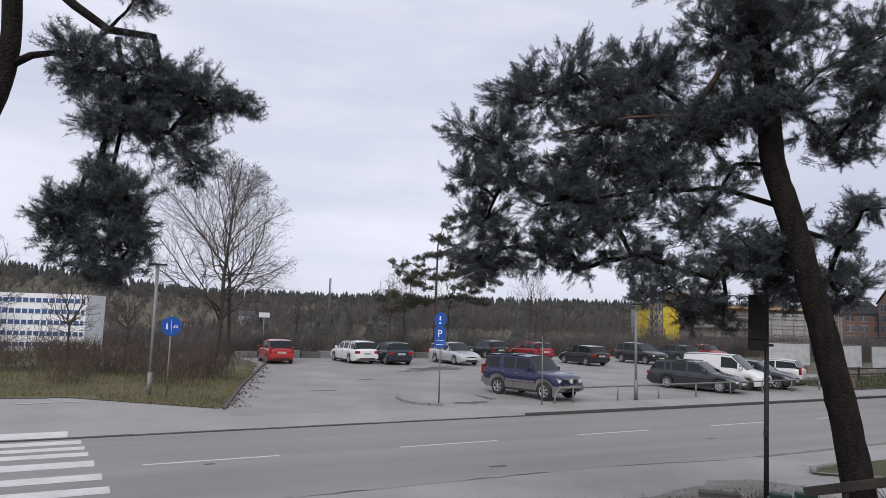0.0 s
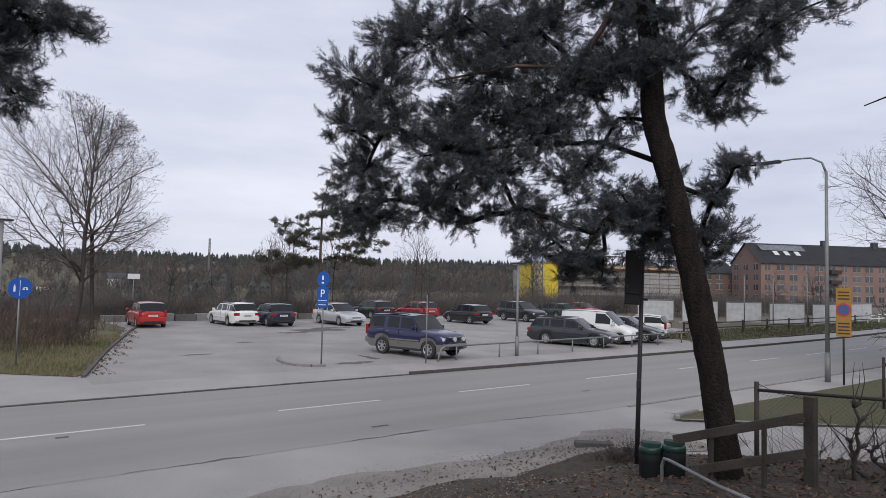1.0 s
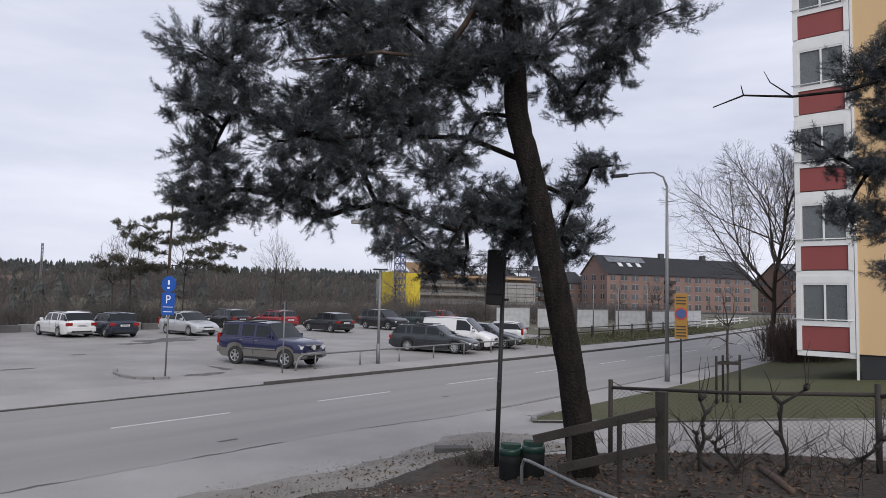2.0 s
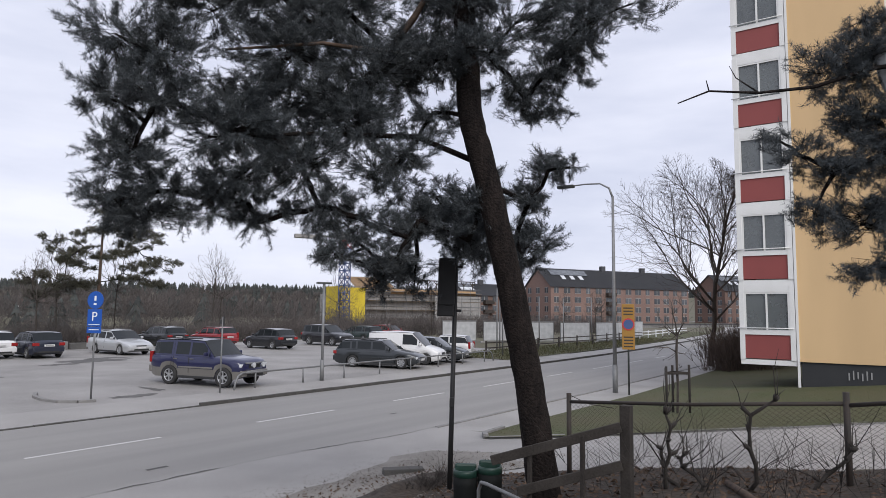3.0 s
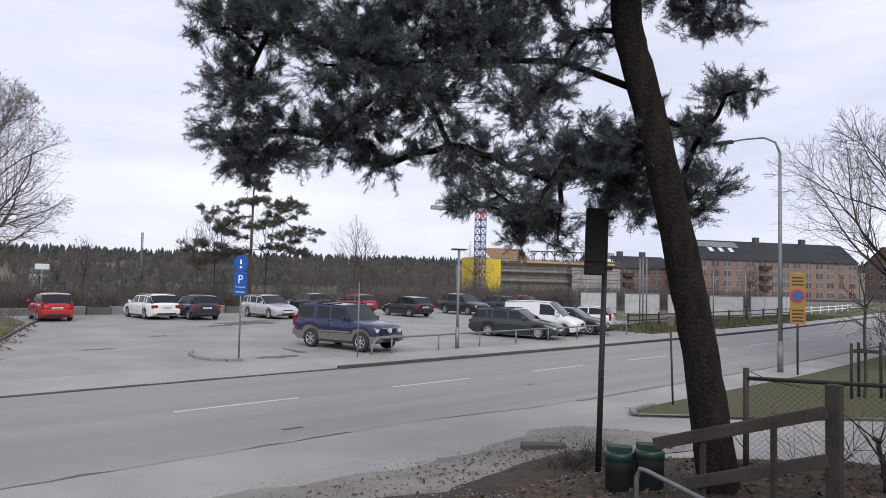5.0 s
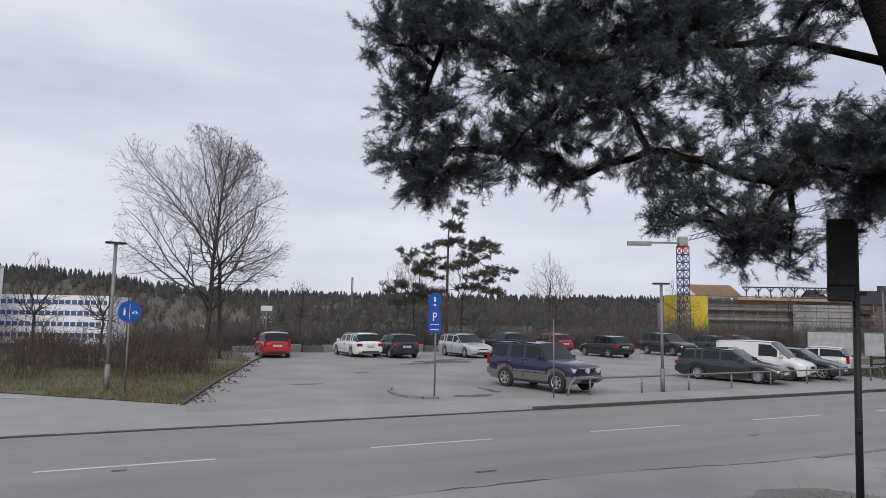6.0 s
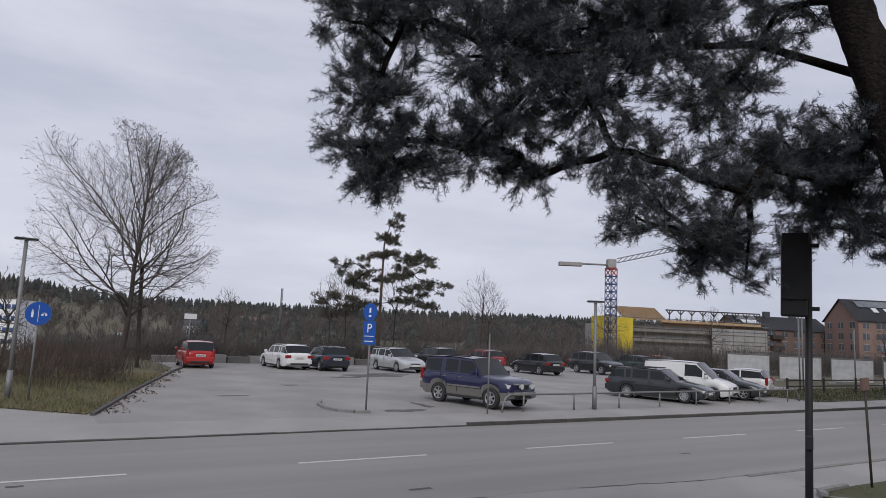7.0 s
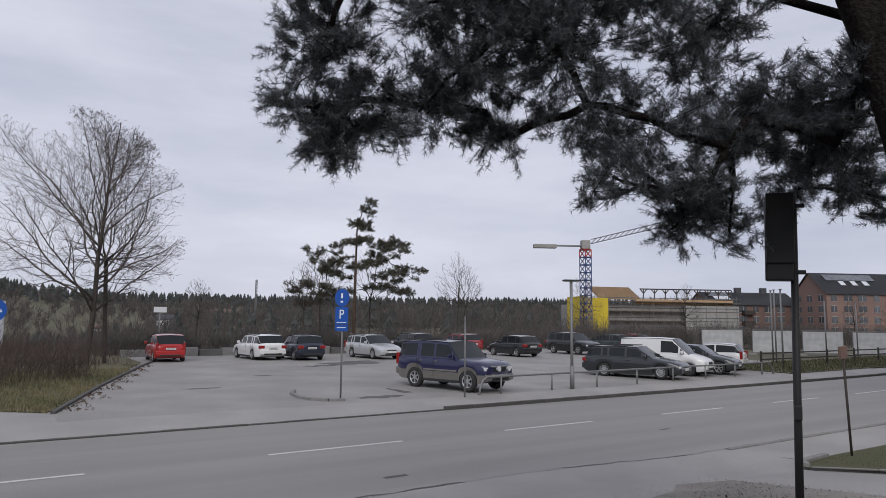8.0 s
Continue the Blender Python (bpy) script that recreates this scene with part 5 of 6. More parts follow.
# hoarding with white tarpaulins, rails and walls beyond the grass
for k in range(9):
    x0 = 44.5 + k * 3.5
    y0 = 20.6 - (x0 - 45.5) * 0.66
    y0 = max(y0, road_y(x0) + 10.5)
    h = empty("site_fence_panel", pose(x0, y0, ground_z(x0, y0) + 0.02, 0, 0, -33 if x0 < 58 else 2), "site fence panel hung with white tarpaulin", "fence", "site fence")
    part("tarpaulin", boxes((0.06, 3.4, -0.02, 0.02, 0.2, 1.95)), M["tarpwhite"], h)
    part("panel_frame", boxes((0, 3.45, -0.03, 0.03, 2.0, 2.06), (0, 3.45, -0.03, 0.03, 0.1, 0.16), (0, 0.05, -0.03, 0.03, 0.0, 2.1), (3.4, 3.45, -0.03, 0.03, 0.0, 2.1)), M["steel"], h)
    part("foot_block", boxes((-0.3, 0.3, -0.12, 0.12, -0.05, 0.13), bevel=0.02), M["concrete"], h)
for k in range(16):
    x0 = 34 + k * 4.2
    y0 = road_y(x0) + 9.6
    g = empty("low_fence", pose(x0, y0, ground_z(x0, y0) + 0.02, 0, 0, 1), "low dark rail fence beside the grass", "fence", "low fences")
    part("fence_rail", boxes((0, 4.2, -0.03, 0.03, 0.42, 0.5), (0, 4.2, -0.03, 0.03, 0.78, 0.86)), M["rust"] if k < 9 else M["signwhite"], g)
    part("fence_post", boxes((-0.05, 0.05, -0.05, 0.05, 0, 0.95)), M["rust"] if k < 9 else M["signwhite"], g)
wl_ = empty("long_wall", Matrix(), "long grey wall with a dark coping", "wall")
part("wall_face", box(bmesh.new(), 0, 120, 0, 0.4, -2, 0.9, Matrix.Translation((62, 62, 0)) @ Matrix.Rotation(radians(-22), 4, "Z")), M["kerb"], wl_)
part("coping", box(bmesh.new(), -0.2, 120.2, -0.15, 0.55, 0.9, 1.15, Matrix.Translation((62, 62, 0)) @ Matrix.Rotation(radians(-22), 4, "Z")), M["slate"], wl_)

# white office with blue window bands, far down in the valley
of = empty("office_building", Matrix(), "long white office building with blue window bands", "building")
oa = math.atan2(220.5 - 233.3, -1.8 + 35.8)
om = Matrix.Translation((-40.6, 233.3, -10.6)) @ Matrix.Rotation(oa, 4, "Z")
part("outer_wall", box(bmesh.new(), 0, 36.5, 0, 16, 0, 18.6, om), M["officewhite"], of)
for f in range(5):
    z = 2.2 + f * 3.4
    part("window_band", box(bmesh.new(), 1.2, 36.0, -0.12, 0.05, z, z + 1.35, om), M["officeblue"], of)
    for k in range(18):
        part("window_post", box(bmesh.new(), 2.4 + k * 1.9, 2.75 + k * 1.9, -0.2, -0.1, z, z + 1.35, om), M["officewhite"], of)
ch = empty("white_hall", Matrix(), "tall white hall with a slanting roof", "building")
cm = Matrix.Translation((-54.0, 214, -11))
FOOT, RISE = ((0, 0), (14.5, 0), (18.5, 12), (3, 12)), (21.1, 22.9, 27.0, 24.7)
bm = bmesh.new()
vs = [bm.verts.new(cm @ Vector((px, py, 0))) for px, py in FOOT] + [bm.verts.new(cm @ Vector((px, py, h))) for (px, py), h in zip(FOOT, RISE)]
for f in ((0, 1, 5, 4), (1, 2, 6, 5), (2, 3, 7, 6), (3, 0, 4, 7)):
    bm.faces.new([vs[i] for i in f])
part("outer_wall", bm, M["officewhite"], ch)
bm = bmesh.new()
up = [cm @ Vector((px, py, h + 0.05)) for (px, py), h in zip(FOOT, RISE)]
vs = [bm.verts.new(p) for p in up] + [bm.verts.new(p + Vector((0, 0, 0.5))) for p in up]
for f in ((3, 2, 1, 0), (4, 5, 6, 7), (0, 1, 5, 4), (1, 2, 6, 5), (2, 3, 7, 6), (3, 0, 4, 7)):
    bm.faces.new([vs[i] for i in f])
part("roof", bm, M["concrete"], ch, "pale grey slanting roof")
for k in range(4):
    p, q = up[0].lerp(up[1], 0.15 + 0.2 * k), up[3].lerp(up[2], 0.15 + 0.2 * k)
    c, d = p.lerp(q, 0.5), (q - p) * 0.3
    bm = boxes((-0.9, 0.9, -d.length, d.length, 0.5, 0.75))
    bmesh.ops.transform(bm, matrix=Matrix.Translation(c) @ d.to_track_quat("Y", "Z").to_matrix().to_4x4(), verts=bm.verts)
    part("skylight", bm, M["farglass"], ch)
part("roof_unit", box(bmesh.new(), 8.2, 10.4, 8, 10, 23.0, 26.6, cm), M["concrete"], ch)
bw = empty("white_block", Matrix(), "large white block on the hill", "building")
bmx = Matrix.Translation((-126, 378, 11)) @ Matrix.Rotation(oa, 4, "Z")
part("outer_wall", box(bmesh.new(), 0, 52, 0, 25, 0, 22.5, bmx), M["officewhite"], bw)
bm = bmesh.new()
for k in range(9):
    for r_ in range(2):
        box(bm, 36 + k * 1.7, 37 + k * 1.7, -0.2, 0.05, 15 + r_ * 3.4, 16.2 + r_ * 3.4, bmx)
part("window", bm, M["farglass"], bw)


def mast_of(x, y, z0m, z1m, name, label, w=0.9):
    top = empty(name, Matrix(), label, "mast")
    A, B = [], []
    n = 12
    for k in range(n):
        za, zb = z0m + (z1m - z0m) * k / n, z0m + (z1m - z0m) * (k + 1) / n
        for i in range(3):
            a, b = 2 * math.pi * i / 3, 2 * math.pi * (i + 1) / 3
            A += [(x + w * math.cos(a), y + w * math.sin(a), za)] * 2
            B += [(x + w * math.cos(a), y + w * math.sin(a), zb), (x + w * math.cos(b), y + w * math.sin(b), zb)]
    sticks("lattice", A, B, 0.16, 0.16, M["steel"], top, 3)


mast_of(-54.7, 281.7, 0, 34.3, "radio_mast", "slim lattice radio mast behind the white hall", 0.8)
mast_of(232 * 0.55, 700 * 0.55, 4, 27.5, "radio_mast", "slim lattice radio mast on the wooded ridge", 0.6)


# ---------------------------------------------------------------- trees
def grow_web(points, nodes, rng, pull=0.0):
    """Joins each point to the nearest node of what has grown so far, from the nearest outward; gives nodes and parents."""
    pos = [np.array(p, float) for p in nodes]
    par = [i - 1 for i in range(len(nodes))]
    pts = sorted((np.array(p, float) for p in points), key=lambda p: min(np.linalg.norm(p - n) for n in pos))
    arr = np.zeros((len(pos) + 2 * len(pts) + 2, 3))
    arr[: len(pos)] = pos
    n = len(pos)
    root = pos[0]
    depth = np.zeros(len(arr))
    for p in pts:
        d = np.linalg.norm(arr[:n] - p, axis=1) + pull * depth[:n]
        k = int(np.argmin(d))
        mid = (arr[k] + p) / 2 + rng.normal(0, 0.045, 3) * np.linalg.norm(p - arr[k])
        arr[n], arr[n + 1] = mid, p
        depth[n], depth[n + 1] = depth[k] + np.linalg.norm(mid - arr[k]), depth[k] + np.linalg.norm(p - arr[k])
        par += [k, n]
        n += 2
    return arr[:n], par


def web_segments(arr, par, tip, power, cap):
    """Starts, ends and radii, thicker where more twigs hang on."""
    load = np.ones(len(arr))
    for i in range(len(arr) - 1, 0, -1):
        if par[i] >= 0:
            load[par[i]] += load[i]
    r = np.minimum(cap, tip * load ** power)
    idx = [i for i in range(len(arr)) if par[i] >= 0]
    a, b = arr[[par[i] for i in idx]], arr[idx]
    rb = r[idx]
    ra = np.minimum(r[[par[i] for i in idx]], rb * 1.5)
    return a, b, ra, rb


def bare_tree(name, x, y, height, label, seed, width=4.5, low=0.22, count=900, r0=0.16, buds=0, stems=1, mat="twig", tip=0.0055, shoots=5):
    """A leafless tree: trunk, limbs grown towards points of a domed crown, and fine shoots."""
    rng = np.random.default_rng(seed)
    t = empty(name, Matrix(), label, "tree")
    g = ground_z(x, y)
    pts = []
    while len(pts) < count:
        u = rng.uniform(-1, 1, 3)
        if np.linalg.norm(u) > 1 or np.linalg.norm(u) < rng.random() * 0.8:
            continue
        zz = low + (1 - low) * (u[2] * 0.5 + 0.5)
        k = 1.0 - 0.35 * max(0.0, u[2])
        pts.append((x + u[0] * width * k, y + u[1] * width * k, g + height * zz))
    nodes = [(x + 0.006 * height * q * math.sin(seed), y + 0.004 * height * math.cos(q * 1.7), g - 0.1 + height * (low + 0.28) * q / 5) for q in range(6)]
    arr, par = grow_web(pts, nodes, rng, 0.72)
    a, b, ra, rb = web_segments(arr, par, tip, 0.44, r0)
    thick, mid = ra > r0 * 0.4, (ra <= r0 * 0.4)
    if thick.any():
        sticks("trunk", a[thick], b[thick], ra[thick], rb[thick], M["greybark"] if mat == "twig" else M[mat], t, 8)
    tagged(sticks("branch_web", a[mid], b[mid], ra[mid], rb[mid], M[mat], t, 4), kind="stuff")
    fine = np.where(rb < tip * 2.2)[0]
    s = np.repeat(b[fine], shoots, 0)
    d = np.repeat(b[fine] - a[fine], shoots, 0)
    d /= np.linalg.norm(d, axis=1, keepdims=True) + 1e-9
    ln = rng.uniform(0.04, 0.10, (len(s), 1)) * width * 0.9
    e = s + (d * 0.8 + rng.normal(0, 0.45, s.shape) + np.array((0, 0, 0.35))) * ln
    tagged(sticks("shoot_web", s, e, tip * 0.75, tip * 0.4, M[mat], t, 3), kind="stuff")
    if buds:
        pick = rng.choice(len(e), min(buds, len(e)), replace=False)
        tagged(sticks("bud_web", e[pick], e[pick] + rng.normal(0, 0.06, (len(pick), 3)), 0.028, 0.01, M["shrub"], t, 3), kind="stuff")
    return t


def ascending_tree(name, x, y, height, label, seed, width=4.7, r0=0.2, fork=0.2, tip=0.0055, buds=0, scaffolds=15, lean=(0.0, 0.0)):
    """A leafless tree that forks low into rising limbs, each with side branches and fine shoots, inside an egg-shaped crown."""
    rng = np.random.default_rng(seed)
    t = empty(name, Matrix(), label, "tree")
    g = ground_z(x, y) - 0.1
    mid = np.array((x + lean[0], y + lean[1], g + height * 0.57))
    axes = np.array((width, width, height * 0.43))
    up = np.array((0, 0, 1.0))
    segs = {"trunk": [], "branch_web": [], "shoot_web": []}
    ends = []

    def room(p, d):
        a = (p - mid) / axes
        b = d / axes
        q = a @ b
        disc = q * q - (b @ b) * (a @ a - 1)
        return 0.0 if disc <= 0 else max(0.0, (-q + math.sqrt(disc)) / (b @ b))

    def aside(d, angle):
        w = rng.normal(size=3)
        w -= d * (w @ d)
        w /= np.linalg.norm(w)
        return d * math.cos(angle) + w * math.sin(angle)

    def limb(p, d, length, r, level):
        n = max(3, int(length / (0.55, 0.4, 0.3, 0.2)[level]))
        kind = "trunk" if r > 0.06 else ("branch_web" if level < 3 else "shoot_web")
        pts = [p]
        for i in range(n):
            d = d + rng.normal(0, (0.05, 0.10, 0.13, 0.16)[level], 3) + up * (0.03, 0.035, 0.04, 0.05)[level]
            d = d / np.linalg.norm(d)
            ra, rb = (max(tip * 0.5, r * (1 - 0.85 * k / n)) for k in (i, i + 1))
            q = p + d * length / n
            segs[kind if ra > 0.06 or kind != "trunk" else "branch_web"].append((p, q, ra, rb))
            p = q
            pts.append((p, d, i + 1, rb))
        if level == 3:
            ends.append(p)
            return
        sides = (scaffolds, 14, 10)[level]
        for k in range(sides):
            f = (fork if level == 0 else 0.18) + ((0.84 if level == 0 else 0.95) - (fork if level == 0 else 0.18)) * (k + rng.random() * 0.8) / sides
            q, e, _, rb = pts[min(n, max(1, round(f * n)))]
            e2 = aside(e, math.radians((70 - 58 * f, 42, 45)[level] + rng.normal(0, 7)))
            e2 = e2 / np.linalg.norm(e2)
            ln = min((99, 0.62 * length * (1.15 - f), 0.7 * length * (1.1 - f) + 0.1)[level], room(q, e2) * rng.uniform(0.86, 1.04))
            if ln > 0.15:
                limb(q, e2, ln, (rb * (0.55 if level == 0 else 0.5)) if level < 2 else tip, level + 1)

    limb(np.array((x, y, g)), np.array((0.03, 0.0, 1.0)), height * 0.97, r0, 0)
    for part_name, rows in segs.items():
        if rows:
            ob = sticks(part_name, np.array([q[0] for q in rows]), np.array([q[1] for q in rows]), np.array([q[2] for q in rows]), np.array([q[3] for q in rows]),
                        M["greybark" if part_name == "trunk" else "twig"], t, 8 if part_name == "trunk" else 4 if part_name == "branch_web" else 3)
            if part_name != "trunk":
                tagged(ob, kind="stuff")
    if buds:
        e = np.array(ends)[rng.choice(len(ends), min(buds, len(ends)), replace=False)]
        tagged(sticks("bud_web", e, e + rng.normal(0, 0.05, e.shape), 0.016, 0.008, M["shrub"], t, 3), kind="stuff")
    return t


def needles(name, centres, dirs, length, count, mat, parent, rng, width=0.006):
    """Tufts of needles: at each centre a fan of thin triangles that sweep along the twig's direction."""
    c = np.repeat(np.asarray(centres, float), count, 0)
    d = np.repeat(np.asarray(dirs, float), count, 0)
    n = len(c)
    v = rng.normal(0, 1, (n, 3))
    v /= np.linalg.norm(v, axis=1, keepdims=True)
    v = v + d * 0.75
    v /= np.linalg.norm(v, axis=1, keepdims=True)
    start = c + d * rng.uniform(-0.09, 0.07, (n, 1))
    tip = start + v * length * rng.uniform(0.65, 1.15, (n, 1))
    side = np.cross(v, rng.normal(0, 1, (n, 3)))
    side /= np.linalg.norm(side, axis=1, keepdims=True) + 1e-9
    w = width * rng.uniform(0.7, 1.3, (n, 1))
    verts = np.stack([start - side * w, start + side * w, tip], 1).reshape(-1, 3)
    faces = np.arange(3 * n).reshape(-1, 3)
    return raw_mesh(name, verts, faces, mat, parent)


def pine_crown(tree, pads, stem, tufts, seed, needle=0.062, count=46, width=0.0021, twig=0.0036, flat=0.75, fill=True, spacing=9, tip=0.011, shoot=0.075, mat="needle"):
    """Limbs that fork from the trunk from pad to pad, twigs inside each pad, and needle tufts on the twigs."""
    rng = np.random.default_rng(seed)
    arr, par = grow_web([p[:3] for p in pads], stem, rng, 0.15)
    a, b, ra, rb = web_segments(arr, par, tip, 0.45, 0.034)
    live = np.arange(len(a)) >= len(stem) - 1
    for k in np.where(live)[0]:
        m = (a[k] + b[k]) / 2 + rng.normal(0, 0.045, 3) * np.linalg.norm(b[k] - a[k])
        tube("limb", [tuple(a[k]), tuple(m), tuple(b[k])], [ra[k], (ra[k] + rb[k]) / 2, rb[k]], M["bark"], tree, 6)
    pads = list(pads)
    if fill:
        for k in np.where(live)[0]:
            if np.linalg.norm(b[k] - a[k]) > 0.3 and rng.random() < 0.8:
                q = a[k] + (b[k] - a[k]) * rng.uniform(0.3, 0.7) + rng.normal(0, 0.15, 3)
                pads.append((*q, rng.uniform(0.22, 0.42)))
    vol = np.array([r ** 2.1 for *_, r in pads])
    share = np.maximum(8, (tufts * vol / vol.sum())).astype(int)
    twa, twb, tc, td = [], [], [], []
    for (px, py, pz, r), n in zip(pads, share):
        c = np.array((px, py, pz))
        k = int(np.argmin(np.linalg.norm(arr - c, axis=1) + (np.linalg.norm(arr - c, axis=1) < 0.02) * 9))
        back = arr[k] - c
        back = back / (np.linalg.norm(back) + 1e-9) * min(r, np.linalg.norm(back))
        sub = max(3, int(n / spacing))
        for _ in range(sub):
            u = rng.normal(0, 1, 3)
            u /= np.linalg.norm(u)
            e = c + u * r * np.array((1, 1, flat)) * rng.uniform(0.4, 1.08)
            s = c + back * rng.uniform(0, 0.8) + rng.normal(0, 0.05, 3)
            bend = (s + e) / 2 + rng.normal(0, 0.07, 3)
            twa += [s, bend]
            twb += [bend, e]
            dd0 = (e - bend) / (np.linalg.norm(e - bend) + 1e-9)
            for w in range(max(1, int(n / sub / 3))):
                f = 1 - (w * 3 * sub / n) ** 1.2 * 0.75
                root = bend + (e - bend) * f
                dd = dd0 * 0.8 + np.array((0, 0, 0.25)) + rng.normal(0, 0.5, 3) * (w > 0)
                dd /= np.linalg.norm(dd)
                reach = shoot * rng.uniform(0.6, 1.2)
                for k in (0.4, 0.72, 1.0):
                    tc.append(root + dd * reach * k + rng.normal(0, 0.35, 3) * shoot)
                    td.append(dd)
                twa.append(root)
                twb.append(root + dd * reach)
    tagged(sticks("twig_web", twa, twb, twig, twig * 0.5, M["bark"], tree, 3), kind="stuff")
    tagged(needles("crown", tc, td, needle, count, M[mat], tree, rng, width), kind="stuff")


# the big pine by the fence
pine = empty("pine_tree", Matrix(), "tall leaning pine with dark rough bark and dense needles", "tree")
TRUNK = [(1.34, -11.48, 0.44), (1.26, -11.41, 0.91), (1.1, -11.29, 2.25), (0.91, -11.12, 3.49), (0.71, -10.92, 4.73), (0.55, -10.75, 5.58), (0.5, -10.73, 6.42), (0.4, -10.69, 7.4), (0.37, -10.62, 9.08), (0.28, -10.53, 10.6)]
RAD = [0.24, 0.2, 0.175, 0.165, 0.155, 0.155, 0.145, 0.13, 0.1, 0.04]


def fine_path(pts, rad, n, rng, wob):
    t = np.linspace(0, len(pts) - 1, n)
    p = np.array(pts)
    i = np.arange(len(pts))
    q = np.stack([np.interp(t, i, p[:, k]) for k in range(3)], 1)
    q[1:-1] = (q[:-2] + 2 * q[1:-1] + q[2:]) / 4
    return q, np.interp(t, i, rad) * (1 + rng.normal(0, wob, n))


def bark_trunk(name, pts, rad, parent, mat, seed, n=70, sides=40, rough=0.085):
    """A trunk whose bark stands in raised plates and deep furrows."""
    rng = np.random.default_rng(seed)
    q, r = fine_path(pts, rad, n, rng, 0.01)
    vs, fs = tube_arrays([tuple(p) for p in q], list(r), sides, False)
    out = []
    for i, v in enumerate(vs):
        c = Vector(q[i // sides])
        d = v - c
        h = noise.noise(Vector((v.x * 16, v.y * 16, v.z * 5.5))) + 0.6 * noise.noise(Vector((v.x * 38, v.y * 38, v.z * 14)))
        out.append(c + d * (1 + rough * h))
    return mesh_object(name, out, fs, mat, parent, smooth=True)


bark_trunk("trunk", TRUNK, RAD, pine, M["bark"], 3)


PADS_LOW = [(-2.8, -8.45, 6.02, 0.48), (-2.9, -8.3, 5.36, 0.3), (-2.5, -8.13, 4.78, 0.45), (-2.22, -7.93, 4.22, 0.38), (-1.9, -8.13, 4.5, 0.45), (-1.5, -8.4, 4.45, 0.4), (-1.0, -8.6, 4.2, 0.32), (-2.29, -8.56, 5.9, 0.62), (-1.72, -8.53, 6.66, 0.72), (-1.72, -8.99, 5.11, 0.68), (-1.15, -8.66, 4.39, 0.45), (-1.17, -9.27, 6.07, 0.8), (-0.93, -9.28, 4.86, 0.75), (-0.13, -9.51, 5.59, 0.7), (-0.13, -9.68, 4.21, 0.45), (-0.38, -9.35, 3.82, 0.36), (0.37, -9.76, 3.83, 0.36), (0.23, -9.7, 4.76, 0.45), (1.02, -9.84, 4.74, 0.36)]
PADS_HIGH = [(1.21, -10.18, 4.32, 0.38), (0.92, -9.96, 6.93, 0.75), (0.92, -11.18, 6.81, 0.7), (1.01, -12.03, 6.56, 0.55), (1.24, -12.63, 6.82, 0.42), (1.16, -11.2, 5.88, 0.45), (1.62, -11.35, 5.02, 0.33), (1.63, -10.82, 4.21, 0.36),
             (0.28, -9.87, 8.89, 1.1), (0.92, -11.33, 8.26, 0.9), (-0.46, -8.23, 5.88, 0.75), (-0.12, -9.22, 7.1, 0.85)]
PADS_HANG = [(1.91, -9.87, 4.74, 0.4), (2.84, -9.2, 4.14, 0.36), (2.88, -8.86, 3.89, 0.36), (1.12, -9.46, 4.34, 0.36), (1.0, -9.2, 3.74, 0.34), (0.61, -8.95, 4.0, 0.34), (0.29, -8.85, 4.33, 0.36), (2.41, -10.54, 4.85, 0.36), (2.69, -10.55, 4.24, 0.36), (2.6, -10.33, 3.75, 0.3), (1.49, -11.36, 4.98, 0.3), (1.45, -11.68, 4.97, 0.22), (1.57, -11.2, 5.8, 0.4), (1.36, -11.67, 6.15, 0.42), (0.43, -8.44, 3.86, 0.25), (0.9, -9.0, 3.51, 0.22), (1.7, -9.5, 4.57, 0.34), (2.7, -9.74, 4.02, 0.3)]
PADS_FILL = [(0.5, -10.2, 5.7, 0.5), (0.3, -10.4, 6.3, 0.55), (0.75, -10.9, 6.4, 0.45), (0.2, -10.1, 5.2, 0.4), (-0.6, -9.7, 5.4, 0.5), (-0.7, -9.2, 6.7, 0.7), (-1.6, -9.3, 6.9, 0.7), (-2.4, -8.8, 6.5, 0.42), (1.2, -11.5, 6.2, 0.4), (1.3, -11.9, 7.2, 0.6),
             (-0.2, -9.9, 4.9, 0.4), (0.5, -10.0, 4.3, 0.36), (-1.5, -9.0, 4.7, 0.5), (-0.6, -9.3, 4.4, 0.4), (1.5, -11.1, 4.6, 0.32), (0.6, -9.9, 7.7, 0.8), (-2.75, -8.8, 5.4, 0.32), (0.0, -9.6, 3.7, 0.3),
             (-0.3, -9.9, 6.2, 0.6), (0.5, -9.6, 6.3, 0.6), (-1.4, -8.8, 5.6, 0.5)]
PADS_FRONT = [(-2.49, -8.39, 4.85, 0.42), (-2.23, -8.72, 5.37, 0.45), (-2.5, -8.26, 4.32, 0.34), (-1.66, -8.82, 4.55, 0.4), (-1.56, -9.09, 5.18, 0.5), (-2.69, -8.44, 5.31, 0.42), (-1.83, -8.64, 4.28, 0.3), (1.34, -10.31, 3.95, 0.4), (0.9, -10.5, 4.05, 0.32), (1.07, -9.07, 3.7, 0.4), (0.7, -9.1, 3.5, 0.3), (1.3, -9.3, 3.45, 0.28), (1.48, -9.48, 4.5, 0.42), (-2.06, -7.6, 4.2, 0.4), (-2.5, -8.0, 4.35, 0.4), (-0.2, -8.9, 7.4, 0.6), (-0.6, -8.9, 5.0, 0.5), (0.0, -9.0, 5.9, 0.6), (0.1, -11.1, 6.25, 0.42), (0.0, -11.0, 6.95, 0.5), (-0.15, -11.0, 7.7, 0.6), (0.35, -11.25, 7.3, 0.5)]
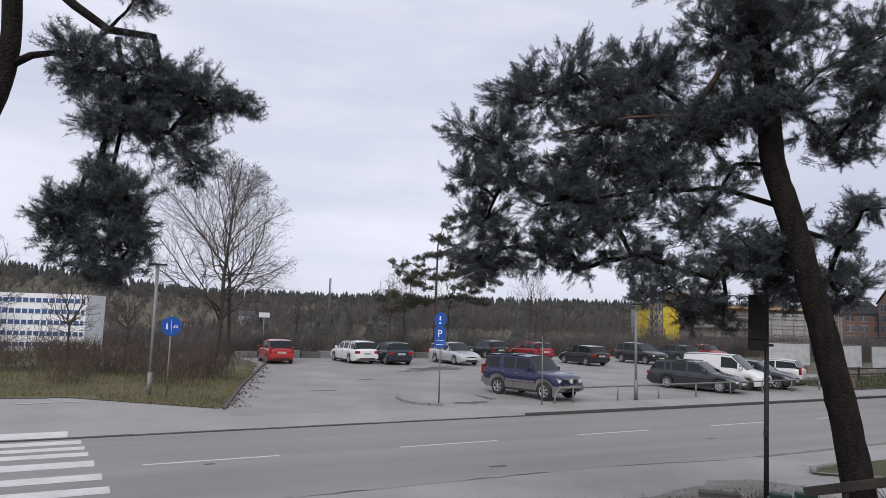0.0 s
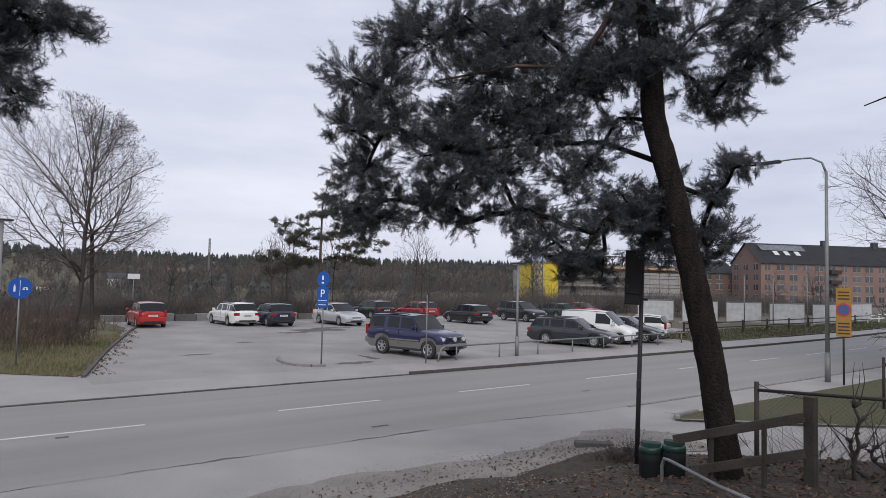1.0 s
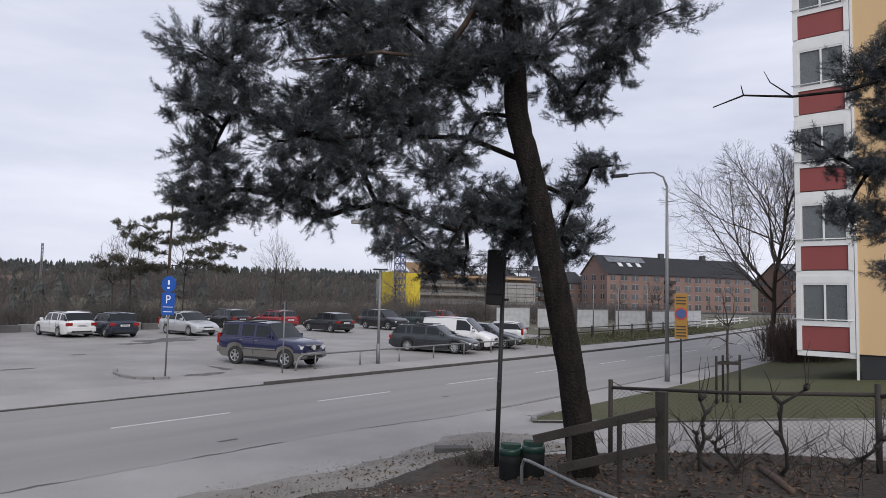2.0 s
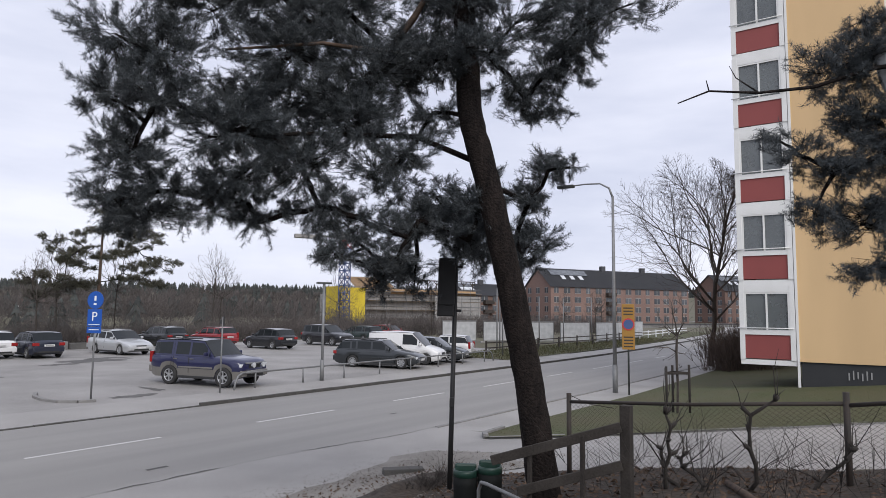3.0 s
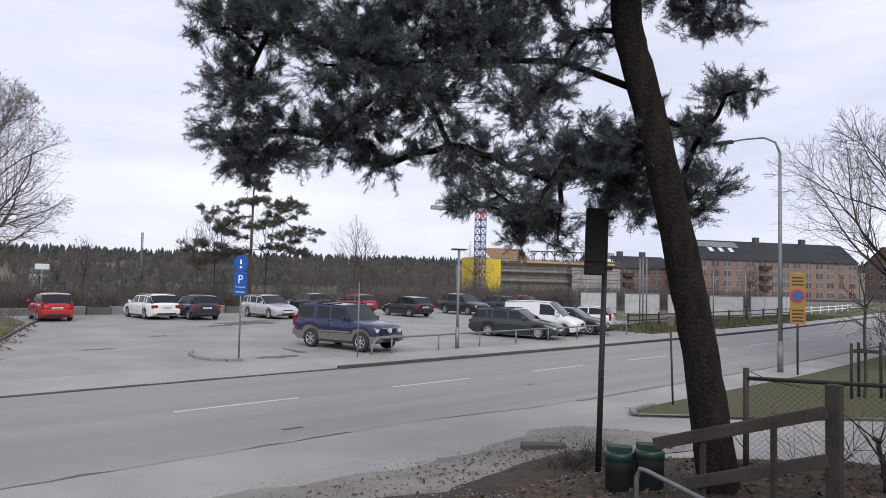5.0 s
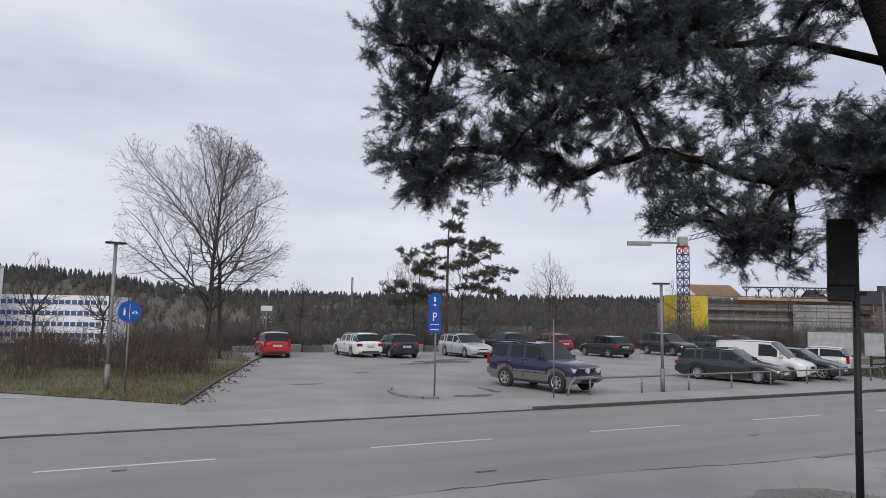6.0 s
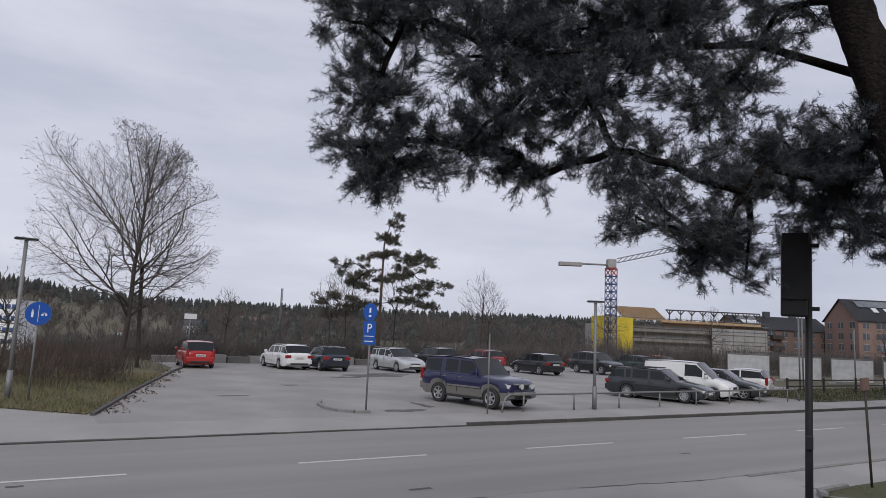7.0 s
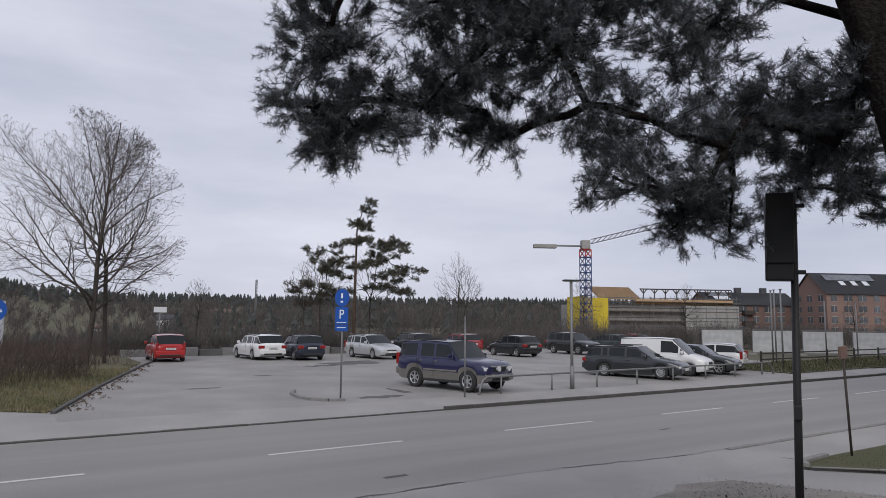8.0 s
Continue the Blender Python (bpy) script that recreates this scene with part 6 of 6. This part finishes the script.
pine_crown(pine, PADS_LOW + PADS_HIGH + PADS_FILL + PADS_HANG + PADS_FRONT, TRUNK[3:], 35000, 11)
tube("limb", [(0.86, -10.55, 6.3), (0.3, -10.22, 6.5), (-0.05, -9.94, 6.38), (-0.9, -9.6, 6.3), (-1.9, -9.1, 6.0)], [0.055, 0.045, 0.034, 0.022, 0.012], M["barkpale"], pine, 10, "pale orange-brown limb")
tube("limb", [(0.85, -10.5, 7.0), (0.36, -10.27, 7.34), (0.19, -10.12, 6.9), (-0.05, -9.94, 6.45)], [0.04, 0.045, 0.045, 0.04], M["barkpale"], pine, 10, "pale orange-brown limb")
tube("limb", [(1.1, -10.75, 5.0), (0.3, -10.1, 5.35), (-0.8, -9.4, 5.25), (-2.0, -9.0, 5.0)], [0.042, 0.034, 0.024, 0.012], M["bark"], pine, 10)

# the pine whose bough hangs in from the bank's west side
lp = empty("pine_tree", Matrix(), "pine with a hanging bough of dark needles", "tree")
LT = [(-9.3, -8.9, 0.2), (-9.2, -8.7, 2.0), (-8.9, -8.35, 4.2), (-8.45, -8.08, 5.77), (-8.4, -8.14, 6.31), (-8.5, -8.2, 7.6), (-8.5, -8.3, 10.0)]
bark_trunk("trunk", LT, [0.22, 0.2, 0.15, 0.11, 0.1, 0.09, 0.04], lp, M["bark"], 5, 40, 24)
PADS_WEST = [(-7.72, -8.57, 6.0, 0.45), (-7.07, -8.78, 5.83, 0.55), (-6.58, -9.02, 5.66, 0.42), (-6.2, -9.22, 5.59, 0.25), (-7.41, -8.67, 5.37, 0.4), (-6.82, -8.86, 5.3, 0.45), (-6.58, -8.95, 4.95, 0.26), (-7.48, -8.58, 4.89, 0.25), (-7.2, -8.7, 4.67, 0.33),
             (-7.8, -8.46, 4.36, 0.36), (-7.28, -8.62, 4.31, 0.38), (-7.67, -8.49, 4.05, 0.34), (-7.12, -8.67, 4.02, 0.34), (-7.29, -8.55, 3.78, 0.28), (-7.22, -8.9, 6.75, 0.28)]
pine_crown(lp, PADS_WEST, [(-7.83, -8.48, 6.63), (-7.49, -8.63, 6.38), (-7.2, -8.72, 6.2), (-7.25, -8.7, 5.3)], 6000, 21)
tube("limb", [(-8.45, -8.2, 7.2), (-7.83, -8.48, 6.63), (-7.49, -8.63, 6.38), (-7.05, -8.85, 6.32), (-6.97, -8.86, 6.01), (-6.9, -8.85, 5.4)], [0.06, 0.05, 0.045, 0.04, 0.03, 0.02], M["bark"], lp, 8)
tube("limb", [(-8.42, -8.1, 5.95), (-8.2, -8.22, 6.08), (-7.95, -8.36, 6.12), (-7.6, -8.5, 6.1)], [0.05, 0.04, 0.03, 0.02], M["bark"], lp, 8)
tube("limb", [(-7.4, -8.66, 6.3), (-7.25, -8.72, 5.6), (-7.35, -8.62, 4.8), (-7.3, -8.6, 3.9)], [0.03, 0.026, 0.02, 0.012], M["bark"], lp, 7)

# the pine at the fence's far end, reaching in front of the yellow house
rp_ = empty("pine_tree", Matrix(), "pine with drooping boughs in front of the yellow house", "tree")
RT = [(2.9, -17.4, 1.2), (2.75, -17.1, 3.2), (2.6, -16.8, 5.4), (2.5, -16.6, 9.0)]
bark_trunk("trunk", RT, [0.22, 0.18, 0.14, 0.05], rp_, M["bark"], 7, 30, 24)
PADS_EAST = [(1.4, -14.63, 5.63, 0.4), (1.67, -15.11, 5.75, 0.55), (1.28, -14.33, 4.75, 0.24), (1.46, -14.62, 4.59, 0.34), (1.7, -15.05, 4.76, 0.45), (1.56, -14.86, 5.14, 0.4), (1.37, -14.42, 4.15, 0.24), (1.6, -14.8, 4.04, 0.38), (1.82, -15.18, 4.16, 0.45),
             (1.6, -14.75, 3.55, 0.22), (1.82, -15.13, 3.67, 0.34), (1.9, -15.43, 5.16, 0.65), (1.99, -15.46, 4.06, 0.55), (1.16, -14.15, 4.91, 0.16)]
pine_crown(rp_, PADS_EAST, [(2.6, -16.8, 5.4), (2.2, -16.0, 5.2), (2.0, -15.6, 4.9)], 5600, 31)
tube("limb", [(0.44, -13.35, 5.25), (0.59, -13.62, 5.37), (0.83, -14.04, 5.34), (1.1, -14.5, 5.39), (1.36, -14.96, 5.56), (2.6, -16.8, 5.9)], [0.006, 0.01, 0.014, 0.018, 0.022, 0.04], M["bark"], rp_, 6)
tube("twig", [(0.59, -13.62, 5.37), (0.57, -13.6, 5.48)], [0.008, 0.004], M["bark"], rp_, 5)
tube("twig", [(0.83, -14.04, 5.34), (0.72, -13.85, 5.5), (0.68, -13.8, 5.62)], [0.009, 0.006, 0.003], M["bark"], rp_, 5)

# bare trees
ascending_tree("bare_tree", -0.4, 25.4, 13.2, "tall bare tree with budding twigs in the verge", 42, 6.0, 0.16, 0.2, tip=0.0075, buds=2200, scaffolds=26, lean=(-0.9, 0.2))
ascending_tree("bare_tree", 36.9, -4.5, 13.6, "bare broad tree at the corner of the yellow house", 17, 5.2, 0.17, 0.2, tip=0.009, scaffolds=26, lean=(-0.2, 1.7))
bare_tree("young_tree", 12.65, -9.65, 3.6, "thin young bare tree tied to stakes", 9, 0.75, 0.35, 70, r0=0.035, tip=0.004)
for i, (x, y, h) in enumerate(((17.0, 36.0, 8.5), (22.0, 37.5, 9.0), (33.5, 41.0, 9.5), (35.5, 42.5, 9.0), (15.2, 35.0, 7.0), (-11.5, 22.0, 6.5), (-16.0, 26.0, 6.0), (-8.0, 19.0, 4.8), (-5.5, 21.0, 4.5), (8.0, 38.0, 5.5), (46, 36, 7.5), (60, 34, 7), (68, 20, 5.5), (75, 19, 6), (84, 22, 6.5), (60, -8, 9), (72, -6, 10), (52, -9, 8))):
    bare_tree("bare_tree", x, y, h, "slim bare grey-brown tree in rough ground", 100 + i, h * 0.27, 0.2, 260, r0=0.05, tip=0.0048)


def far_pine(x, y, height, label, seed):
    """The mid-distance pine: straight trunk, flat storeys of boughs."""
    rng = np.random.default_rng(seed)
    t = empty("pine_tree", Matrix(), label, "tree")
    g = ground_z(x, y)
    tube("trunk", [(x, y, g - 0.2), (x + 0.05, y, g + height * 0.5), (x + 0.1, y, g + height * 0.8), (x + 0.8, y, g + height)], [0.16, 0.11, 0.06, 0.02], M["barkpale"], t, 8)
    # storeys: reach of each bough's foliage from the trunk, and its height
    storeys = ((-3.7, -0.4, 7.5), (-1.8, -0.1, 8.6), (0.5, 3.6, 8.6), (1.3, 3.8, 7.6), (-3.2, -0.3, 6.7), (0.0, 2.2, 6.8), (3.9, 5.0, 6.5), (-5.1, -2.2, 5.1), (-4.6, -2.7, 3.9),
               (-2.4, -0.3, 4.6), (-2.0, -0.2, 5.8), (1.2, 4.7, 5.0), (1.8, 3.9, 5.8), (-0.2, 0.8, 9.7), (0.1, 0.7, 10.4), (0.7, 1.1, 11.1), (1.0, 1.3, 11.7))
    pads = []
    for d0, d1, h in storeys:
        deep = rng.normal(0, 0.7) if h < 9 else 0.0
        n = max(2, int((d1 - d0) / 0.42))
        for k in range(n):
            d = d0 + (d1 - d0) * k / (n - 1)
            w = deep * abs(d) / 3 + rng.normal(0, 0.8)
            pads.append((x + 0.89 * d + 0.45 * w, y - 0.45 * d + 0.89 * w, g + h * height / 12 + 0.12 * abs(d) * rng.normal(0, 0.6) + rng.normal(0, 0.2), 0.3 + 0.4 * rng.random()))
    pine_crown(t, pads, [(x + 0.05 + max(0, q - 7) * 0.22, y, g + height * (0.25 + 0.075 * q)) for q in range(11)], 9000, seed, needle=0.15, count=26, width=0.007, twig=0.010, flat=0.42, fill=False, tip=0.016, shoot=0.2, mat="needle_olive")
    return t


bare_tree("bare_tree", 0.55, 25.9, 9.5, "second slimmer stem of bare tree in the verge", 43, 2.8, 0.3, 420, r0=0.14)
far_pine(19.1, 34.5, 12.0, "lone pine with flat storeys of boughs behind the cars", 77)


# ---------------------------------------------------------------- shrubs, grass, litter
def shrub_mass(name, spots, label, seed, stems, mat="shrub", lean=0.35, rad=0.008, kind="stuff", height=(0.8, 2.0), fork=3):
    rng = np.random.default_rng(seed)
    A, B = [], []
    for (x, y, r) in spots:
        for _ in range(stems):
            a, q = rng.uniform(0, 2 * math.pi), r * math.sqrt(rng.random())
            px, py = x + q * math.cos(a), y + q * math.sin(a)
            p = np.array((px, py, ground_z(px, py) - 0.03))
            h = rng.uniform(*height)
            d = np.array((rng.normal(0, lean), rng.normal(0, lean), 1.0))
            m = p + d * h * 0.5
            A.append(p); B.append(m)
            for _ in range(fork):
                e = m + (d + rng.normal(0, 0.4, 3)) * h * rng.uniform(0.25, 0.55)
                A.append(m); B.append(e)
    n = len(A)
    return tagged(sticks(name, A, B, np.full(n, rad), np.full(n, rad * 0.5), M[mat], None, 3), label, "shrub", kind=kind)


rng0 = np.random.default_rng(5)
spots = [(rng0.uniform(-14, 0.8), rng0.uniform(15, 29), 1.2) for _ in range(52)]
spots = [s for s in spots if s[0] < -3.6 + (s[1] - 7.5) * 0.31 - 1.0]
shrub_mass("shrubs_verge", spots, "dense brown leafless shrubs on the verge", 1, 60, height=(0.5, 1.5), rad=0.0075)
spots = [(rng0.uniform(-34, -11), rng0.uniform(14.5, 26), 1.3) for _ in range(50)]
shrub_mass("shrubs_west", spots, "brown leafless scrub beyond the cycle path", 2, 24, height=(0.4, 1.2), rad=0.010)
spots = [(rng0.uniform(2, 62), rng0.uniform(34.5, 40), 1.4) for _ in range(90)]
shrub_mass("shrubs_back", spots, "brown leafless scrub behind the parked cars", 3, 75, height=(0.6, 1.7), rad=0.010, mat="farwood", fork=4)
spots = [(rng0.uniform(40, 95), rng0.uniform(22, 50), 1.8) for _ in range(110)]
spots = [s for s in spots if s[1] > 27 - (s[0] - 40) * 0.25]
shrub_mass("shrubs_site", spots, "grey-brown scrub below the building site", 4, 60, height=(0.8, 2.6), rad=0.014, mat="farwood")
spots = [(rng0.uniform(32, 40), rng0.uniform(-8.5, -5.6), 0.9) for _ in range(14)]
shrub_mass("hedge", spots, "bare brown hedge at the foot of the broad tree", 6, 70, height=(0.8, 2.6), rad=0.012)
# gnarled pruned shrubs at the chain-link fence
def gnarled_shrub(x, y, h, seed):
    rng = np.random.default_rng(seed)
    t = empty("pruned_shrub", Matrix(), "gnarled leafless shrub pruned to knobs", "shrub")
    g = ground_z(x, y)
    for s in range(int(rng.integers(1, 3))):
        p = np.array((x + 0.12 * s, y + 0.1 * s, g - 0.05))
        pts = [p]
        for k in range(6):
            p = p + np.array((rng.normal(0, 0.05), rng.normal(0, 0.07), h / 6))
            pts.append(p)
        tube("stem", [tuple(q) for q in pts], [0.028, 0.024, 0.02, 0.025, 0.017, 0.022, 0.012], M["oldwood"], t, 7)
        for k in (2, 3, 4, 5, 6, 6):
            d = np.array((rng.normal(0, 0.5), rng.normal(0, 0.7), rng.uniform(0.2, 0.9)))
            q = pts[k]
            m = q + d * 0.13 * h / 1.3
            tube("stub", [tuple(q), tuple(m)], [0.022, 0.026], M["oldwood"], t, 6)
            for _ in range(2):
                e = m + (d * 0.7 + rng.normal(0, 0.4, 3) + np.array((0, 0, 0.5))) * rng.uniform(0.15, 0.4)
                tube("shoot", [tuple(m), tuple((m + e) / 2 + rng.normal(0, 0.02, 3)), tuple(e)], [0.007, 0.005, 0.002], M["oldwood"], t, 4)


for i, (x, y, h) in enumerate(((1.72, -12.75, 0.95), (1.8, -13.6, 1.1), (1.65, -13.0, 0.45), (2.0, -14.2, 0.5))):
    gnarled_shrub(x, y, h, 300 + i)
spots = [(rng0.uniform(0.9, 2.5), rng0.uniform(-15.6, -11.4), 0.3) for _ in range(14)]
shrub_mass("thicket", spots, "thin dark leafless stems along the fence", 7, 5, height=(0.3, 0.9), rad=0.0035, mat="oldwood", lean=0.5)
# mound of soil and dead leaves at the edge of the gravel
mv, mf = [], []
for j in range(19):
    for i in range(31):
        u, v = i / 15 - 1, j / 9 - 1
        x, y = 1.9 + 1.7 * u, -8.75 + 0.55 * v + 0.1 * u
        hh = 0.17 * max(0.0, 1 - u * u) * max(0.0, 1 - v * v) * (1 + 0.5 * noise.noise(Vector((x * 3, y * 3, 0)))) + 0.02 * noise.noise(Vector((x * 14, y * 14, 3)))
        mv.append((x, y, ground_z(x, y) + hh - 0.01))
        if i and j:
            mf.append((31 * (j - 1) + i - 1, 31 * (j - 1) + i, 31 * j + i, 31 * j + i - 1))
tagged(mesh_object("leaf_mound", mv, mf, M["dirt"], smooth=True), "low mound of dark soil and dead leaves", "soil")
shrub_mass("dry_tuft", [(2.1, -9.2, 0.25), (2.5, -9.0, 0.2), (1.8, -9.0, 0.2)], "tuft of dry grey stems at the pole's foot", 8, 40, height=(0.15, 0.4), rad=0.003, mat="oldwood", lean=0.6)


def grass(name, spots, label, seed, h, width=0.006, mat="blade"):
    rng = np.random.default_rng(seed)
    p = np.array([(x, y, ground_z(x, y)) for x, y in spots])
    n = len(p)
    tip = p + np.stack([rng.normal(0, 0.4, n), rng.normal(0, 0.4, n), np.ones(n)], 1) * (h * rng.uniform(0.4, 1.2, n))[:, None]
    a = rng.uniform(0, math.pi, n)
    s = np.stack([np.cos(a), np.sin(a), 0 * a], 1) * width
    v = np.stack([p - s, p + s, tip], 1).reshape(-1, 3)
    return tagged(raw_mesh(name, v, np.arange(3 * n).reshape(-1, 3), M[mat]), label, "grass", kind="stuff")


pts = []
while len(pts) < 26000:
    y = 7.6 + 14 * rng0.random() ** 1.5
    x = rng0.uniform(-15, 1.5)
    if x < -3.2 + (y - 7.5) * 0.31 and (x > -6.8 and y > 7.6 + max(0, -3.1 - x) * 0.85 or y > 12.0):
        pts.append((x, y))
grass("grass_verge", pts, "tussocky green and straw grass on the verge", 11, 0.17, 0.014, "straw")
pts = []
while len(pts) < 30000:
    x = 8.4 + 14 * rng0.random() ** 1.3
    y = rng0.uniform(-16, -5.5)
    if lawn_near(x) + 0.1 < y < lawn_far(x) - 0.08 and not (x > 20 and y < -9.6):
        pts.append((x, y))
grass("grass_lawn", pts, "short mossy lawn grass", 12, 0.07, 0.012)
pts = [(rng0.uniform(31, 75), rng0.uniform(0, 1)) for _ in range(9000)]
pts = [(x, road_y(x) + 6.3 + 5.5 * q) for x, q in pts]
grass("grass_strip", pts, "rough grass strip beside the pavement", 13, 0.2, 0.03)


def litter(name, n, area, size, mat, label, seed):
    rng = np.random.default_rng(seed)
    x, y = rng.uniform(area[0], area[1], n), rng.uniform(area[2], area[3], n)
    p = np.array([(a, b, ground_z(a, b) + 0.03) for a, b in zip(x, y)])
    u, w = rng.normal(0, 1, (n, 3)), rng.normal(0, 1, (n, 3))
    u[:, 2] *= 0.4
    w[:, 2] *= 0.4
    u /= np.linalg.norm(u, axis=1, keepdims=True)
    w /= np.linalg.norm(w, axis=1, keepdims=True)
    s = (size * rng.uniform(0.5, 1.3, n))[:, None]
    v = np.stack([p + u * s, p + w * s * 0.6, p - u * s, p - w * s * 0.6], 1).reshape(-1, 3)
    tagged(raw_mesh(name, v, np.arange(4 * n).reshape(-1, 4), mat), label, "litter", kind="stuff")


litter("leaf_litter", 9000, (-5, 3.2, -16.5, -8.8), 0.04, M["deadleaf"], "brown dead leaves on the bank", 14)
litter("path_grit", 5000, (-6, 6, -7.6, -5.7), 0.012, M["gravel"], "fine grit and soil trodden onto the path", 30)
litter("edge_leaves", 1500, (-4, 4.5, -9.4, -6.8), 0.03, M["deadleaf"], "scattered dead leaves on the gravel", 31)
litter("gravel_stones", 6000, (-5, 6, -9.6, -6.4), 0.02, M["gravel"], "loose grey stones and twigs", 15)
for k in range(7):
    y0 = 7.8 + 2.4 * k
    x0 = -3.0 + (y0 - 7.5) * 0.3
    litter("verge_litter", 260, (x0 - 0.3, x0 + 0.95, y0, y0 + 2.4), 0.045, M["deadleaf"], "dead leaves along the verge kerb", 16 + k)
tube_log = tube("fallen_branch", [(2.0, -13.36, 1.2), (1.4, -13.7, 1.23), (0.85, -13.98, 1.27)], [0.038, 0.042, 0.034], M["barkpale"], None, 8)
tagged(tube_log, "fallen pale branch lying among leaves", "branch")


# ---------------------------------------------------------------- far woods
def far_woods(name, spots, label, seed, kind="bare"):
    rng = np.random.default_rng(seed)
    A, B, R = [], [], []
    V, F = [], []
    for x, y, h in spots:
        g = ground_z(x, y) - 0.3
        dist = math.hypot(x, y)
        if kind == "bare":
            k = 42
            w = max(0.02, dist * 0.00035)
            base = np.array((x, y, g))
            for _ in range(k):
                d = np.array((rng.normal(0, 0.32), rng.normal(0, 0.32), 1.0))
                s = base + d * h * rng.uniform(0.05, 0.6)
                e = s + (d * 0.7 + rng.normal(0, 0.55, 3)) * h * rng.uniform(0.12, 0.34)
                A.append(s); B.append(e); R.append(w * rng.uniform(0.5, 1.2))
            A.append(base); B.append(base + np.array((0, 0, h * 0.7))); R.append(w * 1.5)
        else:
            n = 10
            for lay in range(5):
                z0c, z1c = g + h * (0.12 + 0.17 * lay), g + h * min(1.0, 0.5 + 0.15 * lay)
                rr = h * (0.27 - 0.046 * lay) * rng.uniform(0.8, 1.25)
                k = len(V)
                for q in range(n):
                    a = 2 * math.pi * q / n + rng.uniform(0, 0.3)
                    s = rr * (rng.uniform(0.85, 1.25) if q % 2 else rng.uniform(0.3, 0.5))
                    V.append((x + s * math.cos(a), y + s * math.sin(a), z0c + (0.07 * h if q % 2 == 0 else 0) + rng.normal(0, 0.02 * h)))
                V.append((x + rng.normal(0, 0.1), y, z1c))
                F += [(k + q, k + (q + 1) % n, k + n) for q in range(n)]
    if kind == "bare":
        R = np.array(R)
        ob = sticks(name, A, B, R, R * 0.5, M["farwood"], None, 3)
    else:
        ob = raw_mesh(name, np.array(V), np.array(F), M["farpine"])
    return tagged(ob, label, "woodland", kind="stuff")


def scatter(n, r0, r1, a0, a1, h0, h1, seed, keep=None):
    rng = np.random.default_rng(seed)
    out = []
    while len(out) < n:
        r, a = math.sqrt(rng.uniform(r0 * r0, r1 * r1)), radians(rng.uniform(a0, a1))
        x, y = r * math.sin(a), r * math.cos(a)
        if keep is None or keep(x, y):
            out.append((x, y, rng.uniform(h0, h1)))
    return out


clear_view = lambda x, y: not (x < 15 and x > -70 and 70 < y < 250 and x < (y - 60) * 0.10) and not (x > 60 and y < 130)  # noqa: E731
far_woods("woods_near", scatter(620, 46, 110, -30, 55, 3, 6, 1, lambda x, y: y > 40 and clear_view(x, y)), "bare brown woodland below the car park", 1)
far_woods("woods_mid", scatter(1500, 110, 330, -35, 62, 6, 10, 2, clear_view), "bare brown woodland across the valley", 2)
far_woods("woods_far", scatter(1600, 330, 620, -40, 70, 8, 12, 3, lambda x, y: not (x > 150 and y < 160)), "hazy bare woodland on the far slope", 3)
far_woods("conifers_mid", scatter(260, 90, 330, -30, 60, 5, 9, 4, clear_view), "dark conifers among bare trees", 4, "pine")
far_woods("conifers_far", scatter(3600, 560, 950, -45, 80, 8, 12.5, 5, lambda x, y: not (x > 150 and y < 160)), "dark conifer forest along the skyline", 5, "pine")
# scattered roofs of small houses in the far wood
for i, (x, y, s) in enumerate(((60, 300, 1), (90, 320, 1.2), (120, 300, 1), (150, 310, 1.1), (-20, 330, 1.2), (40, 360, 1), (180, 290, 1), (105, 250, 0.9))):
    g = ground_z(x, y)
    c = empty("far_cottage", pose(x, y, g, 0, 0, 20 * i), "small pale cottage among far trees", "building", "far cottages")
    part("walls", boxes((-4 * s, 4 * s, -3 * s, 3 * s, -1, 4.2 * s)), M["officewhite"], c)
    bm = bmesh.new()
    vs = [bm.verts.new(p) for p in ((-4.4 * s, -3.4 * s, 4.2 * s), (4.4 * s, -3.4 * s, 4.2 * s), (4.4 * s, 0, 6.6 * s), (-4.4 * s, 0, 6.6 * s), (4.4 * s, 3.4 * s, 4.2 * s), (-4.4 * s, 3.4 * s, 4.2 * s))]
    for f in ((0, 1, 2, 3), (3, 2, 4, 5), (0, 3, 5), (1, 4, 2)):
        bm.faces.new([vs[k] for k in f])
    part("roof", bm, M["brickdark"] if i % 2 else M["slate"], c)
# low retaining wall and clutter behind the cars
for k in range(12):
    x = 3.0 + k * 1.55
    o = part("concrete_block", boxes((-0.72, 0.72, -0.3, 0.3, -0.05, 0.42 + 0.06 * (k % 3)), bevel=0.03), M["patch"] if k % 2 else M["kerb"], None)
    o.matrix_world = pose(x, 32.6 + 0.2 * math.sin(k * 2), ground_z(x, 32.6) + 0.01, 0, 0, 3 * math.sin(k))
    tagged(o, "dark weathered concrete block behind the cars", "block", "edge blocks")
